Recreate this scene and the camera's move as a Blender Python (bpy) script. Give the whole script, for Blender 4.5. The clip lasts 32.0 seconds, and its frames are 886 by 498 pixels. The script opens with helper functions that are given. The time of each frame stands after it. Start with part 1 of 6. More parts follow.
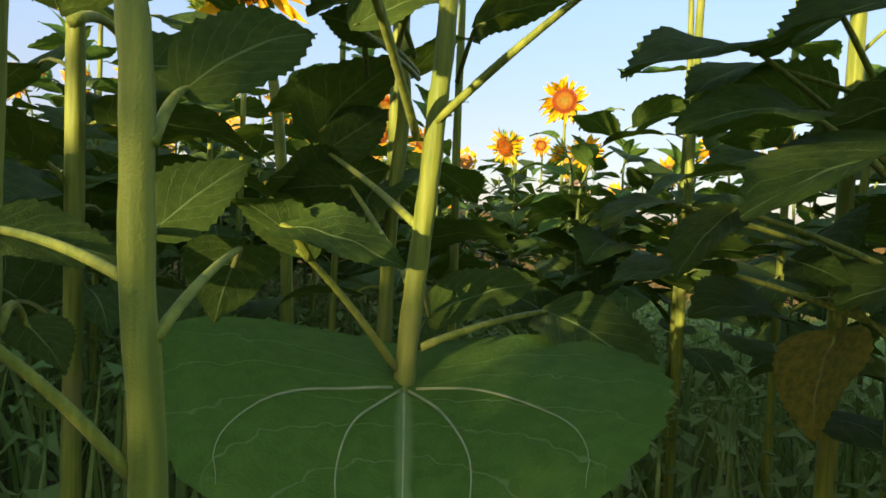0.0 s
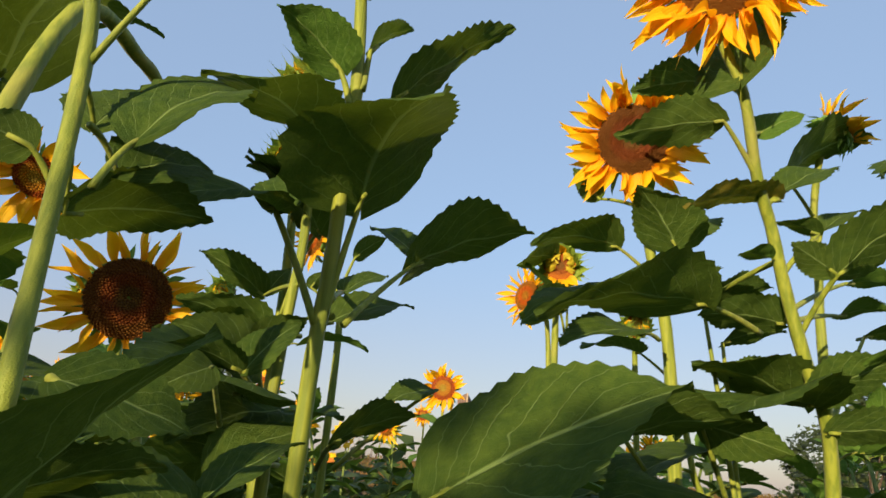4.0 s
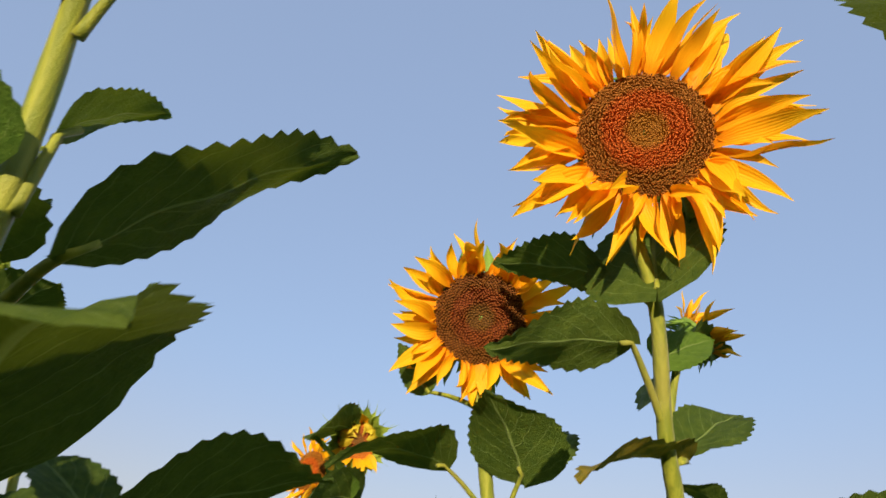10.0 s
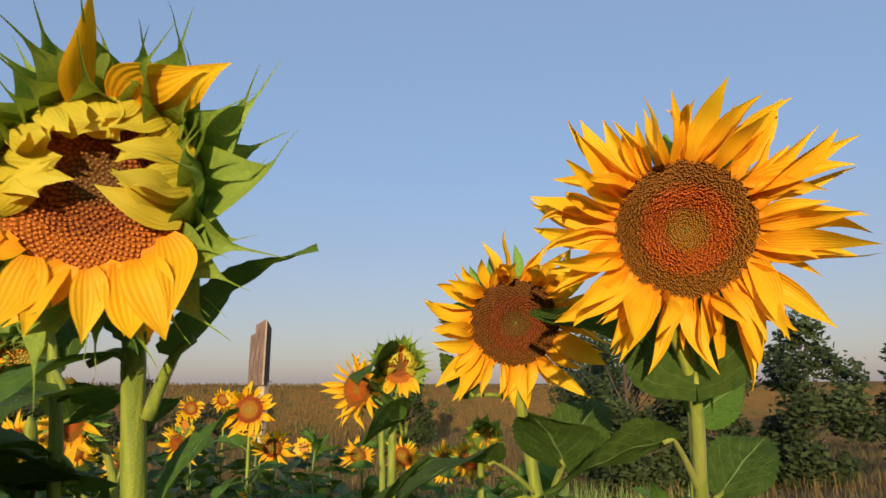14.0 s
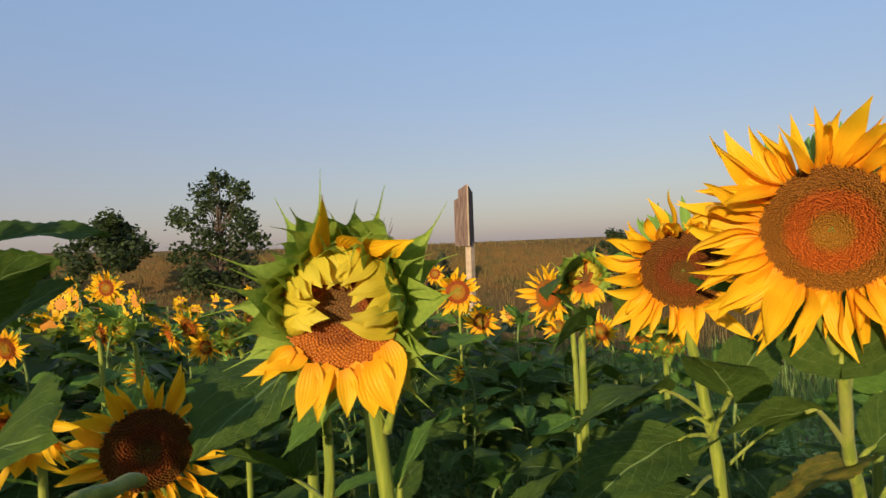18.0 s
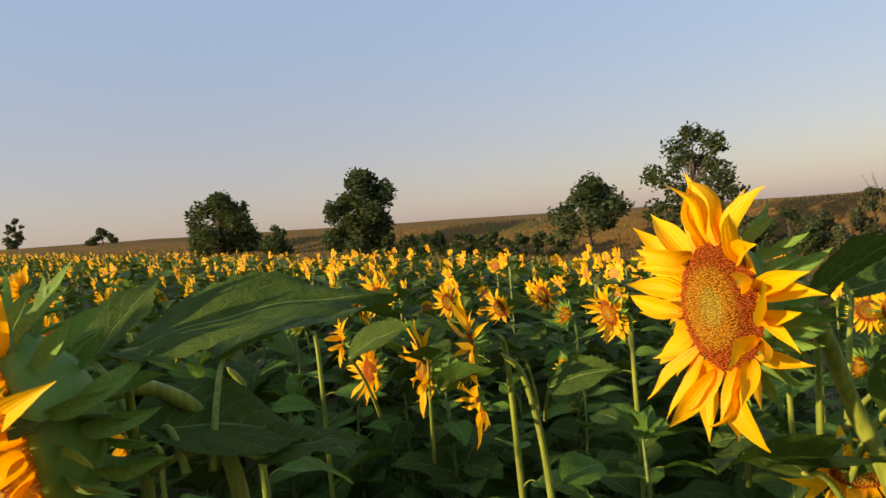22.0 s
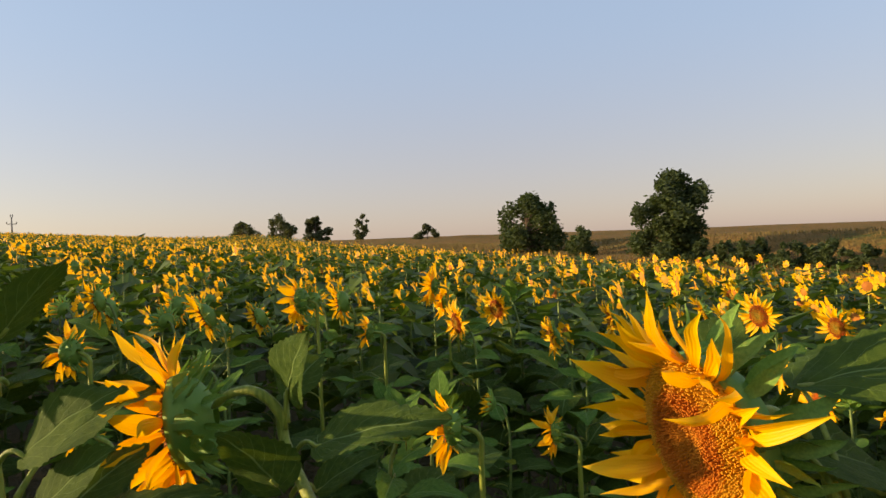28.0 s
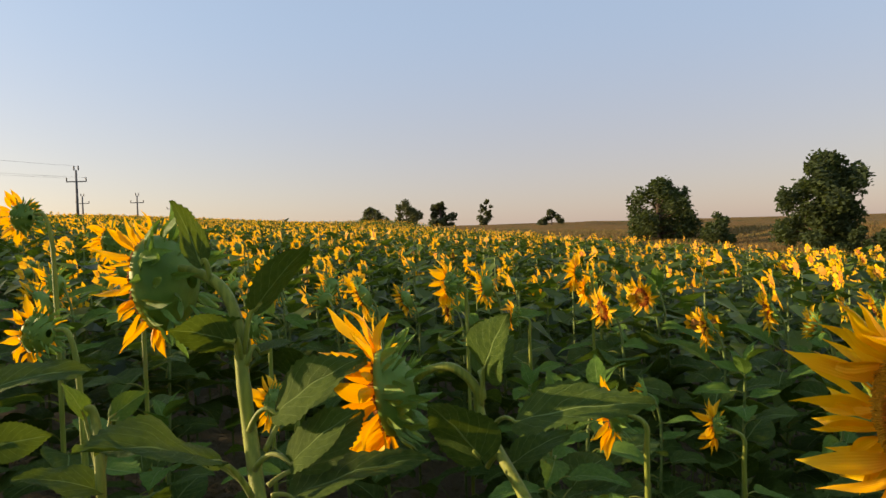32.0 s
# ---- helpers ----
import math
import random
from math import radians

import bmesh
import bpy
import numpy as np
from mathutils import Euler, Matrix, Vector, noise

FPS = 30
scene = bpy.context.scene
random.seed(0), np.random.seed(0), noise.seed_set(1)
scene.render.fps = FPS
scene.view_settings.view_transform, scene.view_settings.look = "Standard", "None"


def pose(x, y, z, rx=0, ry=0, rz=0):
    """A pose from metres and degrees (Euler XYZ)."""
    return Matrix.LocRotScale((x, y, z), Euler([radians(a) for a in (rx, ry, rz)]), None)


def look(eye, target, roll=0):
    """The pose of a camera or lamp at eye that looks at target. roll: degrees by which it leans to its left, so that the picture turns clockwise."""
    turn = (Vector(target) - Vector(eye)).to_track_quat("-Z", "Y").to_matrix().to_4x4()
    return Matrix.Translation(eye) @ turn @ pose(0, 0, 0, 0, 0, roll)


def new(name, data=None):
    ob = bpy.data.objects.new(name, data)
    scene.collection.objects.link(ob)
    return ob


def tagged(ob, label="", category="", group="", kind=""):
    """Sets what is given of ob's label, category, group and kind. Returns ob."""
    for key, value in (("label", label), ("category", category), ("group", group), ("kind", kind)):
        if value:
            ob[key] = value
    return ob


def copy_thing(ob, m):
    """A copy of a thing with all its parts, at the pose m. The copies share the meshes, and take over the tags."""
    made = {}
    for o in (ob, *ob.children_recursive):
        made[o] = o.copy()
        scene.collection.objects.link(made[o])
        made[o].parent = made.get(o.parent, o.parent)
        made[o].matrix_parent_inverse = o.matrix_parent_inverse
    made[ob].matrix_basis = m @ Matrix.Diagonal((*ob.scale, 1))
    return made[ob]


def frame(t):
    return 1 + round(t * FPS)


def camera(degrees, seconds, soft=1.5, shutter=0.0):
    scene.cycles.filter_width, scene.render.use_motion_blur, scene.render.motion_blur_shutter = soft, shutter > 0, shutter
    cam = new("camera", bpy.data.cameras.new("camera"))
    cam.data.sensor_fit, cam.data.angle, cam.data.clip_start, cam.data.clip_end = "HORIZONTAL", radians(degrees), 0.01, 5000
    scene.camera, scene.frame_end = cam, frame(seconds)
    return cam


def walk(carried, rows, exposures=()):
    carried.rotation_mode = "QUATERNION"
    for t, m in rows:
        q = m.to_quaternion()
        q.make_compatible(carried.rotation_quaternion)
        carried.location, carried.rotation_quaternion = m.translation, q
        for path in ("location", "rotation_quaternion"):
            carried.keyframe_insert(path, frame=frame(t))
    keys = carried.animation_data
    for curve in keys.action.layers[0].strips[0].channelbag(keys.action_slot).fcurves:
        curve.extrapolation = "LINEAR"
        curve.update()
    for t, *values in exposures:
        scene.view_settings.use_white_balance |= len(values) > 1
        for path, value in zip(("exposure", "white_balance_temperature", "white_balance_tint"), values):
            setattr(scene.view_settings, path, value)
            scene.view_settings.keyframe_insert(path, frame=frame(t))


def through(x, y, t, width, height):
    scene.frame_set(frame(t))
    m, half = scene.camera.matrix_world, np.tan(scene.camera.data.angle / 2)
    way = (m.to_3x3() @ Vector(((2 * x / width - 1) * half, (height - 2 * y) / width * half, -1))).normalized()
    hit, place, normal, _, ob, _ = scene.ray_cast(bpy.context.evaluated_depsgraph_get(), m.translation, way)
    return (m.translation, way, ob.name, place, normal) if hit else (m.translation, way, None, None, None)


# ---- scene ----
cam = camera(68.8, 32.0, shutter=0.2)
PATH = [
    (0, (-0.002, 0.071, 0.811), (0.010, 2.069, 0.723), 2.7),
    (0.5, (0.012, 0.064, 0.825), (0.057, 2.063, 0.849), 1.6),
    (1, (0.013, 0.066, 0.844), (0.072, 2.059, 0.991), 1.8),
    (1.5, (0.016, 0.062, 0.860), (0.099, 2.046, 1.102), 1.7),
    (2, (0.021, 0.048, 0.882), (0.110, 2.017, 1.223), 2.0),
    (2.5, (0.017, 0.035, 0.906), (0.112, 1.983, 1.349), 2.8),
    (3, (0.019, 0.017, 0.940), (0.142, 1.941, 1.473), 3.4),
    (3.5, (0.013, 0.004, 0.981), (0.210, 1.904, 1.576), 4.1),
    (4, (0.017, -0.013, 1.011), (0.302, 1.857, 1.661), 4.8),
    (4.5, (0.026, -0.024, 1.027), (0.384, 1.810, 1.740), 6.9),
    (6.5, (0.016, -0.057, 1.063), (0.435, 1.651, 2.015), 4.3),
    (7, (0.004, -0.067, 1.062), (0.362, 1.653, 2.019), 3.8),
    (7.5, (-0.003, -0.061, 1.056), (0.374, 1.668, 1.988), 3.9),
    (8, (0.007, -0.042, 1.055), (0.453, 1.677, 1.974), 4.1),
    (8.5, (0.015, -0.021, 1.062), (0.526, 1.632, 2.065), 2.0),
    (9, (0.021, 0.078, 1.057), (0.56, 1.706, 2.086), 5.8),
    (9.5, (0.038, 0.188, 1.112), (0.642, 1.813, 2.109), 6.2),
    (10, (0.072, 0.244, 1.225), (0.849, 1.791, 2.227), 5.8),
    (10.5, (0.088, 0.277, 1.303), (0.961, 1.831, 2.21), 6.1),
    (11, (0.101, 0.272, 1.338), (0.964, 1.841, 2.229), 5.9),
    (11.5, (0.115, 0.286, 1.361), (1.033, 1.869, 2.17), 4.9),
    (12, (0.095, 0.28, 1.37), (1.049, 1.869, 2.123), 3.9),
    (12.5, (0.073, 0.269, 1.388), (1.05, 1.889, 2.035), 1.9),
    (13, (0.049, 0.246, 1.432), (1.031, 1.89, 2.009), 1.4),
    (13.5, (0.018, 0.21, 1.47), (0.972, 1.902, 1.95), 1.2),
    (14, (-0.021, 0.169, 1.494), (0.877, 1.909, 1.903), -0.4),
    (14.5, (-0.031, 0.139, 1.51), (0.804, 1.924, 1.851), -0.8),
    (16.5, (0.038, 0.062, 1.579), (0.544, 1.995, 1.652), -3.4),
    (17, (0.036, 0.064, 1.589), (0.509, 2.007, 1.619), -2.4),
    (17.5, (0.016, 0.048, 1.61), (0.431, 2.004, 1.61), -2.4),
    (18, (-0.035, 0.028, 1.63), (0.299, 2.0, 1.613), -2.5),
    (18.5, (-0.103, 0.012, 1.655), (0.152, 1.996, 1.638), -2.3),
    (19, (-0.191, -0.006, 1.665), (-0.047, 1.988, 1.622), -1.9),
    (19.5, (-0.267, -0.017, 1.682), (-0.336, 1.982, 1.655), -2.7),
    (20, (-0.348, 0.016, 1.698), (-0.69, 1.987, 1.693), -3.7),
    (20.5, (-0.419, 0.057, 1.721), (-0.989, 1.974, 1.765), -3.9),
    (21, (-0.457, 0.038, 1.735), (-1.186, 1.899, 1.784), -4.0),
    (21.5, (-0.48, 0.019, 1.749), (-1.337, 1.826, 1.788), -4.6),
    (22, (-0.504, 0.013, 1.766), (-1.508, 1.742, 1.703), -5.1),
    (22.5, (-0.514, -0.028, 1.795), (-1.557, 1.678, 1.771), -4.8),
    (23, (-0.533, -0.063, 1.81), (-1.627, 1.611, 1.809), -3.8),
    (23.5, (-0.553, -0.099, 1.824), (-1.718, 1.527, 1.845), -3.1),
    (24, (-0.575, -0.127, 1.831), (-1.805, 1.45, 1.854), -2.6),
    (24.5, (-0.594, -0.15, 1.832), (-1.887, 1.376, 1.851), -2.1),
    (25, (-0.613, -0.169, 1.83), (-1.964, 1.305, 1.842), -1.8),
    (25.5, (-0.634, -0.19, 1.831), (-2.049, 1.224, 1.836), -1.5),
    (27.5, (-0.665, -0.254, 1.83), (-2.285, 0.92, 1.827), -3.1),
    (28, (-0.664, -0.271, 1.831), (-2.326, 0.841, 1.834), -2.8),
    (28.5, (-0.663, -0.287, 1.832), (-2.36, 0.771, 1.831), -2.5),
    (29, (-0.67, -0.298, 1.828), (-2.387, 0.728, 1.802), -2.4),
    (29.5, (-0.673, -0.311, 1.831), (-2.411, 0.677, 1.802), -2.5),
    (30, (-0.676, -0.326, 1.836), (-2.431, 0.633, 1.808), -2.3),
    (30.5, (-0.681, -0.343, 1.835), (-2.459, 0.573, 1.809), -1.9),
    (31, (-0.677, -0.356, 1.84), (-2.485, 0.499, 1.817), -2.3),
    (31.5, (-0.67, -0.369, 1.842), (-2.493, 0.453, 1.826), -2.1),
    (32, (-0.679, -0.374, 1.837), (-2.522, 0.404, 1.812), -2.2),
]
walk(cam, [(t, look(eye, target, roll)) for t, eye, target, roll in PATH],
     [(0, 1.28, 6450, 10), (2, 1.05, 6400, 10), (4, 0.78, 6450, 10), (7, 0.82, 6650, 16), (9, 0.8, 6620, 16), (10, 0.68, 6500, 15), (11, 0.48, 6400, 14), (14, 0.42, 6100, 12), (19, 0.46, 6250, 12), (21, 0.7, 6900, 13), (32, 0.88, 7250, 14)])

# ---------------------------------------------------------------- sky and sun
SUN_YAW, SUN_UP = 146.0, 10.0        # degrees: towards the sun, from +y to the left; height
sun_dir = Vector((-math.sin(radians(SUN_YAW)) * math.cos(radians(SUN_UP)),
                  math.cos(radians(SUN_YAW)) * math.cos(radians(SUN_UP)), math.sin(radians(SUN_UP))))
world = bpy.data.worlds.new("sky")
scene.world = world
world.use_nodes = True
wn = world.node_tree.nodes
sky = wn.new("ShaderNodeTexSky")
sky.sky_type, sky.sun_disc = "NISHITA", False
sky.sun_elevation = radians(SUN_UP)
sky.sun_rotation = math.atan2(sun_dir.x, sun_dir.y)
sky.air_density, sky.dust_density, sky.ozone_density = 1.0, 1.1, 1.6
# evening haze: the air turns pale and rosy towards the horizon
geo = wn.new("ShaderNodeTexCoord")
sep = wn.new("ShaderNodeSeparateXYZ")
fade = wn.new("ShaderNodeMapRange")
fade.interpolation_type = "SMOOTHSTEP"
for i, v in ((1, 0.0), (2, 0.36), (3, 0.0), (4, 1.0)):
    fade.inputs[i].default_value = v
veil = wn.new("ShaderNodeMix")
veil.data_type = "RGBA"
veil.inputs[6].default_value = (1.80, 1.47, 1.62, 1)
veil.inputs[7].default_value = (1.50, 2.02, 2.94, 1)
haze = wn.new("ShaderNodeMix")
haze.data_type = "RGBA"
glow = wn.new("ShaderNodeVectorMath")        # the veil thins out towards the low sun
glow.operation = "DOT_PRODUCT"
glow.inputs[1].default_value = sun_dir
clear = wn.new("ShaderNodeMapRange")
clear.interpolation_type = "SMOOTHSTEP"
for i, v in ((1, -0.1), (2, 0.9), (3, 0.68), (4, 0.64)):
    clear.inputs[i].default_value = v
lk = world.node_tree.links.new
lk(geo.outputs["Generated"], sep.inputs[0])
lk(sep.outputs[2], fade.inputs[0])
lk(geo.outputs["Generated"], glow.inputs[0])
lk(glow.outputs["Value"], clear.inputs[0])
lk(clear.outputs[0], haze.inputs[0])
lk(fade.outputs[0], veil.inputs[0])
lk(veil.outputs[2], haze.inputs[7])
lk(sky.outputs[0], haze.inputs[6])
lk(haze.outputs[2], wn["Background"].inputs[0])
wn["Background"].inputs[1].default_value = 0.15
lamp = bpy.data.lights.new("sun", "SUN")
lamp.energy, lamp.angle, lamp.color = 4.4, radians(0.6), (1.0, 0.77, 0.48)
sun = new("sun", lamp)
sun.matrix_world = look(sun_dir * 50, (0, 0, 0))

# ---------------------------------------------------------------- materials


class Nodes:
    """A new node material and short hands for its nodes."""

    def __init__(self, name):
        self.m = bpy.data.materials.new(name)
        self.m.use_nodes = True
        self.t = self.m.node_tree
        self.b = self.t.nodes["Principled BSDF"]
        self.out = self.t.nodes["Material Output"]

    def n(self, kind, **values):
        node = self.t.nodes.new(kind)
        for key, value in values.items():
            node.inputs[key.replace("_", " ")].default_value = value
        return node

    def link(self, a, b):
        self.t.links.new(a, b)

    def math(self, op, a, b=None, clamp=False):
        node = self.t.nodes.new("ShaderNodeMath")
        node.operation, node.use_clamp = op, clamp
        for i, v in enumerate((a, b)):
            if v is None:
                continue
            if isinstance(v, (int, float)):
                node.inputs[i].default_value = v
            else:
                self.link(v, node.inputs[i])
        return node.outputs[0]

    def span(self, v, a, b, c=0.0, d=1.0):
        node = self.t.nodes.new("ShaderNodeMapRange")
        node.interpolation_type = "SMOOTHSTEP"
        self.link(v, node.inputs[0])
        for i, x in enumerate((a, b, c, d)):
            node.inputs[i + 1].default_value = x
        return node.outputs[0]

    def mix(self, f, a, b):
        node = self.t.nodes.new("ShaderNodeMix")
        node.data_type = "RGBA"
        for i, v in ((0, f), (6, a), (7, b)):
            if isinstance(v, (int, float)):
                node.inputs[i].default_value = v
            elif isinstance(v, tuple):
                node.inputs[i].default_value = (*v, 1)
            else:
                self.link(v, node.inputs[i])
        return node.outputs[2]

    def noise(self, scale, detail=3.0, rough=0.55, coord="Object"):
        c = self.t.nodes.new("ShaderNodeTexCoord")
        node = self.n("ShaderNodeTexNoise", Scale=scale, Detail=detail, Roughness=rough)
        self.link(c.outputs[coord], node.inputs["Vector"])
        return node.outputs[0]

    def random(self):
        return self.t.nodes.new("ShaderNodeObjectInfo").outputs["Random"]

    def island(self):
        return self.t.nodes.new("ShaderNodeNewGeometry").outputs["Random Per Island"]

    def ramp(self, v, stops):
        node = self.t.nodes.new("ShaderNodeValToRGB")
        while len(node.color_ramp.elements) < len(stops):
            node.color_ramp.elements.new(0.5)
        for el, (at, col) in zip(node.color_ramp.elements, stops):
            el.position, el.color = at, (*col, 1)
        self.link(v, node.inputs[0])
        return node.outputs[0]

    def bump(self, height, strength, distance):
        node = self.n("ShaderNodeBump", Strength=strength, Distance=distance)
        self.link(height, node.inputs["Height"])
        self.link(node.outputs[0], self.b.inputs["Normal"])
        return node.outputs[0]

    def finish(self, colour, rough=0.6, through=0.0, through_tint=None, spec=0.35):
        if isinstance(colour, tuple):
            self.b.inputs["Base Color"].default_value = (*colour, 1)
        else:
            self.link(colour, self.b.inputs["Base Color"])
        self.b.inputs["Roughness"].default_value = rough
        self.b.inputs["Specular IOR Level"].default_value = spec
        if through:
            tr = self.t.nodes.new("ShaderNodeBsdfTranslucent")
            if through_tint:
                self.link(self.mix(0.55, colour, through_tint), tr.inputs[0])
            else:
                self.link(colour, tr.inputs[0])
            mx = self.t.nodes.new("ShaderNodeMixShader")
            mx.inputs[0].default_value = through
            self.link(self.b.outputs[0], mx.inputs[1])
            self.link(tr.outputs[0], mx.inputs[2])
            self.link(mx.outputs[0], self.out.inputs[0])
        return self.m


def leaf_material(name, dark, light, vein, veins=True):
    k = Nodes(name)
    big = k.noise(14, 3)
    col = k.mix(k.span(big, 0.3, 0.7), dark, light)
    col = k.mix(k.math("MULTIPLY", k.random(), 0.35), col, (light[0] * 1.3, light[1] * 1.15, light[2]))
    spots = k.span(k.noise(26, 4, 0.7), 0.69, 0.76)
    col = k.mix(k.math("MULTIPLY", spots, 0.55), col, (0.2, 0.17, 0.03))
    fine = k.noise(260, 2)
    if veins:
        uv = k.t.nodes.new("ShaderNodeUVMap")
        sep = k.t.nodes.new("ShaderNodeSeparateXYZ")
        k.link(uv.outputs[0], sep.inputs[0])
        s = k.math("ABSOLUTE", k.math("SUBTRACT", k.math("MULTIPLY", sep.outputs[0], 2.0), 1.0))
        v = sep.outputs[1]
        wob = k.math("MULTIPLY", k.noise(9, 2), 0.10)
        mid = k.span(s, 0.014, 0.045, 1.0, 0.0)
        ph = k.math("FRACT", k.math("MULTIPLY", k.math("ADD", k.math("SUBTRACT", v, k.math("MULTIPLY", s, 0.42)), wob), 6.5))
        side = k.span(k.math("ABSOLUTE", k.math("SUBTRACT", ph, 0.5)), 0.462, 0.495)
        side = k.math("MULTIPLY", side, k.span(s, 0.75, 1.0, 0.75, 0.1))
        ph2 = k.math("FRACT", k.math("MULTIPLY", k.math("ADD", k.math("ADD", v, k.math("MULTIPLY", s, 0.8)), k.math("MULTIPLY", wob, 3.0)), 19.0))
        net = k.math("MULTIPLY", k.span(k.math("ABSOLUTE", k.math("SUBTRACT", ph2, 0.5)), 0.43, 0.5), 0.22)
        lines = k.math("MAXIMUM", k.math("MAXIMUM", mid, side), net)
        col = k.mix(k.math("MULTIPLY", lines, 0.55), col, vein)
        height = k.math("ADD", k.math("MULTIPLY", lines, -0.8), k.math("ADD", k.math("MULTIPLY", fine, 0.35), k.math("MULTIPLY", k.noise(42, 3), 0.9)))
        k.bump(height, 0.65, 0.005)
    else:
        k.bump(fine, 0.3, 0.003)
    return k.finish(col, 0.62, 0.22, (0.18, 0.26, 0.010), 0.08)


def plain_material(name, a, b, scale, rough=0.7, bump=0.4, dist=0.003, through=0.0, tint=None, vary=0.0, spec=0.3):
    k = Nodes(name)
    col = k.mix(k.span(k.noise(scale, 4), 0.3, 0.7), a, b)
    if vary:
        col = k.mix(k.math("MULTIPLY", k.random(), vary), col, tuple(min(1, c * 1.6) for c in b))
    k.bump(k.noise(scale * 9, 3), bump, dist)
    return k.finish(col, rough, through, tint, spec)


LEAF = leaf_material("leaf_green", (0.038, 0.080, 0.014), (0.075, 0.125, 0.020), (0.30, 0.42, 0.14))
YOUNG = leaf_material("leaf_young_green", (0.065, 0.15, 0.022), (0.11, 0.215, 0.033), (0.30, 0.42, 0.14))

WILTING = leaf_material("leaf_wilting_yellow", (0.12, 0.14, 0.02), (0.30, 0.24, 0.03), (0.36, 0.34, 0.12))


VEIN = plain_material("vein_pale_green", (0.30, 0.36, 0.14), (0.40, 0.44, 0.20), 60, 0.6, 0.2, 0.001)


def stem_material():
    k = Nodes("stem_green")
    c = k.t.nodes.new("ShaderNodeTexCoord")
    mp = k.n("ShaderNodeMapping", Scale=(1.0, 1.0, 0.06))
    k.link(c.outputs["Object"], mp.inputs[0])
    nz = k.n("ShaderNodeTexNoise", Scale=150.0, Detail=3.0)
    k.link(mp.outputs[0], nz.inputs["Vector"])
    col = k.mix(k.span(nz.outputs[0], 0.35, 0.65), (0.15, 0.20, 0.018), (0.26, 0.30, 0.032))
    col = k.mix(k.span(k.noise(7, 3), 0.55, 0.75), col, (0.24, 0.245, 0.05))
    hair = k.noise(900, 2)
    k.bump(k.math("ADD", nz.outputs[0], k.math("MULTIPLY", hair, 0.5)), 0.6, 0.002)
    k.b.inputs["Sheen Weight"].default_value = 0.08
    return k.finish(col, 0.55, 0.0, None, 0.3)


STEM = stem_material()
FIELD_STEM = plain_material("field_stem_green", (0.10, 0.16, 0.03), (0.18, 0.24, 0.06), 60, 0.6, 0.3, 0.002)


def petal_material(name="petal_yellow", foot=(0.86, 0.30, 0.004), mid=(0.93, 0.51, 0.006), end=(0.95, 0.63, 0.012), shade=(0.90, 0.42, 0.005)):
    k = Nodes(name)
    uv = k.t.nodes.new("ShaderNodeUVMap")
    sep = k.t.nodes.new("ShaderNodeSeparateXYZ")
    k.link(uv.outputs[0], sep.inputs[0])
    v, u = sep.outputs[1], sep.outputs[0]
    col = k.ramp(v, [(0.0, foot), (0.25, mid), (1.0, end)])
    ridge = k.math("SINE", k.math("MULTIPLY", u, 44.0))
    col = k.mix(k.span(ridge, 0.2, 1.0, 0.0, 0.10), col, (0.78, 0.34, 0.004))
    col = k.mix(k.math("MULTIPLY", k.random(), 0.4), col, shade)
    k.bump(k.math("ADD", ridge, k.noise(90, 2)), 0.22, 0.0015)
    return k.finish(col, 0.5, 0.38, (0.95, 0.45, 0.005), 0.25)


PETAL = petal_material()
PETAL_PALE = petal_material("petal_pale_lemon", (0.50, 0.42, 0.02), (0.66, 0.55, 0.03), (0.72, 0.64, 0.06), (0.52, 0.52, 0.05))


def disc_material(name, centre, ring, rim):
    """Florets change colour from the middle outwards; the disc has the radius 1 in its own space."""
    k = Nodes(name)
    uv = k.t.nodes.new("ShaderNodeUVMap")
    sep = k.t.nodes.new("ShaderNodeSeparateXYZ")
    k.link(uv.outputs[0], sep.inputs[0])
    r = k.math("ADD", sep.outputs[0], k.math("MULTIPLY", k.math("SUBTRACT", k.noise(9, 3), 0.5), 0.12))
    col = k.ramp(r, [(0.0, centre), (0.24, centre), (0.36, ring), (0.58, ring), (0.70, rim), (1.0, rim)])
    col = k.mix(k.math("MULTIPLY", k.island(), 0.18), col, (0.34, 0.12, 0.012))
    # floret feet and the disc between them are mixed darker, the tips lighter
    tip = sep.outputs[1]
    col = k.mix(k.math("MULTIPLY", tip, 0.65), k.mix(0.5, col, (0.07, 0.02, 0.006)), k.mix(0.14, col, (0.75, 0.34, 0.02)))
    return k.finish(col, 0.7, 0.0, None, 0.2)


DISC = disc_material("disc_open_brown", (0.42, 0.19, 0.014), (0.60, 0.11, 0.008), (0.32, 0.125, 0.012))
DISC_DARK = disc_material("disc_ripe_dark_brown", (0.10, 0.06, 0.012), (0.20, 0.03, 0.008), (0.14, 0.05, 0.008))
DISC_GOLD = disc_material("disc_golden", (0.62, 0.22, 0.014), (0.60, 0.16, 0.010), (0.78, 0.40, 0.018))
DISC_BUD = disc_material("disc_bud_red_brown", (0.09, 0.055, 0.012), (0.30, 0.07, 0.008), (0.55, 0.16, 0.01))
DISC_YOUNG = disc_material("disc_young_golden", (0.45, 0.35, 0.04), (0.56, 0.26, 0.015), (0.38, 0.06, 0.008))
BRACT = plain_material("bract_green", (0.09, 0.20, 0.03), (0.18, 0.31, 0.05), 20, 0.55, 0.4, 0.002, 0.2, (0.2, 0.35, 0.03), 0.3)
GRASS = plain_material("weed_green", (0.14, 0.25, 0.045), (0.30, 0.38, 0.10), 3, 0.65, 0.2, 0.002, 0.25, (0.2, 0.3, 0.03))
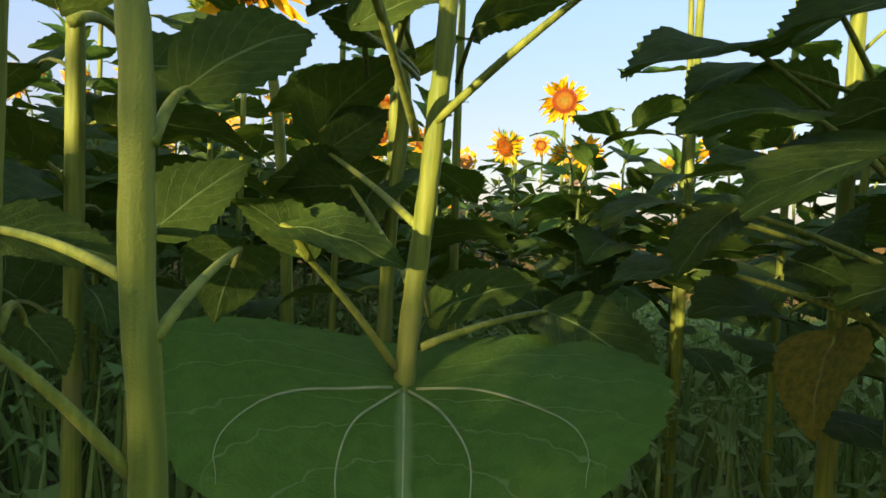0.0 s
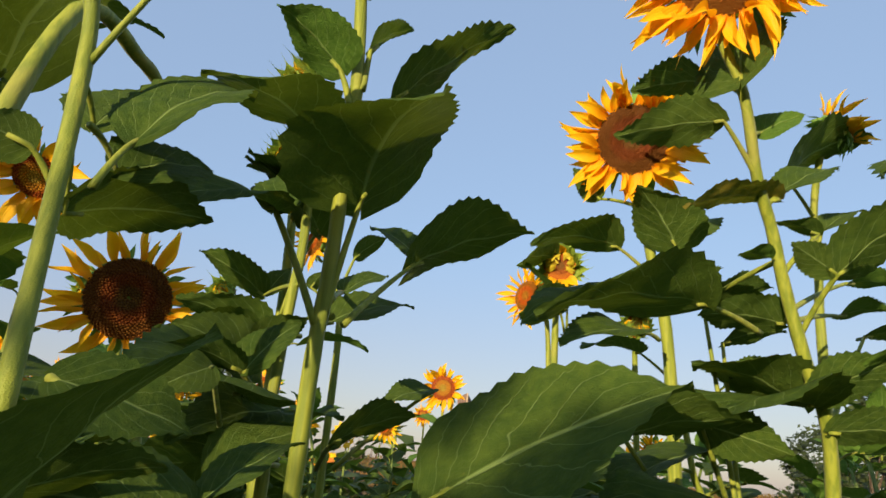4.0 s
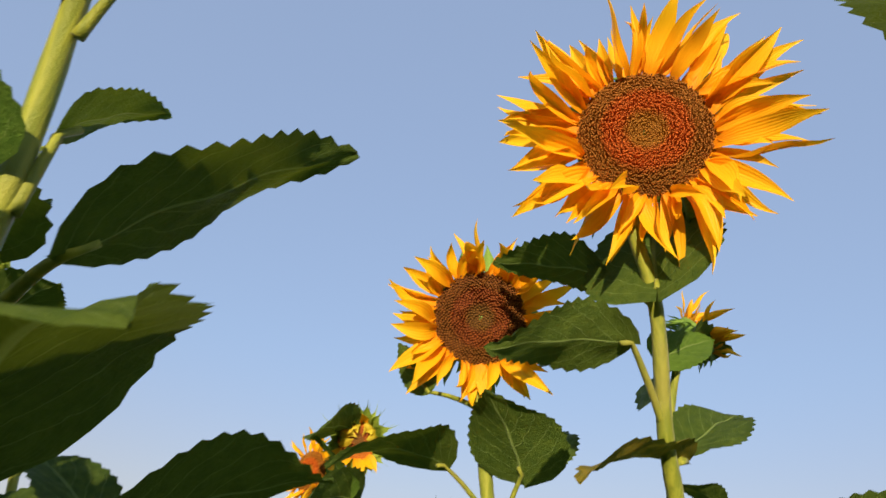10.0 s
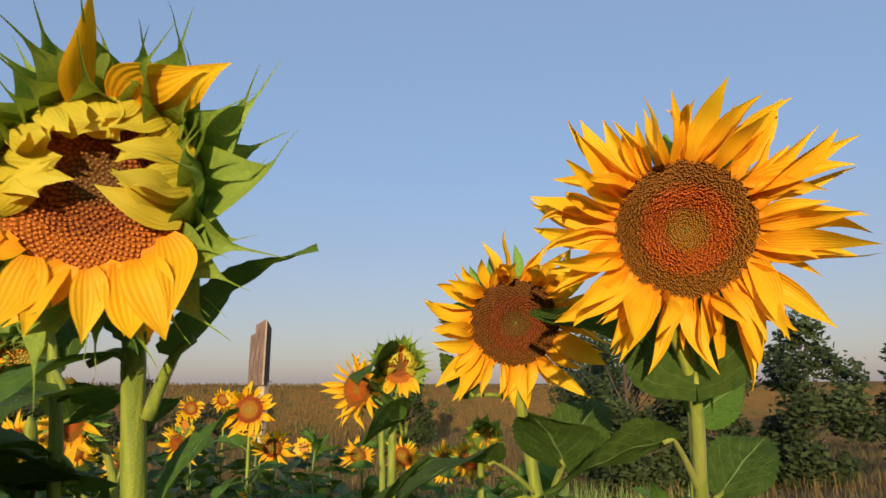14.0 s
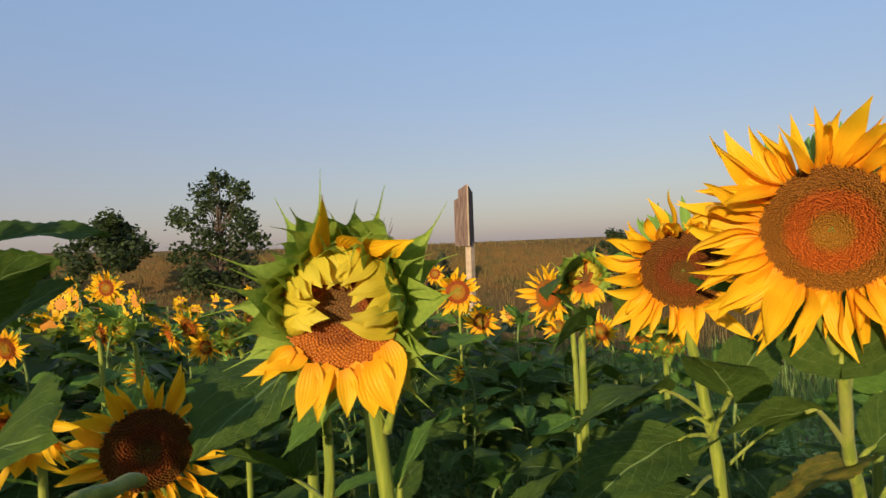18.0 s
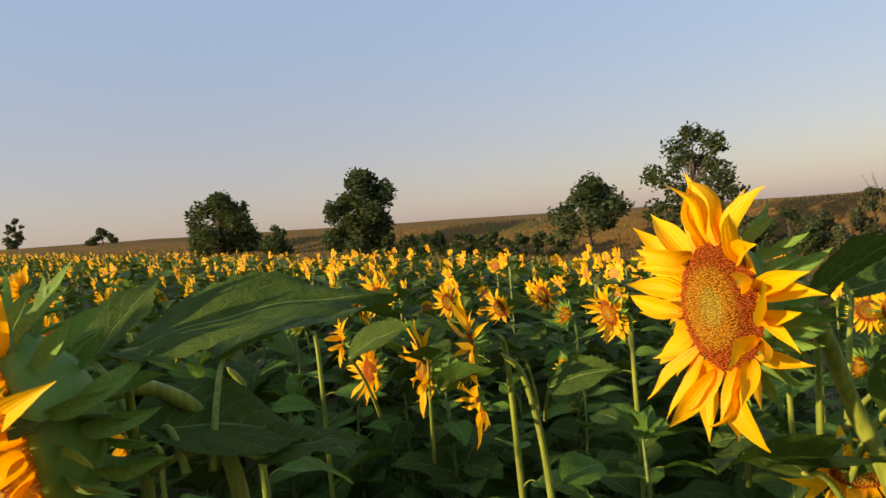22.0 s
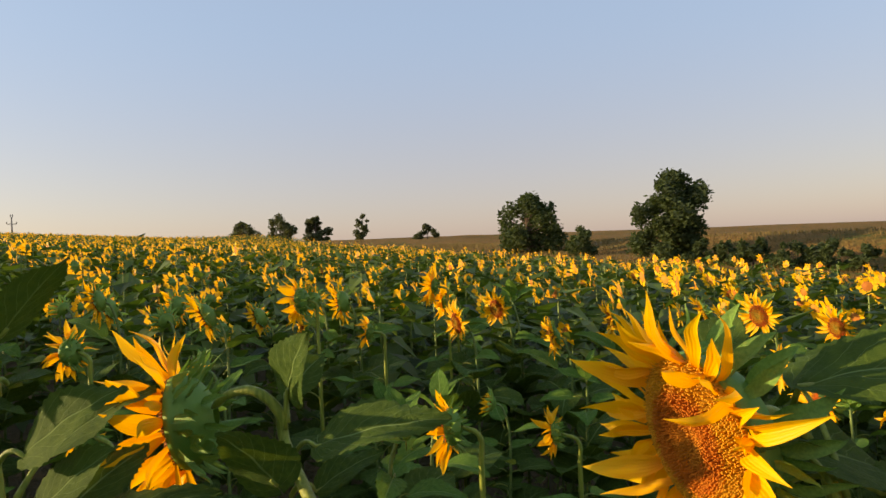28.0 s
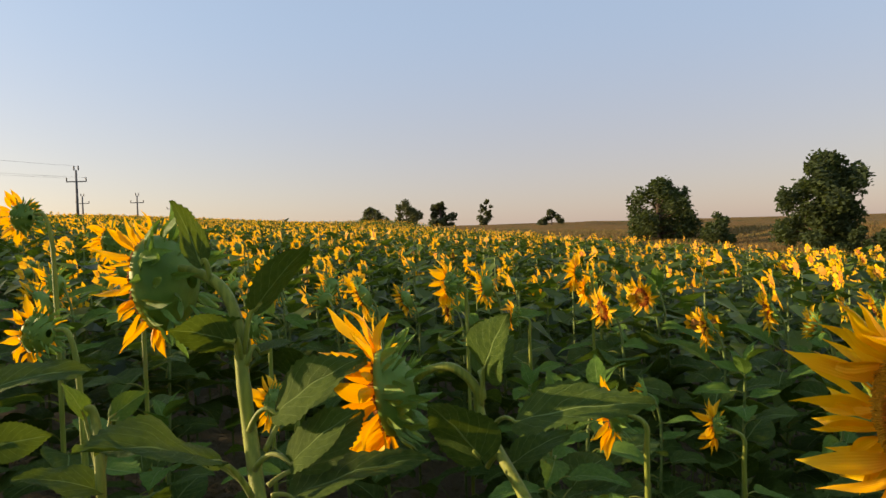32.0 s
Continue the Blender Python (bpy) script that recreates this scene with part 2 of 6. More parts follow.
DRY = plain_material("grass_dry", (0.11, 0.085, 0.024), (0.20, 0.13, 0.04), 1.5, 0.8, 0.2, 0.002, 0.2, (0.5, 0.4, 0.15))

# ---------------------------------------------------------------- mesh helpers
WORLD = {}      # where each thing stands


def thing(name, place, label="", category="", group="", kind=""):
    ob = new(name)
    ob.empty_display_size = 0.1
    m = place if isinstance(place, Matrix) else Matrix.Translation(place)
    ob.matrix_basis = m
    WORLD[ob] = m.copy()
    return tagged(ob, label, category, group, kind)


def hold(ob, parent, m=None):
    """Hang ob under parent, at the world pose m."""
    ob.matrix_basis = m if m is not None else Matrix()
    WORLD[ob] = ob.matrix_basis.copy()
    if parent is not None:
        ob.parent = parent
        ob.matrix_parent_inverse = WORLD[parent].inverted()
    return ob


def mesh_of(name, verts, faces, mats, index=None, uvs=None, smooth=True):
    me = bpy.data.meshes.new(name)
    me.from_pydata([tuple(v) for v in verts], [], faces)
    for m in mats:
        me.materials.append(m)
    if index is not None:
        me.polygons.foreach_set("material_index", np.asarray(index, np.int32))
    if uvs is not None:
        layer = me.uv_layers.new(name="UVMap")
        loops = np.zeros(len(me.loops), np.int32)
        me.loops.foreach_get("vertex_index", loops)
        layer.data.foreach_set("uv", np.asarray(uvs, np.float32)[loops].ravel())
    if smooth:
        me.polygons.foreach_set("use_smooth", np.ones(len(me.polygons), bool))
    me.update()
    return me


def part(name, me, parent, m=None, label=""):
    ob = hold(new(name, me), parent, m)
    return tagged(ob, label)


def bm_part(name, bm, material, parent, label="", m=None):
    me = bpy.data.meshes.new(name)
    bm.to_mesh(me)
    bm.free()
    me.materials.append(material)
    return part(name, me, parent, m, label)


def tube(points, radii, sides=8, ridged=0.0, closed_ends=True):
    """Verts and faces of a round bar along points."""
    pts = [Vector(p) for p in points]
    verts, faces = [], []
    side = None
    for i, p in enumerate(pts):
        d = (pts[min(i + 1, len(pts) - 1)] - pts[max(i - 1, 0)]).normalized()
        if side is None:
            side = d.orthogonal().normalized()
        side = (side - d * side.dot(d)).normalized()
        up = d.cross(side)
        for j in range(sides):
            a = 2 * math.pi * j / sides
            r = radii[i] * (1 + ridged * (1 if j % 2 else -1))
            verts.append(p + side * (r * math.cos(a)) + up * (r * math.sin(a)))
    for i in range(len(pts) - 1):
        for j in range(sides):
            a, b = i * sides + j, i * sides + (j + 1) % sides
            faces.append((a, b, b + sides, a + sides))
    if closed_ends:
        faces.append(tuple(range(sides))[::-1])
        faces.append(tuple((len(pts) - 1) * sides + j for j in range(sides)))
    return verts, faces


def curve(a, b, c, n=8):
    """Points of a quadratic Bezier from a to c."""
    a, b, c = Vector(a), Vector(b), Vector(c)
    return [a * (1 - t) ** 2 + b * (2 * t * (1 - t)) + c * t * t for t in (i / n for i in range(n + 1))]


def glide(points, n=5):
    """A Catmull-Rom line through points."""
    p = [Vector(q) for q in points]
    p = [p[0] * 2 - p[1], *p, p[-1] * 2 - p[-2]]
    out = []
    for i in range(1, len(p) - 2):
        for k in range(n):
            t = k / n
            a, b, c, d = p[i - 1], p[i], p[i + 1], p[i + 2]
            out.append(0.5 * (b * 2 + (c - a) * t + (a * 2 - b * 5 + c * 4 - d) * t * t + (b * 3 - a - c * 3 + d) * t ** 3))
    return out + [p[-2]]


# ---------------------------------------------------------------- sunflower parts
def leaf_mesh(name, wide=0.85, fold=0.25, bend=30, wave=0.03, seed=0, nv=22, ns=4, teeth=0.02, material=None, heart=0.16):
    """A heart-shaped, toothed, folded and bent leaf: its foot at the origin, its tip at (0, 1, 0), its upper face to +z."""
    rnd = random.Random(seed)
    e = 0.46 if heart > 0.1 else 0.66      # heart-shaped or wedge-shaped foot
    peak = max((i / 50) ** e * (1 - i / 50) ** 1.12 for i in range(1, 50))
    ph = [rnd.uniform(0, 6.28) for _ in range(4)]
    spine, ang, here = [], radians(bend) * 0.35, Vector((0, 0, 0))
    for i in range(nv + 1):
        spine.append((here.copy(), ang))
        a = ang - radians(bend) * (i / nv) * 1.1
        here = here + Vector((0, math.cos(a), math.sin(a))) / nv
        spine[-1] = (spine[-1][0], a)
    verts, uvs, faces = [], [], []
    for i, (p, a) in enumerate(spine):
        v = i / nv
        w = (v ** e) * ((1 - v) ** 1.12) / peak * 0.5 * wide if 0 < v < 1 else 0.004
        up = Vector((0, -math.sin(a), math.cos(a)))
        along = Vector((0, math.cos(a), math.sin(a)))
        for j in range(-ns, ns + 1):
            s = j / ns
            ws = w
            if abs(j) == ns:
                ws += teeth * (1 if i % 2 else -0.6) * min(1, 4 * v) * (1 if v < 0.97 else 0)
            x = s * ws
            zz = fold * abs(x) * (1 - 0.35 * abs(s)) + wave * abs(s) ** 2 * math.sin(9 * v + ph[0] + (1.7 if s < 0 else 0))
            zz += 0.35 * wave * math.sin(17 * v + ph[1]) * math.sin(5 * s + ph[2])
            back = heart * abs(s) ** 1.6 * (1 - v) ** 2.5
            verts.append(p + Vector((x, 0, 0)) + up * zz - along * back)
            uvs.append((s * 0.5 + 0.5, v))
    n = 2 * ns + 1
    for i in range(nv):
        for j in range(n - 1):
            a = i * n + j
            faces.append((a, a + 1, a + 1 + n, a + n))
    tip = spine[-1][0]
    turn = Vector((0, 1, 0)).rotation_difference(Vector((0, tip.y, tip.z))).inverted()
    k = 1 / tip.length
    verts = [turn @ v * k for v in verts]
    return mesh_of(name, verts, faces, [material or LEAF], uvs=uvs)


def span_pose(foot, tip, roll=0.0, wide=1.0):
    """The pose that lays a unit leaf or petal from foot to tip; roll 0 keeps its upper face up."""
    foot, tip = Vector(foot), Vector(tip)
    y = tip - foot
    length = y.length
    y.normalize()
    x = y.cross(Vector((0, 0, 1)))
    if x.length < 1e-3:
        x = Vector((1, 0, 0))
    x.normalize()
    z = x.cross(y)
    m = Matrix((x, y, z)).transposed().to_4x4()
    m = m @ Matrix.Rotation(radians(roll), 4, "Y") @ Matrix.Diagonal((length * wide, length, length, 1))
    m.translation = foot
    return m


def petal_mesh(name, wide, fold, bend, seed, material=None, spiked=False):
    rnd = random.Random(seed)
    nv, ns = 9, 2
    twist = rnd.uniform(-0.9, 0.9) * (0.3 if spiked else 1)
    sway = rnd.uniform(-0.3, 0.3)
    verts, uvs, faces = [], [], []
    p = Vector((0, 0, 0))
    for i in range(nv + 1):
        v = i / nv
        w = 0.5 * wide * (0.42 + 0.58 * math.sin(math.pi * v ** 0.85)) * (1 - v ** 4.6) if v < 1 else 0.003
        if spiked:
            t = min(1, max(0, (v - 0.1) / 0.55))
            w = 0.5 * wide * (0.9 * (1 - t * t * (3 - 2 * t)) + 0.1 * (1 - v)) + 0.002
        a = radians(bend) * (v - 0.3) * (0.7 + 0.6 * v)
        up = Vector((0, -math.sin(a), math.cos(a)))
        for j in range(-ns, ns + 1):
            s = j / ns
            tw = twist * v
            verts.append(p + Vector((s * w * math.cos(tw) + sway * v * v, 0, s * w * math.sin(tw))) + up * (fold * abs(s) * w + 0.022 * math.sin(9 * v + seed)))
            uvs.append((s * 0.5 + 0.5, v))
        p = p + Vector((0, math.cos(a), math.sin(a))) / nv
    n = 2 * ns + 1
    for i in range(nv):
        for j in range(n - 1):
            a = i * n + j
            faces.append((a, a + 1, a + 1 + n, a + n))
    return mesh_of(name, verts, faces, [material or PETAL], uvs=uvs)


PETALS = [petal_mesh("petal", random.uniform(0.20, 0.31), random.uniform(0.15, 1.0), random.uniform(-80, 95), i) for i in range(16)]
BRACTS = []
for i in range(5):
    me = petal_mesh("bract", 0.30, 0.6, 60 - 26 * i, 40 + i, BRACT)
    BRACTS.append(me)
BRACT_PALE = plain_material("bract_yellow_green", (0.14, 0.24, 0.03), (0.28, 0.37, 0.05), 25, 0.5, 0.4, 0.002, 0.3, (0.4, 0.5, 0.04), 0.3)
SPIKES = [petal_mesh("bract", 0.58, 0.55, -50 + 25 * i, 60 + i, BRACT_PALE, True) for i in range(5)]
PALE_PETALS = [petal_mesh("petal", random.uniform(0.36, 0.46), 0.45, random.uniform(-25, 35), 71 + i, PETAL_PALE) for i in range(5)]
LEAVES = [leaf_mesh("leaf", random.uniform(0.72, 1.0), random.uniform(0.05, 0.5), random.uniform(10, 60), random.uniform(0.015, 0.05), i, heart=0.12 if i % 2 else 0.05) for i in range(12)]
YOUNGS = [leaf_mesh("leaf", random.uniform(0.5, 0.65), random.uniform(0.2, 0.6), random.uniform(-10, 50), 0.02, 50 + i, 14, 3, 0.02, YOUNG, 0.08) for i in range(5)]


def disc_verts(radius, count, sides, height, dome, dip, seed=0, hood=0.0):
    """Florets in a sunflower spiral on a low dome; the uv gives the way out from the middle and the way up the floret."""
    rnd = random.Random(seed)
    verts, faces, uvs = [], [], []
    for i in range(count):
        r = math.sqrt((i + 0.5) / count)
        a = i * 2.399963
        h = dome * (1 - r * r) - dip * math.exp(-(r / 0.3) ** 2)
        c = Vector((r * radius * math.cos(a), r * radius * math.sin(a), h * radius))
        w = radius * 1.05 / math.sqrt(count)
        tall = height * radius * (0.35 + 0.65 * (0.4 + 0.6 * math.sin(math.pi * min(1, max(0, (r - 0.2) / 0.8))))) * rnd.uniform(0.7, 1.25)
        out = Vector((math.cos(a), math.sin(a), 0)) * rnd.uniform(-0.1, 0.35)
        n = len(verts)
        for k in range(sides):
            b = a + 2 * math.pi * k / sides
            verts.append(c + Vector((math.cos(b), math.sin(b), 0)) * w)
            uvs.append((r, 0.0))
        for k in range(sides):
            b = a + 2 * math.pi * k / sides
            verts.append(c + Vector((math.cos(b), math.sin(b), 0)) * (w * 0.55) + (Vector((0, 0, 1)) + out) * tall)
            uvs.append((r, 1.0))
        for k in range(sides):
            l = (k + 1) % sides
            faces.append((n + k, n + l, n + sides + l, n + sides + k))
        faces.append(tuple(n + sides + k for k in range(sides)))
    return verts, faces, uvs


def lathe(profile, sides=28):
    verts, faces = [], []
    for r, z in profile:
        for j in range(sides):
            a = 2 * math.pi * j / sides
            verts.append(Vector((r * math.cos(a), r * math.sin(a), z)))
    for i in range(len(profile) - 1):
        for j in range(sides):
            a, b = i * sides + j, i * sides + (j + 1) % sides
            faces.append((a, b, b + sides, a + sides))
    return verts, faces


def facing(place, normal, spin=0.0):
    q = Vector(normal).normalized().to_track_quat("Z", "Y")
    return Matrix.Translation(place) @ q.to_matrix().to_4x4() @ Matrix.Rotation(radians(spin), 4, "Z")


FLORETS = {}


def head(plant, place, normal, disc=0.06, petals=34, length=0.075, state="open", seed=0, tone=None, droop=0.0, label="", florets=700, cup=0.0, hang=None, broad=1.0, leafy=1.0):
    """A flower head on its plant: the green cup behind, its bracts, the disc with its florets, the petals. droop: how far the petals
    lean back; cup: how far they close over the disc (degrees); hang: the side whose petals have folded over the disc; broad: how wide the petals are;
    leafy: how long the bracts are."""
    rnd = random.Random(seed)
    m = facing(place, normal, rnd.uniform(0, 360))
    R = disc
    prof = [(R * 0.22, -0.75 * R), (R * 0.5, -0.66 * R), (R * 0.85, -0.42 * R), (R * 1.04, -0.12 * R), (R * 1.02, 0.02 * R), (R * 0.9, 0.02 * R), (0.001, 0.10 * R)]
    v, f = lathe(prof)
    back = part("flower_head", mesh_of("flower_head", v, f, [BRACT]), plant, m, label)
    tone = tone or DISC
    key = (state, florets, tone.name)
    if key not in FLORETS:
        vv, ff, uu = disc_verts(1.0, florets, 4, 0.095, 0.17, 0.10, seed)
        FLORETS[key] = mesh_of("disc_face", vv, ff, [tone], uvs=uu, smooth=False)
        vv, ff = lathe([(1.0, 0.0), (0.8, 0.07), (0.5, 0.13), (0.2, 0.10), (0.001, 0.07)], 32)
        FLORETS[key + ("base",)] = mesh_of("disc", vv, ff, [tone], uvs=[(math.hypot(q.x, q.y), 0.0) for q in vv])
    flat = Matrix.Translation((0, 0, (0.1 if state == "half" else 0.02) * R)) @ Matrix.Diagonal((R, R, R * (0.45 if state == "half" else 1.0), 1))
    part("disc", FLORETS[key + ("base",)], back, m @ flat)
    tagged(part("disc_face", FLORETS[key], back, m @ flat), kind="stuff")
    rings = {"open": ((20, 0.96, -0.16, -36, 0.8), (14, 0.86, -0.38, -48, 0.85), (9, 0.55, -0.62, -50, 0.7)),
             "bud": ((20, 0.98, 0.05, 128, 1.5), (20, 1.04, -0.1, 98, 1.7), (16, 0.98, -0.38, 58, 1.5)),
             "half": ((24, 1.04, -0.05, 88, 1.5), (22, 1.08, -0.2, 66, 1.7), (16, 0.95, -0.42, 34, 1.45))}[state]
    for nb, rr, zz, raised, big in rings:
        for i in range(nb):
            base_lift = raised
            a = 2 * math.pi * (i + rnd.uniform(-0.35, 0.35)) / nb
            size = min(R, 0.06) * rnd.uniform(0.72, 1.12) * big * leafy
            if state == "half" and (m.to_3x3() @ Vector((-math.sin(a), math.cos(a), 0))).z < -0.35:
                base_lift = 18      # the lower bracts stand away
                size *= 0.72
            q = m @ Matrix.Rotation(a, 4, "Z") @ Matrix.Translation((0, R * rr, R * zz))
            q = q @ Matrix.Rotation(radians(base_lift + rnd.gauss(0, 14)), 4, "X") @ Matrix.Rotation(radians(rnd.gauss(0, 16)), 4, "Y") @ Matrix.Diagonal((size, size, size, 1))
            part("bract", (BRACTS if state == "open" else SPIKES)[rnd.randrange(5)], back, q)
    for i in range(petals):
        a = 2 * math.pi * (i + rnd.uniform(-0.45, 0.45)) / petals
        lay = i % 3
        size = length * rnd.uniform(0.62, 1.2)
        turn_ = rnd.gauss(0, 26)
        if state == "open":
            lift = rnd.gauss(6 + 13 * lay, 15) - droop + cup
            if hang and (m.to_3x3() @ Vector((-math.sin(a), math.cos(a), 0))).dot(Vector(hang)) > 0.45:
                lift += rnd.uniform(95, 135)
                size *= 0.62
        elif state == "half":
            out = m.to_3x3() @ Vector((-math.sin(a), math.cos(a), 0))
            low, stray = out.z < -0.55, out.z > 0.8 and i % 3 == 0
            lift = rnd.uniform(-5, 40) if low else 75 if stray else rnd.uniform(132, 160)
            size = R * (rnd.uniform(0.7, 1.0) if low else 1.2 if stray else rnd.uniform(0.7, 1.0))
            turn_ *= 0.4
        else:
            lift = rnd.uniform(110, 150)
        q = m @ Matrix.Rotation(a, 4, "Z") @ Matrix.Translation((0, R * (0.94 + 0.03 * lay), R * (0.035 * lay + (0.16 if state == "half" else 0.0))))
        q = q @ Matrix.Rotation(radians(lift), 4, "X") @ Matrix.Rotation(radians(turn_), 4, "Y") @ Matrix.Rotation(radians(rnd.gauss(0, 14)), 4, "Z")
        fat = (1.7 if low or stray else 1.0) if state == "half" else broad * rnd.uniform(0.75, 1.15)
        part("petal", PALE_PETALS[rnd.randrange(5)] if state == "half" and not (low or stray) else PETALS[rnd.randrange(16)], back, q @ Matrix.Diagonal((size * fat, size, size, 1)))
    return back


def stem(plant, points, thick, label=""):
    """A tapering stem through points, from the foot up."""
    p = glide(points, 6)
    n = len(p) - 1
    radii = [thick * (1.15 - 0.5 * i / n) * (1 + 0.04 * math.sin(i * 1.7)) for i in range(n + 1)]
    radii[-1], radii[-2] = radii[-1] * 0.3, radii[-2] * 0.8
    v, f = tube(p, radii, 12, 0.03)
    return part("stem", mesh_of("stem", v, f, [STEM]), plant, None, label)


def leaf(plant, joint, foot, tip, wide=0.85, roll=0, fold=0.3, bend=30, seed=0, young=False, sag=0.03, thick=0.0031, label="", tone=None):
    """A leaf blade from foot to tip, with its stalk from the joint on the stem."""
    name_seed = seed or int(abs(foot[0] * 7919 + tip[2] * 104729 + tip[0] * 1299709)) % 100000
    me = leaf_mesh("leaf", wide, fold, bend, 0.03, name_seed, 26, 4, 0.018, tone or (YOUNG if young else LEAF), 0.42 if wide > 1.4 else 0.12 if wide > 0.7 else 0.05)
    blade = part("leaf", me, plant, span_pose(foot, tip, roll), label)
    joint, foot = Vector(joint), Vector(foot)
    if (joint - foot).length > 0.012:
        mid = (joint + foot) / 2 + Vector((0, 0, sag))
        into = (Vector(tip) - foot).normalized() * 0.012
        pts = curve(joint, mid, foot, 8) + [foot + into]
        v, f = tube(pts, [thick * (1.25 - 0.5 * i / 9) for i in range(10)], 8)
        part("petiole", mesh_of("petiole", v, f, [STEM]), blade)
    return blade


def ground_z(x, y):
    """The height of the ground: it rises to the left, falls towards the bank, and climbs over the bank."""
    base = -0.052 * max(-110, min(6, x)) - 0.06 * max(-8, min(20, y))
    t = min(1, max(0, (y - 38 + 0.02 * x) / 9))
    top = 1.55 - 0.010 * max(-120, min(40, x))
    t = t * t * (3 - 2 * t)
    return base + (max(top, base + 0.1) - base) * t + 0.02 * math.sin(x * 1.3) * math.cos(y * 1.1)


def arrays(me):
    v = np.zeros(len(me.vertices) * 3)
    me.vertices.foreach_get("co", v)
    uv = np.zeros((len(me.vertices), 2))
    if me.uv_layers:
        lv = np.zeros(len(me.loops), np.int32)
        lu = np.zeros(len(me.loops) * 2)
        me.loops.foreach_get("vertex_index", lv)
        me.uv_layers[0].data.foreach_get("uv", lu)
        uv[lv] = lu.reshape(-1, 2)
    return v.reshape(-1, 3), [tuple(q.vertices) for q in me.polygons], uv, [q.material_index for q in me.polygons]


def merged(name, pieces, mats, index=None):
    """One mesh out of (mesh, matrix) pieces."""
    verts, faces, uvs, mat = [], [], [], []
    for n, (me, m) in enumerate(pieces):
        v, f, u, i = arrays(me)
        m = np.array(m)
        k = len(verts)
        verts += (v @ m[:3, :3].T + m[:3, 3]).tolist()
        faces += [tuple(k + j for j in q) for q in f]
        uvs += u.tolist()
        mat += [index[n]] * len(f) if index else i
    return mesh_of(name, verts, faces, mats, mat, uvs)


def stalked(n, blade):
    """A leaf on its stalk, from the joint at the origin to the tip at (0, 1, 0)."""
    rnd = random.Random(n)
    foot = Vector((0, rnd.uniform(0.18, 0.32), rnd.uniform(0.02, 0.12)))
    v, f = tube(curve((0, 0, 0), (0, foot.y * 0.5, foot.z + 0.05), foot, 4), [0.012, 0.011, 0.010, 0.009, 0.008], 5)
    return merged("leaf", [(blade, span_pose(foot, (0, 1, 0))), (mesh_of("stalk", v, f, [STEM]), Matrix())], [blade.materials[0], STEM], [0, 1])


STALKED = [stalked(i, (LEAVES[:8] + YOUNGS[:4])[i]) for i in range(12)]

# ---------------------------------------------------------------- ground, bank


def ground_material():
    """Soil between the plants, and dry grass beyond the field and on the bank."""
    k = Nodes("ground_soil_and_dry_grass")
    c = k.t.nodes.new("ShaderNodeTexCoord")
    sep = k.t.nodes.new("ShaderNodeSeparateXYZ")
    k.link(c.outputs["Object"], sep.inputs[0])
    y = sep.outputs[1]
    big, mid, fine = k.noise(0.22, 4), k.noise(1.3, 5, 0.65), k.noise(9, 4, 0.7)
    soil = k.mix(mid, (0.13, 0.105, 0.062), (0.23, 0.185, 0.11))
    dry = k.ramp(k.math("ADD", k.math("MULTIPLY", big, 0.6), k.math("MULTIPLY", mid, 0.4)),
                 [(0.34, (0.055, 0.085, 0.02)), (0.45, (0.20, 0.125, 0.032)), (0.55, (0.26, 0.13, 0.034)), (0.66, (0.10, 0.12, 0.03))])
    dry = k.mix(k.span(fine, 0.45, 0.75), dry, (0.13, 0.095, 0.035))
    far = k.span(y, 6.0, 14.0)
    k.bump(k.math("ADD", mid, k.math("MULTIPLY", fine, 0.6)), 0.9, 0.25)
    return k.finish(k.mix(far, soil, dry), 0.95, 0.0, None, 0.1)


def axis(limits, steps):
    out = []
    for (a, b), s in zip(zip(limits, limits[1:]), steps):
        out += list(np.arange(a, b, s))
    return out + [limits[-1]]


gx = axis((-2400, -400, -120, -12, 12, 60, 400, 2400), (400, 40, 3.0, 0.6, 3.0, 40, 400))
gy = axis((-2400, -400, -60, -8, 12, 36, 50, 120, 400, 2400), (400, 40, 4.0, 0.6, 1.5, 0.7, 6, 40, 400))
verts = [(x, y, ground_z(x, y) + (0.10 * noise.noise((x * 0.7, y * 0.7, 0)) + 0.22 * noise.noise((x * 0.2, y * 0.2, 3)) if y > 36 else 0.0)) for y in gy for x in gx]
w = len(gx)
faces = [(j * w + i, j * w + i + 1, (j + 1) * w + i + 1, (j + 1) * w + i) for j in range(len(gy) - 1) for i in range(w - 1)]
ground = hold(new("ground", mesh_of("ground", verts, faces, [ground_material()])), None)
tagged(ground, "brown field soil running into a dry grassy bank", "ground", kind="structure")

# ---------------------------------------------------------------- grass and weeds


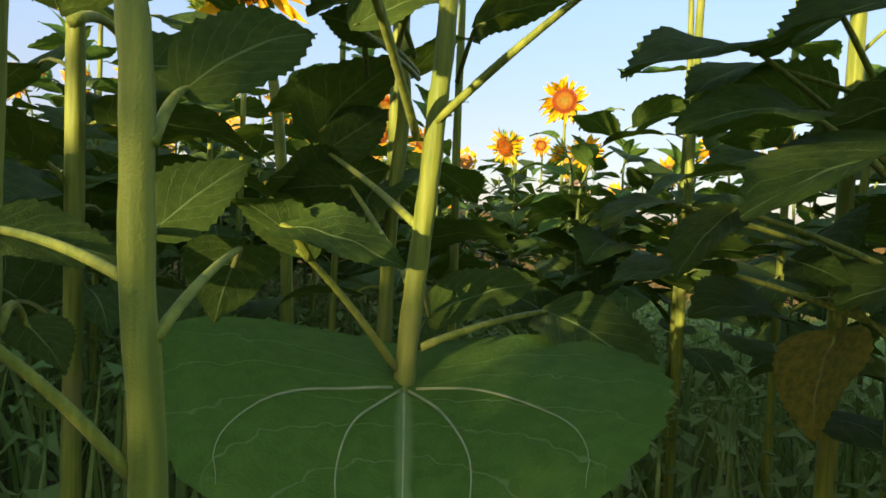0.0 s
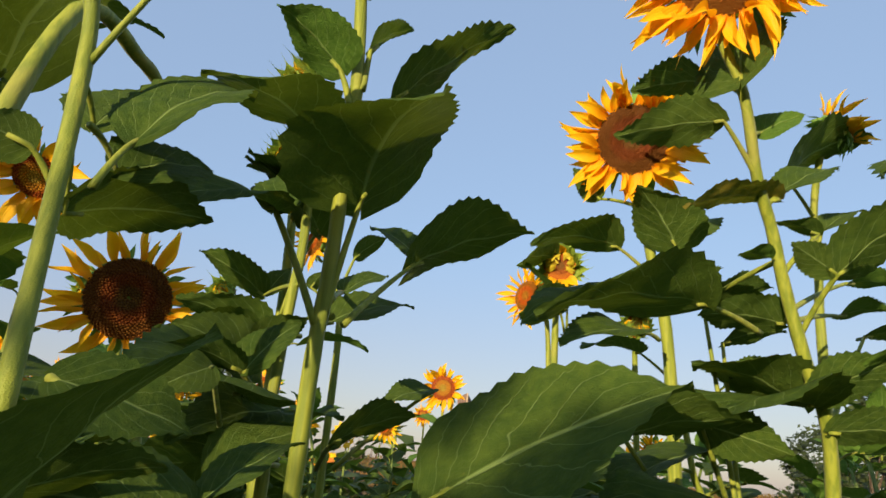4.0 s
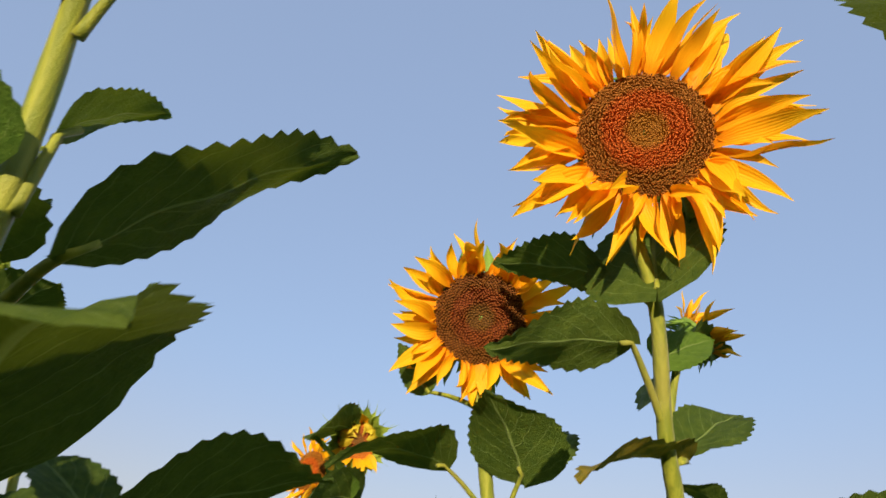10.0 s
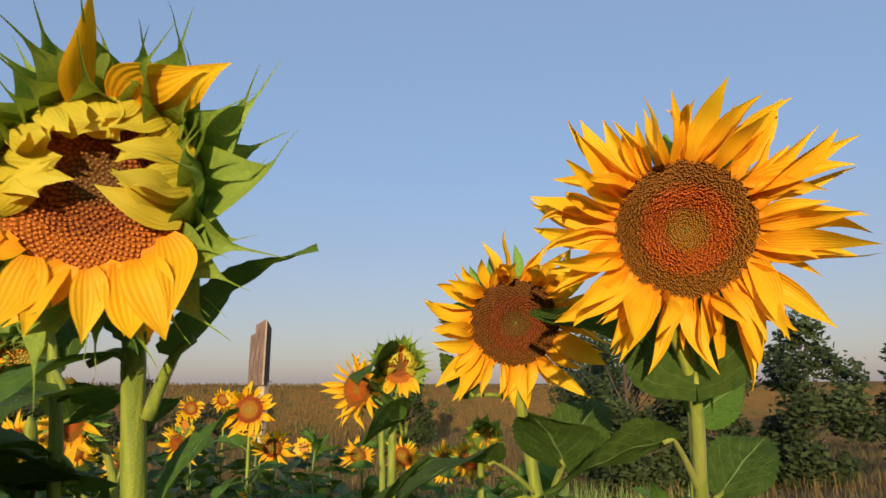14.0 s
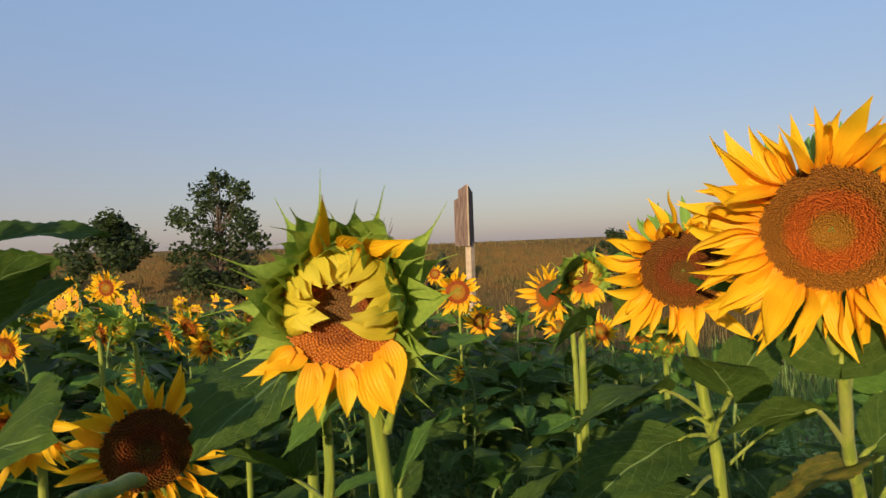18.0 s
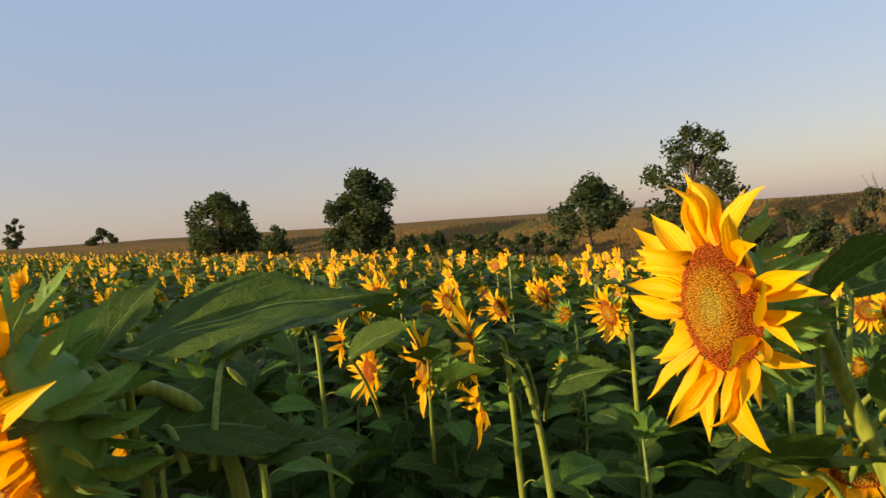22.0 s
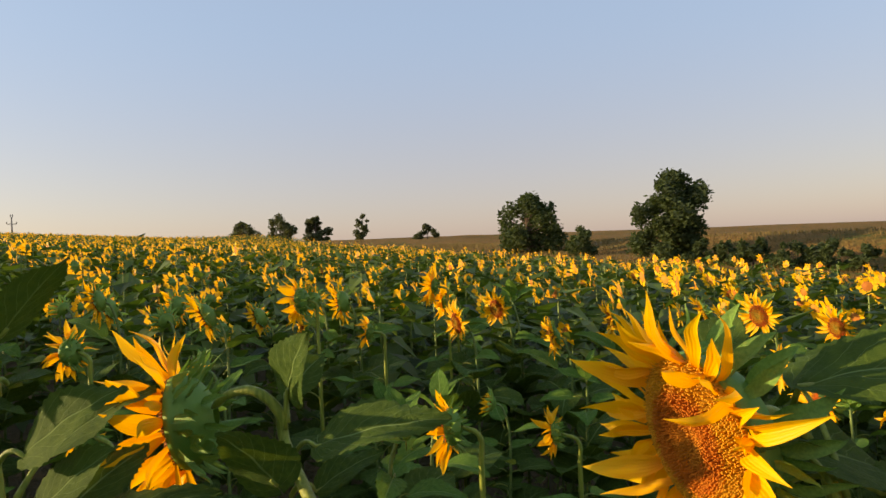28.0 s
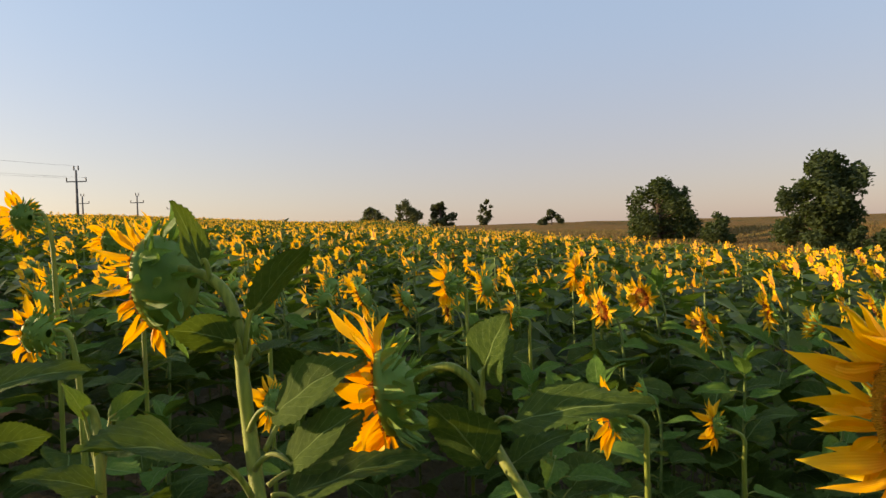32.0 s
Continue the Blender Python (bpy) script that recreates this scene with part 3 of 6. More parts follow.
def blades(name, spots, tall, wide, material, label):
    """Upright bent blades, joined, as nobody could count them."""
    rnd = random.Random(len(spots))
    verts, faces = [], []
    for x, y in spots:
        z = ground_z(x, y) - 0.02
        a, h, l = rnd.uniform(0, 6.28), tall * rnd.uniform(0.45, 1.25), rnd.uniform(0.05, 0.45)
        ww = wide * rnd.uniform(0.6, 1.3)
        c, s = math.cos(a), math.sin(a)
        n = len(verts)
        for u, q in ((0, 1.0), (0.55, 0.8), (1.0, 0.0)):
            ox, oy = x - s * l * h * u * u, y + c * l * h * u * u
            zz = z + h * u * (1 - 0.25 * l * u)
            if q:
                verts += [(ox - c * ww * q, oy - s * ww * q, zz), (ox + c * ww * q, oy + s * ww * q, zz)]
            else:
                verts.append((ox, oy, zz))
        faces += [(n, n + 1, n + 3, n + 2), (n + 2, n + 3, n + 4)]
    ob = hold(new(name, mesh_of(name, verts, faces, [material])), None)
    return tagged(ob, label, "grass", kind="stuff")


def field_edge(x):
    """The field ends on a line that runs away to the left."""
    return 6.6 - 0.9 * x if x > -8 else 13.8 + (-8 - x) * 0.22


def in_field(x, y):
    return y < field_edge(x) and x < 1.5 + 0.12 * max(0, 4 - y)


rnd = random.Random(5)
spots = [(rnd.uniform(-3.5, 3.5), rnd.uniform(0.7, 6)) for _ in range(9000)]
blades("field_weeds", spots, 0.6, 0.007, GRASS, "green weeds and grass between the sunflower stems")


def weed_leaves(spots, low, high):
    """Small bent leaves of the tangled weeds, joined, as nobody could count them."""
    rnd = random.Random(len(spots))
    verts, faces = [], []
    for x, y in spots:
        z = ground_z(x, y) + rnd.uniform(low, high)
        a, s, dz = rnd.uniform(0, 6.28), rnd.uniform(0.03, 0.085), rnd.uniform(-0.5, 0.6)
        c, d, w = math.cos(a), math.sin(a), rnd.uniform(0.22, 0.42)
        n = len(verts)
        for u, q, up in ((0, 0, 0), (0.5, w, 0.25), (1.0, 0, dz), (0.5, -w, 0.25), (0.55, 0, 0.12)):
            verts.append((x + s * (c * u - d * q), y + s * (d * u + c * q), z + s * up))
        faces += [(n, n + 1, n + 4), (n + 1, n + 2, n + 4), (n + 2, n + 3, n + 4), (n + 3, n, n + 4)]
    ob = hold(new("weed_foliage", mesh_of("weed_foliage", verts, faces, [GRASS])), None)
    return tagged(ob, "tangled green weed leaves between the sunflower stems", "weeds", kind="stuff")


weed_leaves([(rnd.uniform(-3.5, 3.5), rnd.uniform(1.1, 6.5)) for _ in range(22000)], 0.03, 0.62)
spots = []
while len(spots) < 26000:
    x, y = rnd.uniform(-45, 32), rnd.uniform(2, 38)
    if not in_field(x, y) and rnd.random() < 2.0 / (1 + 0.08 * math.hypot(x, y)):
        spots.append((x, y))
blades("dry_grass", spots, 0.42, 0.011, DRY, "tall dry yellow grass beyond the field edge")
spots = [(rnd.uniform(1.2, 9), rnd.uniform(1.0, 12)) for _ in range(9000)]
blades("green_grass", [p for p in spots if not in_field(*p)], 0.6, 0.01, GRASS, "green weeds in the meadow beside the field")
spots = [(rnd.uniform(-70, 45), rnd.uniform(38.5, 49)) for _ in range(16000)]
blades("bank_grass", spots, 0.3, 0.03, DRY, "dry grass tufts on the long bank")

# ---------------------------------------------------------------- trees and bushes


def foliage_material(name, a, b, tint):
    k = Nodes(name)
    col = k.mix(k.island(), a, b)
    col = k.mix(k.span(k.noise(0.9, 3), 0.35, 0.7), col, tuple(c * 0.7 for c in a))
    return k.finish(col, 0.6, 0.3, tint, 0.3)


FOLIAGE = foliage_material("tree_leaves", (0.040, 0.060, 0.018), (0.085, 0.115, 0.036), (0.12, 0.17, 0.02))
FOLIAGE_GREY = foliage_material("tree_leaves_olive", (0.06, 0.075, 0.03), (0.12, 0.125, 0.055), (0.15, 0.18, 0.04))
BARK = plain_material("bark_brown", (0.07, 0.05, 0.035), (0.14, 0.105, 0.075), 8, 0.9, 0.8, 0.03)


def tree(name, x, y, tall, wide, seed, leaves=5200, trunk=0.16, lobes=22, size=0.16, material=None, label="", low=0.1, squat=1.0, category="tree", lean=0.0):
    """A tree: a tapered trunk, limbs to every lobe of the crown, and a crown of many small leaves with gaps."""
    rnd = random.Random(seed)
    z = ground_z(x, y) - 0.05
    top = thing(name, (x, y, z), label, category)
    spots = []
    for i in range(lobes):
        u = low + (1 - low) * (i + rnd.random()) / lobes
        r = 0.46 * wide * (math.sin(math.pi * min(1, (0.12 + 0.86 * u)) ** squat) ** 0.7) * rnd.uniform(0.3, 1.12)
        a = rnd.uniform(0, 6.28)
        c = Vector((x + r * math.cos(a) + lean * u * wide, y + r * math.sin(a), z + tall * (u * 0.94)))
        spots.append((c, wide * rnd.uniform(0.09, 0.17) * (1.15 - 0.45 * u)))
    v, f = tube(glide([(x, y, z), (x + rnd.uniform(-.1, .1), y, z + tall * 0.35), (x + lean * wide * 0.6, y, z + tall * 0.85)], 4),
                [trunk * (1.15 - i * 0.12) if i < 9 else trunk * 0.12 for i in range(9)], 8)
    part("trunk", mesh_of("trunk", v, f, [BARK]), top)
    for c, r in spots:
        start = Vector((x, y, z + max(tall * 0.12, (c.z - z) * 0.6)))
        v, f = tube(curve(start, (start + c) / 2 + Vector((0, 0, -0.05 * tall)), c, 4), [trunk * 0.3, trunk * 0.24, trunk * 0.18, trunk * 0.12, trunk * 0.06], 5)
        part("limb", mesh_of("limb", v, f, [BARK]), top)
    verts, faces = [], []
    tot = sum(r * r for _, r in spots)
    for c, r in spots:
        for _ in range(int(leaves * r * r / tot)):
            d = Vector((rnd.gauss(0, 1), rnd.gauss(0, 1), rnd.gauss(0, 0.85)))
            d = d.normalized() * (rnd.random() ** 0.4) * r * (1.3 if rnd.random() < 0.18 else 1.0)
            p = c + d
            if p.z < z + 0.03:
                continue
            a = Vector((rnd.gauss(0, 1), rnd.gauss(0, 1), rnd.gauss(0, 0.7))).normalized()
            b = a.orthogonal().normalized()
            s = size * rnd.uniform(0.6, 1.3)
            n = len(verts)
            verts += [p - a * s, p + b * s * 0.5 + a * 0.1 * s, p + a * s, p - b * s * 0.5]
            faces.append((n, n + 1, n + 2, n + 3))
    tagged(part("crown", mesh_of("crown", verts, faces, [material or FOLIAGE], smooth=False), top), kind="stuff")
    return top


tree("tree", -29.0, 38.0, 6.3, 5.6, 15, 11000, 0.2, 52, 0.17, label="dense rounded dark green tree at the foot of the bank", low=0.05, squat=0.9)
tree("tree", -46.0, 39.5, 5.4, 6.6, 12, 8000, 0.2, 42, 0.19, label="broad dark green tree with spiky outline beyond the field", low=0.05)
tree("tree", -12.0, 37.2, 4.6, 5.2, 13, 3600, 0.12, 26, 0.16, label="small spreading tree with a bare trunk before the bank", low=0.42, squat=0.8)
tree("tree", -6.2, 37.0, 7.2, 5.4, 14, 4200, 0.17, 46, 0.16, label="tall airy green tree with loose branches by the bank", low=0.12, squat=1.15, lean=0.05)
for i, (x, y, h, w_) in enumerate(((-149, 44, 6.0, 9.0), (-141, 50, 6.6, 9.0), (-135, 56, 6.0, 6.5))):
    tree("tree", x, y, h, w_, 30 + i, 2200, 0.25, 18, 0.4, FOLIAGE_GREY, "distant grey-green tree on the skyline", low=0.02, squat=0.55)
tree("tree", -112, 56, 5.2, 4.0, 34, 700, 0.14, 14, 0.3, FOLIAGE_GREY, "thin hazy tree on the skyline", low=0.05, squat=0.6)
tree("bush", -97, 61, 2.6, 4.4, 35, 900, 0.1, 10, 0.3, FOLIAGE_GREY, "low distant bush beside the bank", category="bush", low=0.02, squat=0.55)
tree("bush", -39, 39.0, 2.4, 3.6, 36, 2600, 0.07, 14, 0.14, None, "round dark bush beside the broad tree", category="bush", low=0.02)
for i, (x, y, h, w_) in enumerate(((-22.5, 36.6, 1.7, 2.8), (-20.2, 36.4, 1.5, 2.6), (-18.2, 36.6, 1.8, 2.6), (-16.4, 36.2, 1.4, 2.2), (-26.0, 36.8, 1.6, 2.4), (-14.6, 36.4, 1.5, 2.6), (-24.2, 36.7, 1.5, 2.6))):
    tagged(tree("bush", x, y, h, w_, 40 + i, 1800, 0.05, 12, 0.12, None, "low dark green bush at the foot of the bank", low=0.02, category="bush"), group="bushes under the bank")
for i, (x, y, h, w_) in enumerate(((-3.6, 36.6, 2.1, 2.6), (-1.8, 36.2, 2.4, 2.8), (-0.2, 36.8, 2.2, 2.6), (1.9, 37.0, 3.5, 2.0), (4.0, 36.8, 2.0, 2.4), (-4.8, 36.4, 2.2, 2.8), (0.9, 36.4, 1.9, 2.6), (-2.7, 36.9, 1.8, 2.8), (6.2, 37.2, 2.6, 2.2))):
    tagged(tree("bush", x, y, h, w_, 50 + i, 2400, 0.05, 14, 0.12, FOLIAGE_GREY if i != 1 else None, "olive green bush growing before the bank", low=0.02, category="bush"), group="bushes under the bank")
for i, (x, y, h, w_) in enumerate(((11.2, 12.4, 4.6, 3.2), (13.2, 11.6, 4.5, 3.4), (15.4, 10.6, 4.2, 3.4), (18.0, 9.0, 3.4, 3.2), (13.6, 14.5, 4.4, 3.6), (16.5, 20, 5.2, 4.4), (19.5, 22, 5.2, 5.0), (13.5, 30, 3.6, 2.8), (21.5, 6.5, 3.4, 3.4))):
    tagged(tree("bush", x, y, h, w_, 60 + i, 6000, 0.07, 26, 0.10, None, "tall dark green thicket bush beyond the meadow", low=0.02, squat=1.2, category="bush"), group="thicket beside the field")

# bare twigs standing out of one bush
twig = thing("dead_shrub", (2.5, 37.0, ground_z(2.5, 37.0)), "leafless grey shrub standing in the bushes", "shrub")
rnd = random.Random(77)
for i in range(9):
    a = rnd.uniform(-1.2, 1.2)
    v, f = tube(curve((2.5, 37.0, ground_z(2.5, 37)), (2.5 + 0.3 * a, 37, 1.3), (2.6 + 1.0 * a, 37 + rnd.uniform(-.4, .4), rnd.uniform(2.4, 3.4)), 6), [0.03 - 0.0035 * j for j in range(7)], 5)
    part("twig", mesh_of("twig", v, f, [BARK]), twig)

# ---------------------------------------------------------------- wooden marker post


def wood_material():
    k = Nodes("wood_weathered_grey")
    c = k.t.nodes.new("ShaderNodeTexCoord")
    mp = k.n("ShaderNodeMapping", Scale=(1.0, 1.0, 0.08))
    k.link(c.outputs["Object"], mp.inputs[0])
    nz = k.n("ShaderNodeTexNoise", Scale=26.0, Detail=5.0)
    k.link(mp.outputs[0], nz.inputs["Vector"])
    col = k.mix(k.span(nz.outputs[0], 0.35, 0.65), (0.085, 0.06, 0.05), (0.21, 0.155, 0.13))
    col = k.mix(k.math("MULTIPLY", k.random(), 0.5), col, (0.16, 0.10, 0.075))
    k.bump(nz.outputs[0], 0.7, 0.02)
    return k.finish(col, 0.85, 0.0, None, 0.2)


WOOD = wood_material()
POLE = plain_material("post_pale_timber", (0.34, 0.26, 0.17), (0.46, 0.36, 0.25), 5, 0.8, 0.5, 0.01)
CONCRETE = plain_material("pole_grey_concrete", (0.10, 0.09, 0.085), (0.16, 0.15, 0.14), 4, 0.85, 0.4, 0.01)
DARK_METAL = plain_material("crossarm_dark_steel", (0.03, 0.028, 0.027), (0.06, 0.055, 0.05), 8, 0.6, 0.2, 0.004)


def block(size, bevel=0.01):
    bm = bmesh.new()
    bmesh.ops.create_cube(bm, size=1)
    for v in bm.verts:
        v.co = Vector((v.co.x * size[0], v.co.y * size[1], v.co.z * size[2]))
    bmesh.ops.bevel(bm, geom=bm.edges[:], offset=bevel, segments=1, affect="EDGES")
    return bm


px, py = 4.95, 23.55
pz = ground_z(px, py)
post = thing("marker_post", (px, py, pz), "weathered wooden boarded box on a pale timber post", "post")
bm_part("post", block((0.26, 0.26, 3.2), 0.02), POLE, post, "pale squared timber", pose(px, py, pz + 1.5, 0, 1.0, 40))
top_z = 1.5
corner = Vector((px - 0.07, py - 0.31, 0))
for face, (ux, uy) in enumerate(((-0.80, 0.60), (0.52, 0.854))):
    for i in range(3):
        h = ((2.22, 2.12, 1.74), (2.22, 2.14, 2.04))[face][i]
        t = 0.1 + 0.185 * i
        bm = block((0.178, 0.036, h), 0.006)
        for v in bm.verts:              # the top is cut on a slope, highest at the corner
            if v.co.z > 0:
                v.co.z += (-0.5 if face else 0.5) * v.co.x
        bm_part("board", bm, WOOD, post, "", pose(corner.x + ux * t, corner.y + uy * t, top_z + h / 2, 0, 0.8, math.degrees(math.atan2(uy, ux)) - (180 if face == 0 else 0)))
bm_part("corner_batten", block((0.05, 0.05, 2.26), 0.008), POLE, post, "pale corner strip", pose(corner.x, corner.y - 0.02, top_z + 1.13, 0, 0.8, 12))
bm_part("cap_board", block((0.42, 0.42, 0.04), 0.008), WOOD, post, "", pose(px, py + 0.06, top_z + 0.12, 0, 0, 40))

# ---------------------------------------------------------------- power line
poles = []


def power_pole(x, y, tall, arm, thick):
    z = ground_z(x, y)
    p = thing("power_pole", (x, y, z - 0.3), "grey concrete power pole with a dark crossarm beyond the field", "power pole", "power poles beyond the field")
    v, f = tube([(x, y, z - 0.3), (x, y, z + tall * 0.5), (x, y, z + tall)], [thick, thick * 0.8, thick * 0.6], 8)
    part("shaft", mesh_of("shaft", v, f, [CONCRETE]), p)
    d = Vector((0.25, 1, 0)).normalized()
    a = Vector((x, y, z + tall * 0.80))
    v, f = tube([a - d * arm, a, a + d * arm], [thick * 0.4] * 3, 6)
    part("crossarm", mesh_of("crossarm", v, f, [DARK_METAL]), p)
    heads = []
    for at, base in ((-1, a - d * arm), (1, a + d * arm), (0.6, Vector((x, y, z + tall)) + d * arm * 0.25), (-0.6, Vector((x, y, z + tall)) - d * arm * 0.2)):
        v, f = tube([base + Vector((0, 0, -0.05)), base + Vector((0, 0, 0.25)), base + Vector((0, 0, 0.5))], [thick * 0.25, thick * 0.5, thick * 0.35], 6)
        part("insulator", mesh_of("insulator", v, f, [DARK_METAL]), p)
        heads.append(base + Vector((0, 0, 0.45)))
    poles.append(heads)


power_pole(-86.2, -10.0, 6.7, 1.05, 0.17)
power_pole(-148.5, -16.1, 7.4, 1.2, 0.2)
power_pole(-144.3, -6.0, 7.2, 1.2, 0.2)
power_pole(-165.0, 0.3, 7.6, 0.9, 0.2)
for i in (0, 1, 2):
    a, b = poles[0][i], poles[0][i] + Vector((52, -34, -0.5))
    mid = (a + b) / 2 + Vector((0, 0, -1.6))
    v, f = tube(curve(a, mid, b, 14), [0.012] * 15, 4)
    tagged(hold(new("power_line_wire", mesh_of("power_line_wire", v, f, [DARK_METAL])), None), "thin dark wire sagging from the power pole", "wire", "wires of the power line")

# ---------------------------------------------------------------- the plants beside the path
OWN = []


def own_plant(foot, label):
    OWN.append(foot)
    return thing("sunflower", (foot[0], foot[1], ground_z(*foot)), label, "sunflower", "sunflowers beside the path")


def dress(plant, x, y, top, seed):
    """Leaves all round a row plant, smaller towards the top."""
    rnd = random.Random(seed)
    for i in range(11):
        u = 0.52 + 0.46 * (i + rnd.uniform(-0.3, 0.3)) / 11
        a = 2.4 * i + seed
        joint = Vector((x, y, top * u))
        size = (0.32 - 0.17 * u) * rnd.uniform(0.9, 1.25)
        part("leaf", STALKED[rnd.randrange(8) if u < 0.85 else 8 + rnd.randrange(4)], plant,
             span_pose(joint, joint + Vector((math.cos(a), math.sin(a), rnd.uniform(-0.3, 0.35))) * size, rnd.uniform(-25, 25)))



bud_plant = own_plant((-0.030, 0.660), "tall sunflower with a half-opened green and yellow bud")
stem(bud_plant, [(-0.030, 0.660, ground_z(-0.030, 0.660) - 0.03), (-0.029, 0.640, 0.500), (-0.027, 0.625, 0.663), (-0.021, 0.625, 0.757), (-0.014, 0.620, 0.832), (-0.009, 0.615, 0.903), (-0.004, 0.610, 0.975), (-0.003, 0.605, 1.103), (0.001, 0.600, 1.183), (0.002, 0.595, 1.265), (0.003, 0.578, 1.375), (-0.006, 0.565, 1.490), (-0.010, 0.553, 1.530), (-0.018, 0.535, 1.548)], 0.0088)
head(bud_plant, (-0.030, 0.505, 1.588), (-0.25, -0.95, 0.12), disc=0.045, petals=40, length=0.045, state='half', seed=4, tone=DISC_BUD, label='half-opened bud with long green bracts', florets=1100)
leaf(bud_plant, (-0.005, 0.560, 1.501), (-0.019, 0.555, 1.511), (-0.081, 0.530, 1.473), 0.62, 0, 0.28, 30, young=True, sag=0.008)
leaf(bud_plant, (0.002, 0.560, 1.477), (0.013, 0.545, 1.512), (0.069, 0.482, 1.563), 0.62, 20, 0.28, 30, young=True, sag=0.008)
leaf(bud_plant, (-0.009, 0.550, 1.559), (-0.026, 0.545, 1.560), (-0.007, 0.520, 1.507), 0.62, 20, 0.28, 30, young=True, sag=0.008)
leaf(bud_plant, (-0.001, 0.575, 1.353), (-0.017, 0.570, 1.393), (-0.083, 0.530, 1.427), 1.00, 4, 0.28, 30, young=True, sag=0.008)
leaf(bud_plant, (0.009, 0.575, 1.375), (0.012, 0.575, 1.426), (0.056, 0.600, 1.480), 0.62, -20, 0.28, 30, young=True, sag=0.008)
leaf(bud_plant, (0.020, 0.585, 1.335), (0.043, 0.525, 1.343), (0.155, 0.530, 1.452), 0.46, -12, 0.2, 12, sag=0.008)
leaf(bud_plant, (0.002, 0.600, 1.143), (0.023, 0.598, 1.265), (0.073, 0.410, 1.281), 0.85, 20, 0.35, 50, sag=0.008)
leaf(bud_plant, (-0.006, 0.600, 1.133), (-0.061, 0.610, 1.247), (-0.145, 0.500, 1.189), 0.62, -24, 0.28, 50, sag=0.008)
leaf(bud_plant, (-0.006, 0.600, 1.133), (-0.061, 0.610, 1.244), (-0.022, 0.680, 1.321), 0.62, 8, 0.28, 40, sag=0.008)
leaf(bud_plant, (0.021, 0.605, 1.136), (0.096, 0.720, 1.241), (0.252, 0.750, 1.314), 0.85, -20, 0.28, 30, sag=0.008)
leaf(bud_plant, (0.090, 0.715, 1.233), (0.098, 0.725, 1.253), (0.040, 0.780, 1.303), 0.62, -20, 0.28, 30, sag=0.008)
leaf(bud_plant, (0.009, 0.620, 1.146), (-0.000, 0.800, 1.174), (0.117, 0.860, 1.224), 0.62, 24, 0.28, 30, sag=0.008)
leaf(bud_plant, (0.006, 0.620, 1.162), (0.016, 0.950, 1.255), (0.086, 1.000, 1.303), 0.62, 20, 0.28, 30, sag=0.008)
leaf(bud_plant, (-0.025, 0.615, 0.879), (-0.060, 0.450, 0.974), (-0.167, 0.400, 0.977), 0.80, -32, 0.28, 20, sag=0.008)
leaf(bud_plant, (-0.025, 0.615, 0.879), (-0.059, 0.460, 0.977), (0.004, 0.500, 1.024), 0.62, 8, 0.28, 30, sag=0.008)
leaf(bud_plant, (-0.015, 0.615, 0.887), (0.115, 0.530, 0.994), (0.279, 0.430, 1.086), 0.85, 44, 0.28, 15, label="broad grey-green leaf", sag=0.008)
leaf(bud_plant, (0.115, 0.530, 0.994), (0.235, 0.520, 1.038), (0.373, 0.500, 1.072), 0.62, -20, 0.28, 30, sag=0.008)
leaf(bud_plant, (-0.032, 0.625, 0.678), (-0.098, 0.550, 0.778), (-0.142, 0.500, 0.820), 0.62, 24, 0.28, 40, sag=0.008)
leaf(bud_plant, (-0.098, 0.550, 0.778), (-0.114, 0.530, 0.802), (-0.025, 0.500, 0.777), 0.62, 24, 0.28, 30, sag=0.008)
leaf(bud_plant, (-0.021, 0.620, 0.805), (-0.162, 0.950, 0.897), (-0.082, 1.000, 0.964), 0.62, 76, 0.28, 30, sag=0.008)
leaf(bud_plant, (-0.021, 0.620, 0.747), (-0.119, 0.900, 0.849), (-0.212, 0.900, 0.839), 0.62, 64, 0.28, 30, sag=0.008)
leaf(bud_plant, (-0.014, 0.625, 0.701), (0.110, 0.730, 0.723), (0.194, 0.620, 0.675), 0.62, 24, 0.28, 30, sag=0.008)
leaf(bud_plant, (-0.016, 0.625, 0.757), (-0.009, 0.720, 0.714), (0.100, 0.700, 0.755), 0.62, 40, 0.28, 30, sag=0.008)
# full-grown leaf in the lighter young green: sky light on it put into the colour
heart_leaf = leaf(bud_plant, (-0.026, 0.628, 0.668), (-0.026, 0.612, 0.667), (-0.014, 0.420, 0.572), 1.90, 0, 0.30, 30, sag=0.0, young=True, label="broad heart-shaped leaf with pale veins")
rows_ = 9
for side, reach in ((0, 24), (-1, 17), (1, 17), (-0.45, 22), (0.45, 22)):
    me = heart_leaf.data
    pts = []
    for i in range(1, reach + 1):
        c = 4 + side * 3.4 * min(1.0, i / reach) ** 0.8
        a = min(7, int(c))
        q = me.vertices[i * rows_ + a].co.lerp(me.vertices[i * rows_ + a + 1].co, c - a)
        pts.append(WORLD[heart_leaf] @ q + Vector((0, 0, 0.0006)))
    v, f = tube(pts, [0.0013 * (1.1 - i / len(pts)) for i in range(len(pts))], 5)
    part("vein", mesh_of("vein", v, f, [VEIN]), heart_leaf)

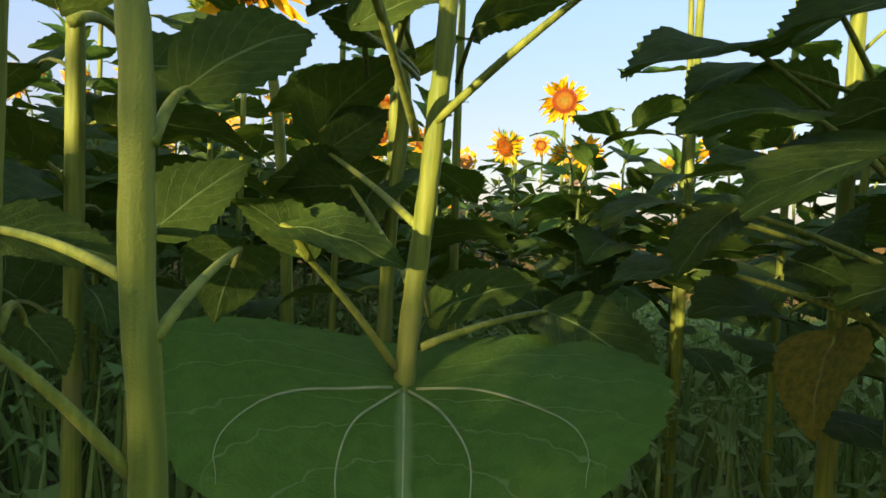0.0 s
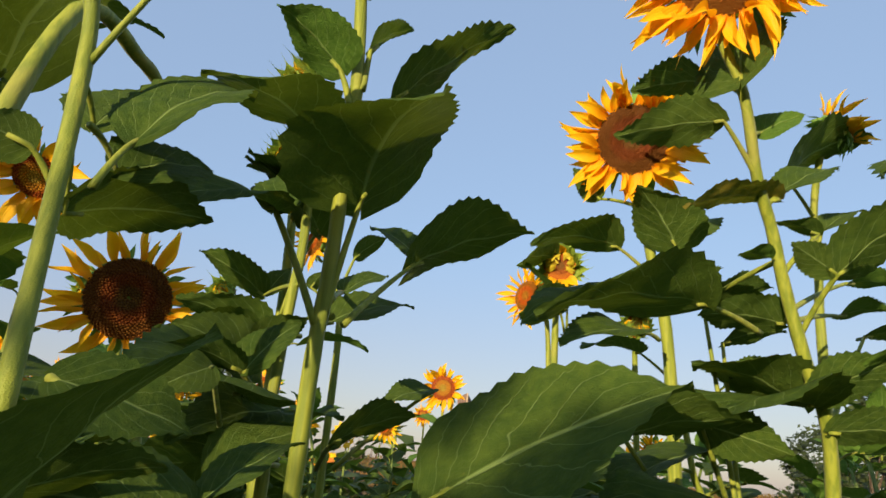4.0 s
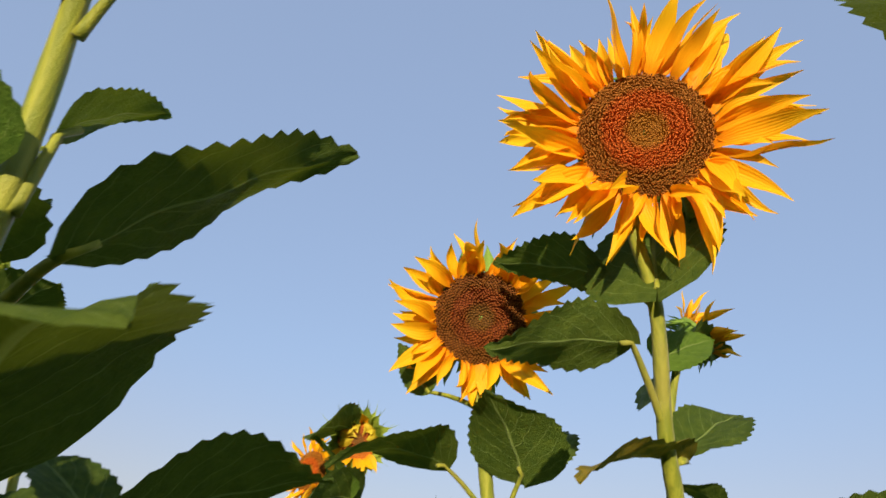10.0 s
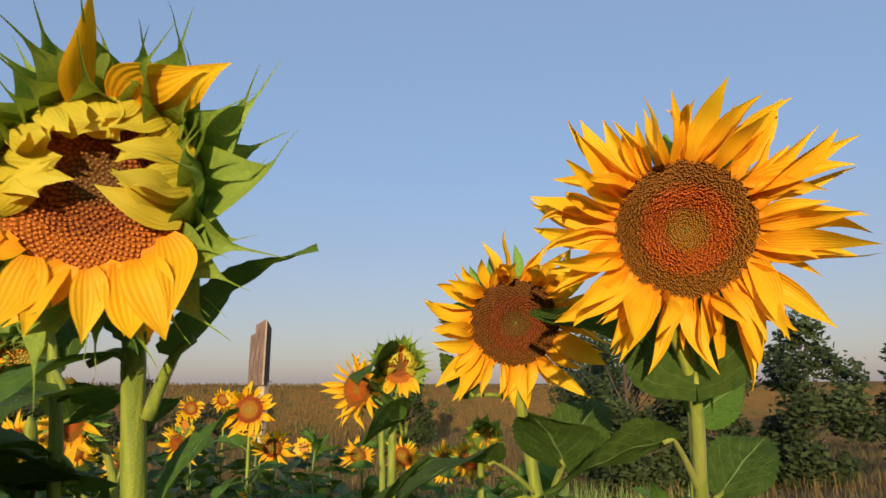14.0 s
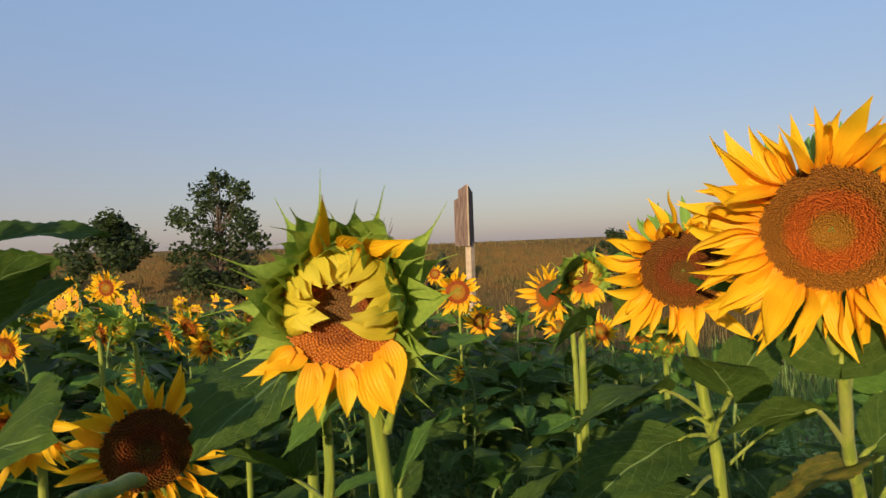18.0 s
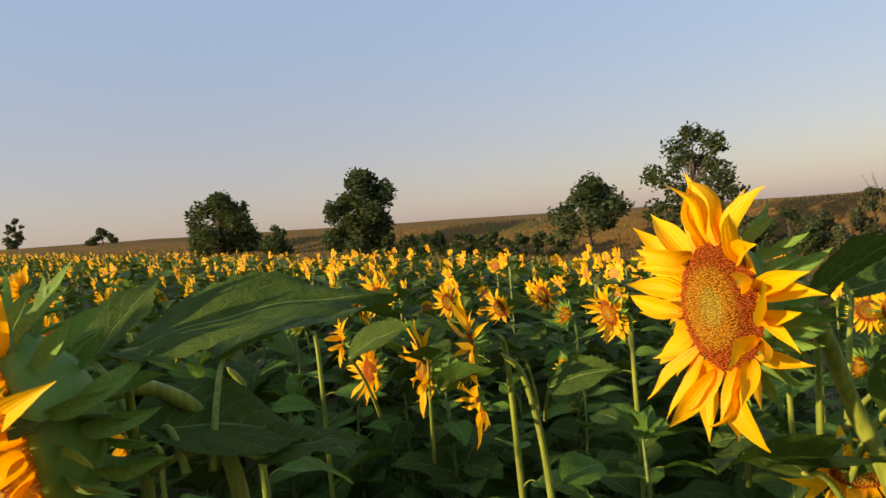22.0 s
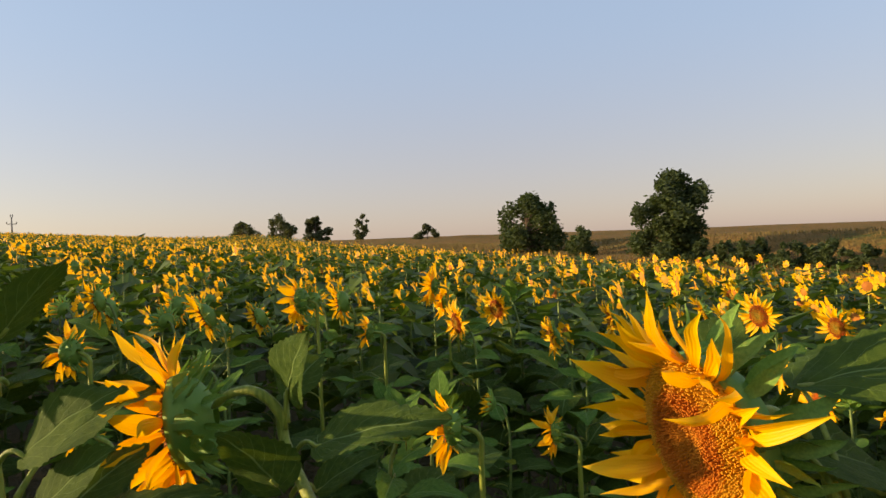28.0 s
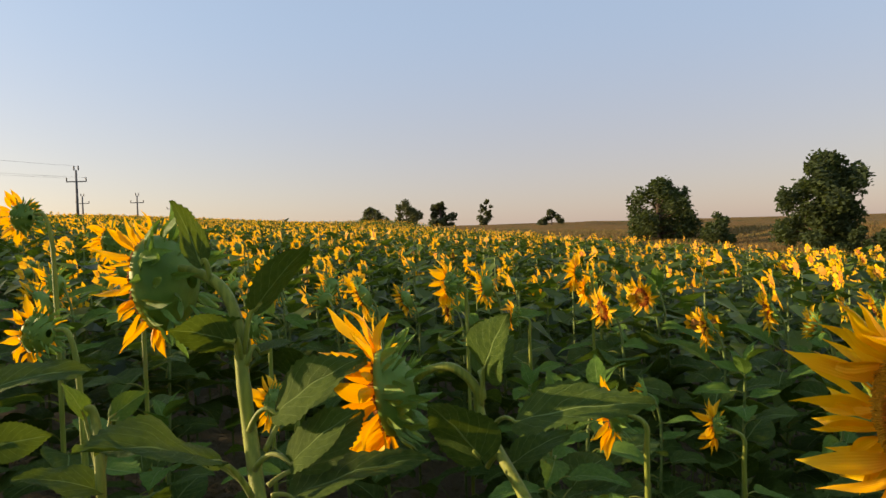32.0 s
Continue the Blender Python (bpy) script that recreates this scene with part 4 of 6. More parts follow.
near_plant = own_plant((-0.100, 0.310), "sunflower stem close to the path with broad dark leaves")
stem(near_plant, [(-0.100, 0.310, ground_z(-0.100, 0.310) - 0.03), (-0.104, 0.310, 0.500), (-0.107, 0.310, 0.706), (-0.113, 0.310, 0.782), (-0.115, 0.310, 0.855), (-0.120, 0.312, 0.898), (-0.123, 0.315, 0.946), (-0.168, 0.385, 1.244), (-0.183, 0.385, 1.317), (-0.201, 0.385, 1.380), (-0.236, 0.390, 1.451)], 0.0064)
leaf(near_plant, (-0.220, 0.385, 1.409), (-0.212, 0.370, 1.386), (-0.136, 0.340, 1.367), 0.62, -4, 0.28, 50, thick=0.0021, sag=0.008)
leaf(near_plant, (-0.199, 0.385, 1.375), (-0.194, 0.390, 1.379), (-0.152, 0.420, 1.401), 0.62, -20, 0.28, 30, thick=0.0021, sag=0.008)
leaf(near_plant, (-0.186, 0.385, 1.332), (-0.176, 0.390, 1.318), (-0.158, 0.420, 1.378), 0.62, 24, 0.28, 30, thick=0.0021, sag=0.008)
leaf(near_plant, (-0.165, 0.385, 1.244), (-0.113, 0.370, 1.335), (0.006, 0.380, 1.443), 0.80, 4, 0.28, 50, thick=0.0021, sag=0.008)
leaf(near_plant, (-0.137, 0.370, 1.153), (-0.127, 0.390, 1.196), (-0.072, 0.460, 1.281), 0.62, 20, 0.28, 50, thick=0.0021, sag=0.008)
leaf(near_plant, (-0.168, 0.390, 1.233), (-0.166, 0.420, 1.215), (-0.157, 0.500, 1.289), 0.62, 0, 0.28, 30, thick=0.0021, sag=0.008)
leaf(near_plant, (-0.157, 0.390, 1.203), (-0.144, 0.420, 1.185), (-0.103, 0.500, 1.229), 0.62, 36, 0.28, 30, thick=0.0021, sag=0.008)
leaf(near_plant, (-0.164, 0.390, 1.187), (-0.169, 0.420, 1.151), (-0.093, 0.500, 1.187), 0.62, -36, 0.28, 30, thick=0.0021, sag=0.008)
leaf(near_plant, (-0.155, 0.380, 1.139), (-0.172, 0.360, 1.170), (-0.199, 0.340, 1.175), 0.91, 64, 0.28, 30, thick=0.0021, sag=0.008)
leaf(near_plant, (-0.078, 0.170, 0.958), (-0.067, 0.165, 0.974), (-0.011, 0.150, 1.039), 0.95, 16, 0.28, 20, thick=0.0021, sag=0.008)
leaf(near_plant, (-0.137, 0.315, 0.958), (-0.131, 0.360, 1.009), (-0.082, 0.400, 1.056), 0.62, -36, 0.28, 30, thick=0.0021, sag=0.008)
leaf(near_plant, (-0.130, 0.315, 0.944), (-0.148, 0.380, 0.978), (-0.072, 0.420, 1.000), 0.62, -36, 0.28, 30, thick=0.0021, sag=0.008)
leaf(near_plant, (-0.114, 0.310, 0.782), (-0.191, 0.340, 0.799), (-0.143, 0.360, 0.785), 0.62, 44, 0.28, 30, thick=0.0021, sag=0.008)
leaf(near_plant, (-0.113, 0.310, 0.709), (-0.147, 0.270, 0.771), (-0.154, 0.240, 0.793), 0.62, 32, 0.28, 30, thick=0.0021, sag=0.008)
leaf(near_plant, (-0.106, 0.310, 0.762), (-0.103, 0.400, 0.792), (-0.122, 0.420, 0.749), 0.95, 16, 0.28, 30, thick=0.0021, sag=0.008)
leaf(near_plant, (-0.109, 0.310, 0.834), (-0.118, 0.360, 0.863), (-0.069, 0.400, 0.901), 0.62, 52, 0.28, 50, thick=0.0021, sag=0.008)
leaf(near_plant, (-0.109, 0.310, 0.799), (-0.130, 0.360, 0.800), (-0.093, 0.380, 0.835), 0.62, 60, 0.28, 30, thick=0.0021, sag=0.008)

leaning_plant = own_plant((-0.283, 0.470), "thick sunflower stem in deep shade")
stem(leaning_plant, [(-0.283, 0.470, ground_z(-0.283, 0.470) - 0.03), (-0.283, 0.470, 0.500), (-0.283, 0.470, 0.762), (-0.280, 0.470, 0.940), (-0.270, 0.470, 1.119), (-0.270, 0.560, 1.400), (-0.240, 0.660, 1.420), (-0.225, 0.700, 1.412)], 0.0105)
leaf(leaning_plant, (-0.146, 0.460, 0.996), (-0.104, 0.300, 1.036), (-0.042, 0.310, 1.018), 0.62, 60, 0.28, 30, sag=0.008)
leaf(leaning_plant, (-0.242, 0.460, 1.002), (-0.265, 0.550, 0.999), (-0.337, 0.600, 0.972), 0.80, 10, 0.3, 30)
leaf(leaning_plant, (-0.225, 0.460, 0.918), (-0.229, 0.550, 0.913), (-0.173, 0.600, 0.914), 0.80, 50, 0.3, 30)
leaf(leaning_plant, (-0.294, 0.470, 0.770), (-0.266, 0.420, 0.808), (-0.259, 0.360, 0.843), 0.80, -6, 0.3, 30)
leaf(leaning_plant, (-0.273, 0.470, 0.729), (-0.288, 0.520, 0.726), (-0.247, 0.500, 0.696), 0.80, 10, 0.3, 30)

shaded_plant = own_plant((-0.300, 1.360), "sunflower with a wide dark disc in the shade of the leaves")
stem(shaded_plant, [(-0.300, 1.360, ground_z(-0.300, 1.360) - 0.03), (-0.300, 1.360, 0.600), (-0.330, 1.350, 1.000), (-0.360, 1.340, 1.140), (-0.375, 1.325, 1.200)], 0.012)
head(shaded_plant, (-0.386, 1.285, 1.277), (0.3, -0.93, -0.10), disc=0.078, petals=38, length=0.078, state='open', seed=24, tone=DISC_DARK, droop=10)
leaf(shaded_plant, (-0.108, 0.900, 1.059), (-0.085, 0.850, 1.125), (-0.176, 0.780, 1.152), 0.80, -62, 0.3, 30)
leaf(shaded_plant, (-0.079, 0.900, 1.049), (-0.088, 0.800, 1.079), (-0.181, 0.620, 1.062), 0.80, -24, 0.3, 50)
leaf(shaded_plant, (-0.064, 0.900, 1.058), (-0.092, 0.880, 1.129), (-0.023, 0.840, 1.190), 0.70, -14, 0.3, 30)
leaf(shaded_plant, (-0.071, 0.900, 1.002), (-0.043, 0.850, 1.067), (-0.150, 0.750, 1.016), 0.80, -24, 0.3, 30)
leaf(shaded_plant, (-0.179, 1.000, 0.914), (-0.170, 0.950, 0.923), (-0.043, 0.900, 1.021), 0.80, -12, 0.3, 30)
leaf(shaded_plant, (-0.248, 1.000, 0.829), (-0.157, 0.950, 0.852), (-0.212, 0.850, 0.851), 0.90, 48, 0.3, 30)
leaf(shaded_plant, (-0.112, 1.000, 0.784), (-0.150, 1.000, 0.857), (-0.076, 1.000, 0.884), 0.90, -68, 0.3, 30)

slim_plant = own_plant((-0.080, 1.000), "slim sunflower with a small closed green bud")
stem(slim_plant, [(-0.080, 1.000, ground_z(-0.080, 1.000) - 0.03), (-0.078, 1.000, 0.500), (-0.073, 0.990, 0.784), (-0.060, 0.985, 0.959), (-0.065, 0.980, 1.058), (-0.060, 0.970, 1.230), (-0.054, 0.960, 1.320), (-0.058, 0.955, 1.437), (-0.072, 0.940, 1.549)], 0.0095)
head(slim_plant, (-0.093, 0.920, 1.585), (-0.45, -0.8, 0.35), disc=0.03, petals=12, length=0.03, state='bud', seed=34, tone=DISC_YOUNG, florets=160)
leaf(slim_plant, (-0.070, 0.950, 1.513), (-0.051, 0.900, 1.484), (-0.180, 0.680, 1.429), 0.62, -4, 0.28, 30, sag=0.008)
leaf(slim_plant, (-0.054, 0.955, 1.438), (-0.065, 0.950, 1.429), (-0.156, 0.940, 1.433), 0.62, 4, 0.28, 30, sag=0.008)
leaf(slim_plant, (-0.053, 0.955, 1.424), (-0.036, 0.950, 1.401), (-0.140, 0.920, 1.389), 0.62, 28, 0.28, 30, sag=0.008)
leaf(slim_plant, (-0.063, 0.950, 1.525), (-0.057, 0.950, 1.524), (-0.038, 0.970, 1.583), 0.62, 8, 0.28, 30, sag=0.008)
leaf(slim_plant, (-0.053, 0.960, 1.294), (-0.081, 1.000, 1.183), (-0.219, 0.950, 1.217), 0.62, 24, 0.28, 30, sag=0.008)
leaf(slim_plant, (-0.053, 0.960, 1.261), (-0.113, 1.080, 1.267), (-0.226, 1.060, 1.324), 0.62, 28, 0.28, 30, sag=0.008)
leaf(slim_plant, (-0.053, 0.960, 1.261), (-0.111, 1.080, 1.267), (-0.078, 1.100, 1.326), 0.62, 40, 0.28, 30, sag=0.008)
leaf(slim_plant, (-0.036, 0.960, 1.184), (-0.089, 0.900, 1.157), (-0.199, 0.800, 1.146), 0.62, 20, 0.28, 30, sag=0.008)
leaf(slim_plant, (-0.036, 0.960, 1.184), (-0.122, 0.900, 1.150), (-0.034, 0.900, 1.185), 0.62, -40, 0.28, 30, sag=0.008)
leaf(slim_plant, (-0.047, 0.960, 1.030), (-0.089, 0.780, 1.104), (-0.163, 0.720, 1.120), 0.62, 20, 0.28, 30, sag=0.008)
leaf(slim_plant, (-0.047, 0.960, 1.030), (-0.085, 0.780, 1.103), (-0.030, 0.820, 1.177), 0.62, 28, 0.28, 30, sag=0.008)
leaf(slim_plant, (-0.042, 0.960, 1.009), (-0.073, 0.800, 1.006), (-0.140, 0.760, 1.021), 0.62, 40, 0.28, 30, sag=0.008)
leaf(slim_plant, (-0.041, 0.960, 1.002), (-0.092, 0.700, 0.993), (-0.002, 0.760, 1.044), 0.62, 32, 0.28, 30, sag=0.008)
leaf(slim_plant, (0.012, 0.960, 1.000), (0.028, 0.820, 1.034), (0.138, 0.860, 1.079), 0.62, -36, 0.28, 30, sag=0.008)
leaf(slim_plant, (0.035, 0.980, 1.002), (0.175, 1.000, 1.131), (0.089, 0.960, 1.092), 0.62, -24, 0.28, 30, sag=0.008)
leaf(slim_plant, (-0.103, 0.900, 0.989), (-0.090, 0.600, 1.083), (-0.128, 0.550, 1.052), 0.62, -52, 0.28, 30, sag=0.008)

small_flower_plant = own_plant((0.030, 1.320), "thin sunflower with a small golden flower in profile")
stem(small_flower_plant, [(0.030, 1.320, ground_z(0.030, 1.320) - 0.03), (0.030, 1.320, 0.600), (0.022, 1.310, 0.950), (0.020, 1.310, 1.223), (0.012, 1.310, 1.319), (-0.007, 1.310, 1.395), (-0.035, 1.312, 1.435)], 0.008)
head(small_flower_plant, (-0.054, 1.300, 1.448), (-0.85, -0.5, 0.05), disc=0.034, petals=24, length=0.045, state='open', seed=44)
leaf(small_flower_plant, (0.008, 1.310, 1.340), (0.032, 1.300, 1.422), (0.095, 1.300, 1.477), 0.62, -40, 0.28, 30, sag=0.008)
leaf(small_flower_plant, (0.011, 1.310, 1.296), (-0.049, 1.300, 1.347), (-0.029, 1.300, 1.384), 0.75, -60, 0.28, 30, sag=0.008)

tall_flower_plant = own_plant((0.690, 0.800), "tall sunflower with a large fully open golden flower")
stem(tall_flower_plant, [(0.690, 0.800, ground_z(0.690, 0.800) - 0.03), (0.680, 0.800, 0.600), (0.655, 0.765, 0.900), (0.628, 0.720, 1.094), (0.593, 0.700, 1.164), (0.561, 0.685, 1.254), (0.533, 0.665, 1.334), (0.505, 0.645, 1.386), (0.474, 0.615, 1.483), (0.440, 0.602, 1.545), (0.437, 0.592, 1.575)], 0.0085)
head(tall_flower_plant, (0.430, 0.570, 1.628), (-0.62, -0.74, -0.24), disc=0.0615, petals=88, length=0.078, state='open', seed=54, broad=0.82, label='large open flower with long curling petals', florets=3200)
leaf(tall_flower_plant, (0.474, 0.615, 1.483), (0.454, 0.653, 1.525), (0.399, 0.771, 1.571), 0.50, 27, 0.35, 15, sag=0.008)
leaf(tall_flower_plant, (0.470, 0.612, 1.490), (0.461, 0.600, 1.492), (0.503, 0.630, 1.614), 1.00, -15, 0.2, 20, sag=0.008)
leaf(tall_flower_plant, (0.505, 0.645, 1.386), (0.446, 0.619, 1.444), (0.309, 0.629, 1.403), 0.46, 37, 0.3, 20, sag=0.008)
leaf(tall_flower_plant, (0.490, 0.630, 1.430), (0.525, 0.660, 1.462), (0.584, 0.646, 1.493), 0.80, 57, 0.25, 25, young=True, sag=0.008)
leaf(tall_flower_plant, (0.529, 0.660, 1.363), (0.545, 0.660, 1.370), (0.395, 0.630, 1.324), 0.40, 12, 0.28, 30, tone=WILTING, sag=0.008)
leaf(tall_flower_plant, (0.529, 0.660, 1.363), (0.549, 0.660, 1.381), (0.645, 0.670, 1.435), 0.62, 28, 0.28, 30, sag=0.008)
leaf(tall_flower_plant, (0.583, 0.700, 1.202), (0.589, 0.630, 1.268), (0.674, 0.530, 1.340), 0.62, -20, 0.28, 40, sag=0.008)
leaf(tall_flower_plant, (0.583, 0.700, 1.202), (0.588, 0.630, 1.269), (0.524, 0.620, 1.295), 0.62, 44, 0.28, 30, sag=0.008)
leaf(tall_flower_plant, (0.532, 0.700, 1.204), (0.433, 0.660, 1.220), (0.204, 0.580, 1.161), 0.55, 16, 0.28, 30, sag=0.008)
leaf(tall_flower_plant, (0.433, 0.660, 1.220), (0.434, 0.665, 1.222), (0.483, 0.720, 1.286), 0.62, -28, 0.28, 30, sag=0.008)
leaf(tall_flower_plant, (0.547, 0.675, 1.294), (0.522, 0.800, 1.267), (0.631, 0.800, 1.302), 0.62, -24, 0.28, 30, sag=0.008)
leaf(tall_flower_plant, (0.569, 0.690, 1.227), (0.582, 0.720, 1.226), (0.461, 0.720, 1.223), 0.62, 28, 0.28, 30, sag=0.008)
leaf(tall_flower_plant, (0.540, 0.670, 1.295), (0.530, 0.668, 1.293), (0.475, 0.650, 1.284), 0.62, 12, 0.28, 30, young=True, sag=0.008)
leaf(tall_flower_plant, (0.566, 0.690, 1.234), (0.717, 0.760, 1.309), (0.806, 0.760, 1.314), 0.62, -12, 0.28, 30, young=True, sag=0.008)
leaf(tall_flower_plant, (0.568, 0.690, 1.220), (0.698, 0.760, 1.259), (0.784, 0.760, 1.276), 0.62, -20, 0.28, 30, young=True, sag=0.008)
leaf(tall_flower_plant, (0.557, 0.680, 1.281), (0.631, 0.700, 1.350), (0.568, 0.700, 1.357), 0.62, 4, 0.28, 30, sag=0.008)
leaf(tall_flower_plant, (0.595, 0.700, 1.137), (0.587, 0.690, 1.128), (0.652, 0.620, 1.173), 0.62, -48, 0.28, 30, sag=0.008)
leaf(tall_flower_plant, (0.598, 0.700, 1.130), (0.588, 0.690, 1.122), (0.357, 0.600, 1.059), 0.62, 0, 0.28, 30, sag=0.008)
leaf(tall_flower_plant, (0.592, 0.700, 1.150), (0.620, 0.750, 1.128), (0.437, 0.700, 1.155), 0.62, 8, 0.28, 30, sag=0.008)
leaf(tall_flower_plant, (0.629, 0.720, 1.094), (0.621, 0.710, 1.093), (0.710, 0.640, 1.090), 0.62, -36, 0.28, 30, sag=0.008)
leaf(tall_flower_plant, (0.629, 0.720, 1.094), (0.954, 0.880, 1.131), (0.920, 0.900, 1.227), 0.62, 68, 0.28, 30, sag=0.008)
leaf(tall_flower_plant, (0.629, 0.720, 1.094), (0.772, 0.800, 1.246), (0.893, 0.800, 1.255), 0.62, -16, 0.28, 30, sag=0.008)
leaf(tall_flower_plant, (0.614, 0.710, 1.126), (0.610, 0.780, 1.158), (0.524, 0.760, 1.156), 0.62, 28, 0.28, 30, sag=0.008)

low_plant = own_plant((0.540, 0.820), "leafy sunflower stem in deep shade with wide dark leaves")
stem(low_plant, [(0.540, 0.820, ground_z(0.540, 0.820) - 0.03), (0.535, 0.810, 0.500), (0.524, 0.800, 0.646), (0.503, 0.785, 0.780), (0.495, 0.770, 0.880), (0.450, 0.740, 0.951)], 0.009)
leaf(low_plant, (0.519, 0.785, 0.786), (0.377, 0.550, 0.879), (0.197, 0.500, 0.822), 0.90, -4, 0.28, 30, sag=0.008)
leaf(low_plant, (0.478, 0.760, 0.886), (0.297, 0.700, 0.986), (0.144, 0.620, 0.937), 0.62, -16, 0.28, 30, sag=0.008)
leaf(low_plant, (0.484, 0.770, 0.874), (0.293, 0.600, 0.912), (0.168, 0.550, 0.883), 0.62, -24, 0.28, 30, sag=0.008)
leaf(low_plant, (0.465, 0.750, 0.910), (0.402, 0.600, 1.005), (0.233, 0.550, 0.949), 0.62, -16, 0.28, 30, sag=0.008)
leaf(low_plant, (0.453, 0.740, 0.945), (0.347, 0.700, 1.066), (0.248, 0.660, 1.043), 0.62, 8, 0.28, 30, sag=0.008)
leaf(low_plant, (0.496, 0.780, 0.780), (0.266, 0.660, 0.833), (0.200, 0.620, 0.770), 0.62, -4, 0.28, 30, sag=0.008)
leaf(low_plant, (0.503, 0.785, 0.773), (0.241, 0.760, 0.841), (0.154, 0.700, 0.811), 0.62, -4, 0.28, 30, sag=0.008)
leaf(low_plant, (0.508, 0.790, 0.710), (0.275, 0.700, 0.774), (0.146, 0.650, 0.756), 0.62, 0, 0.28, 30, sag=0.008)
leaf(low_plant, (0.511, 0.790, 0.698), (0.350, 0.720, 0.788), (0.377, 0.660, 0.769), 0.62, 48, 0.28, 30, sag=0.008)
leaf(low_plant, (0.488, 0.790, 0.676), (0.390, 0.700, 0.713), (0.352, 0.660, 0.623), 1.00, 32, 0.28, 30, tone=WILTING, sag=0.008)
leaf(low_plant, (0.517, 0.740, 0.946), (0.484, 0.750, 1.059), (0.325, 0.700, 0.994), 0.62, -4, 0.28, 30, sag=0.008)
leaf(low_plant, (0.517, 0.740, 0.940), (0.460, 0.860, 0.967), (0.251, 0.800, 0.929), 0.62, 32, 0.28, 30, sag=0.008)
leaf(low_plant, (0.512, 0.740, 0.898), (0.550, 0.700, 0.949), (0.324, 0.650, 0.901), 0.62, 36, 0.28, 30, sag=0.008)
leaf(low_plant, (0.515, 0.740, 0.928), (0.352, 0.800, 1.001), (0.245, 0.750, 0.946), 0.62, -12, 0.28, 30, sag=0.008)
leaf(low_plant, (0.517, 0.740, 0.940), (0.421, 0.660, 1.083), (0.502, 0.620, 1.056), 0.62, -72, 0.28, 30, sag=0.008)
leaf(low_plant, (0.517, 0.740, 0.940), (0.544, 0.800, 1.211), (0.646, 0.800, 1.237), 0.62, -28, 0.28, 30, sag=0.008)
leaf(low_plant, (0.517, 0.740, 0.940), (0.505, 0.780, 1.256), (0.613, 0.780, 1.269), 0.62, -16, 0.28, 30, sag=0.008)
leaf(low_plant, (0.513, 0.740, 0.904), (0.467, 0.800, 0.915), (0.369, 0.800, 0.885), 0.62, -40, 0.28, 30, sag=0.008)

back_stem_plant = own_plant((0.750, 1.250), "slim leafy sunflower stem between the rows")
stem(back_stem_plant, [(0.750, 1.250, ground_z(0.750, 1.250) - 0.03), (0.745, 1.250, 0.400), (0.740, 1.250, 0.600), (0.766, 1.245, 0.967), (0.747, 1.240, 1.050), (0.719, 1.235, 1.220)], 0.009)
leaf(back_stem_plant, (0.724, 1.235, 1.209), (0.620, 1.200, 1.268), (0.473, 1.150, 1.255), 0.62, 0, 0.28, 30, sag=0.008)
leaf(back_stem_plant, (0.734, 1.235, 1.145), (0.808, 1.200, 1.224), (0.896, 1.150, 1.273), 0.62, -48, 0.28, 30, sag=0.008)
leaf(back_stem_plant, (0.747, 1.240, 1.050), (0.598, 1.200, 1.059), (0.445, 1.150, 0.996), 0.62, -24, 0.28, 30, sag=0.008)
leaf(back_stem_plant, (0.752, 1.240, 0.998), (0.837, 1.200, 1.037), (0.688, 1.100, 1.046), 0.62, -8, 0.28, 30, sag=0.008)
leaf(back_stem_plant, (0.757, 1.240, 0.977), (0.567, 1.200, 0.946), (0.426, 1.150, 0.899), 0.62, -24, 0.28, 30, sag=0.008)
leaf(back_stem_plant, (0.765, 1.245, 0.925), (0.828, 1.250, 0.959), (0.878, 1.200, 0.998), 0.62, -44, 0.28, 30, sag=0.008)

right_plant = own_plant((0.780, 0.520), "sunflower stem beside the path with dark drooping leaves")
stem(right_plant, [(0.780, 0.520, ground_z(0.780, 0.520) - 0.03), (0.780, 0.520, 0.600), (0.770, 0.500, 1.100), (0.750, 0.470, 1.450), (0.745, 0.460, 1.550)], 0.012)
leaf(right_plant, (0.760, 0.500, 1.245), (0.619, 0.420, 1.335), (0.429, 0.392, 1.265), 0.62, 8, 0.28, 30, sag=0.008)
leaf(right_plant, (0.972, 0.460, 1.739), (0.791, 0.390, 1.781), (0.447, 0.340, 1.623), 0.62, -24, 0.28, 20, sag=0.008)

second_flower_plant = own_plant((0.570, 0.990), "sunflower with a large open flower and dark brown disc")
stem(second_flower_plant, [(0.570, 0.990, ground_z(0.570, 0.990) - 0.03), (0.570, 0.990, 0.600), (0.565, 0.980, 1.000), (0.555, 0.970, 1.240), (0.532, 0.962, 1.350), (0.512, 0.955, 1.432), (0.488, 0.942, 1.510)], 0.011)
head(second_flower_plant, (0.472, 0.912, 1.576), (-0.45, -0.83, -0.32), disc=0.0605, petals=66, length=0.07, state='open', seed=64, broad=1.15, tone=DISC_DARK, florets=1000)
leaf(second_flower_plant, (0.540, 0.965, 1.299), (0.536, 0.900, 1.387), (0.446, 0.850, 1.458), 1.00, 0, 0.28, 30, sag=0.008)
leaf(second_flower_plant, (0.540, 0.965, 1.299), (0.544, 0.910, 1.393), (0.649, 0.950, 1.471), 0.62, 24, 0.28, 30, sag=0.008)
leaf(second_flower_plant, (0.503, 0.955, 1.471), (0.431, 0.960, 1.478), (0.386, 0.970, 1.535), 0.62, 60, 0.28, 30, sag=0.008)
leaf(second_flower_plant, (0.528, 0.960, 1.344), (0.457, 0.950, 1.391), (0.294, 0.900, 1.352), 0.62, 12, 0.28, 45, sag=0.008)
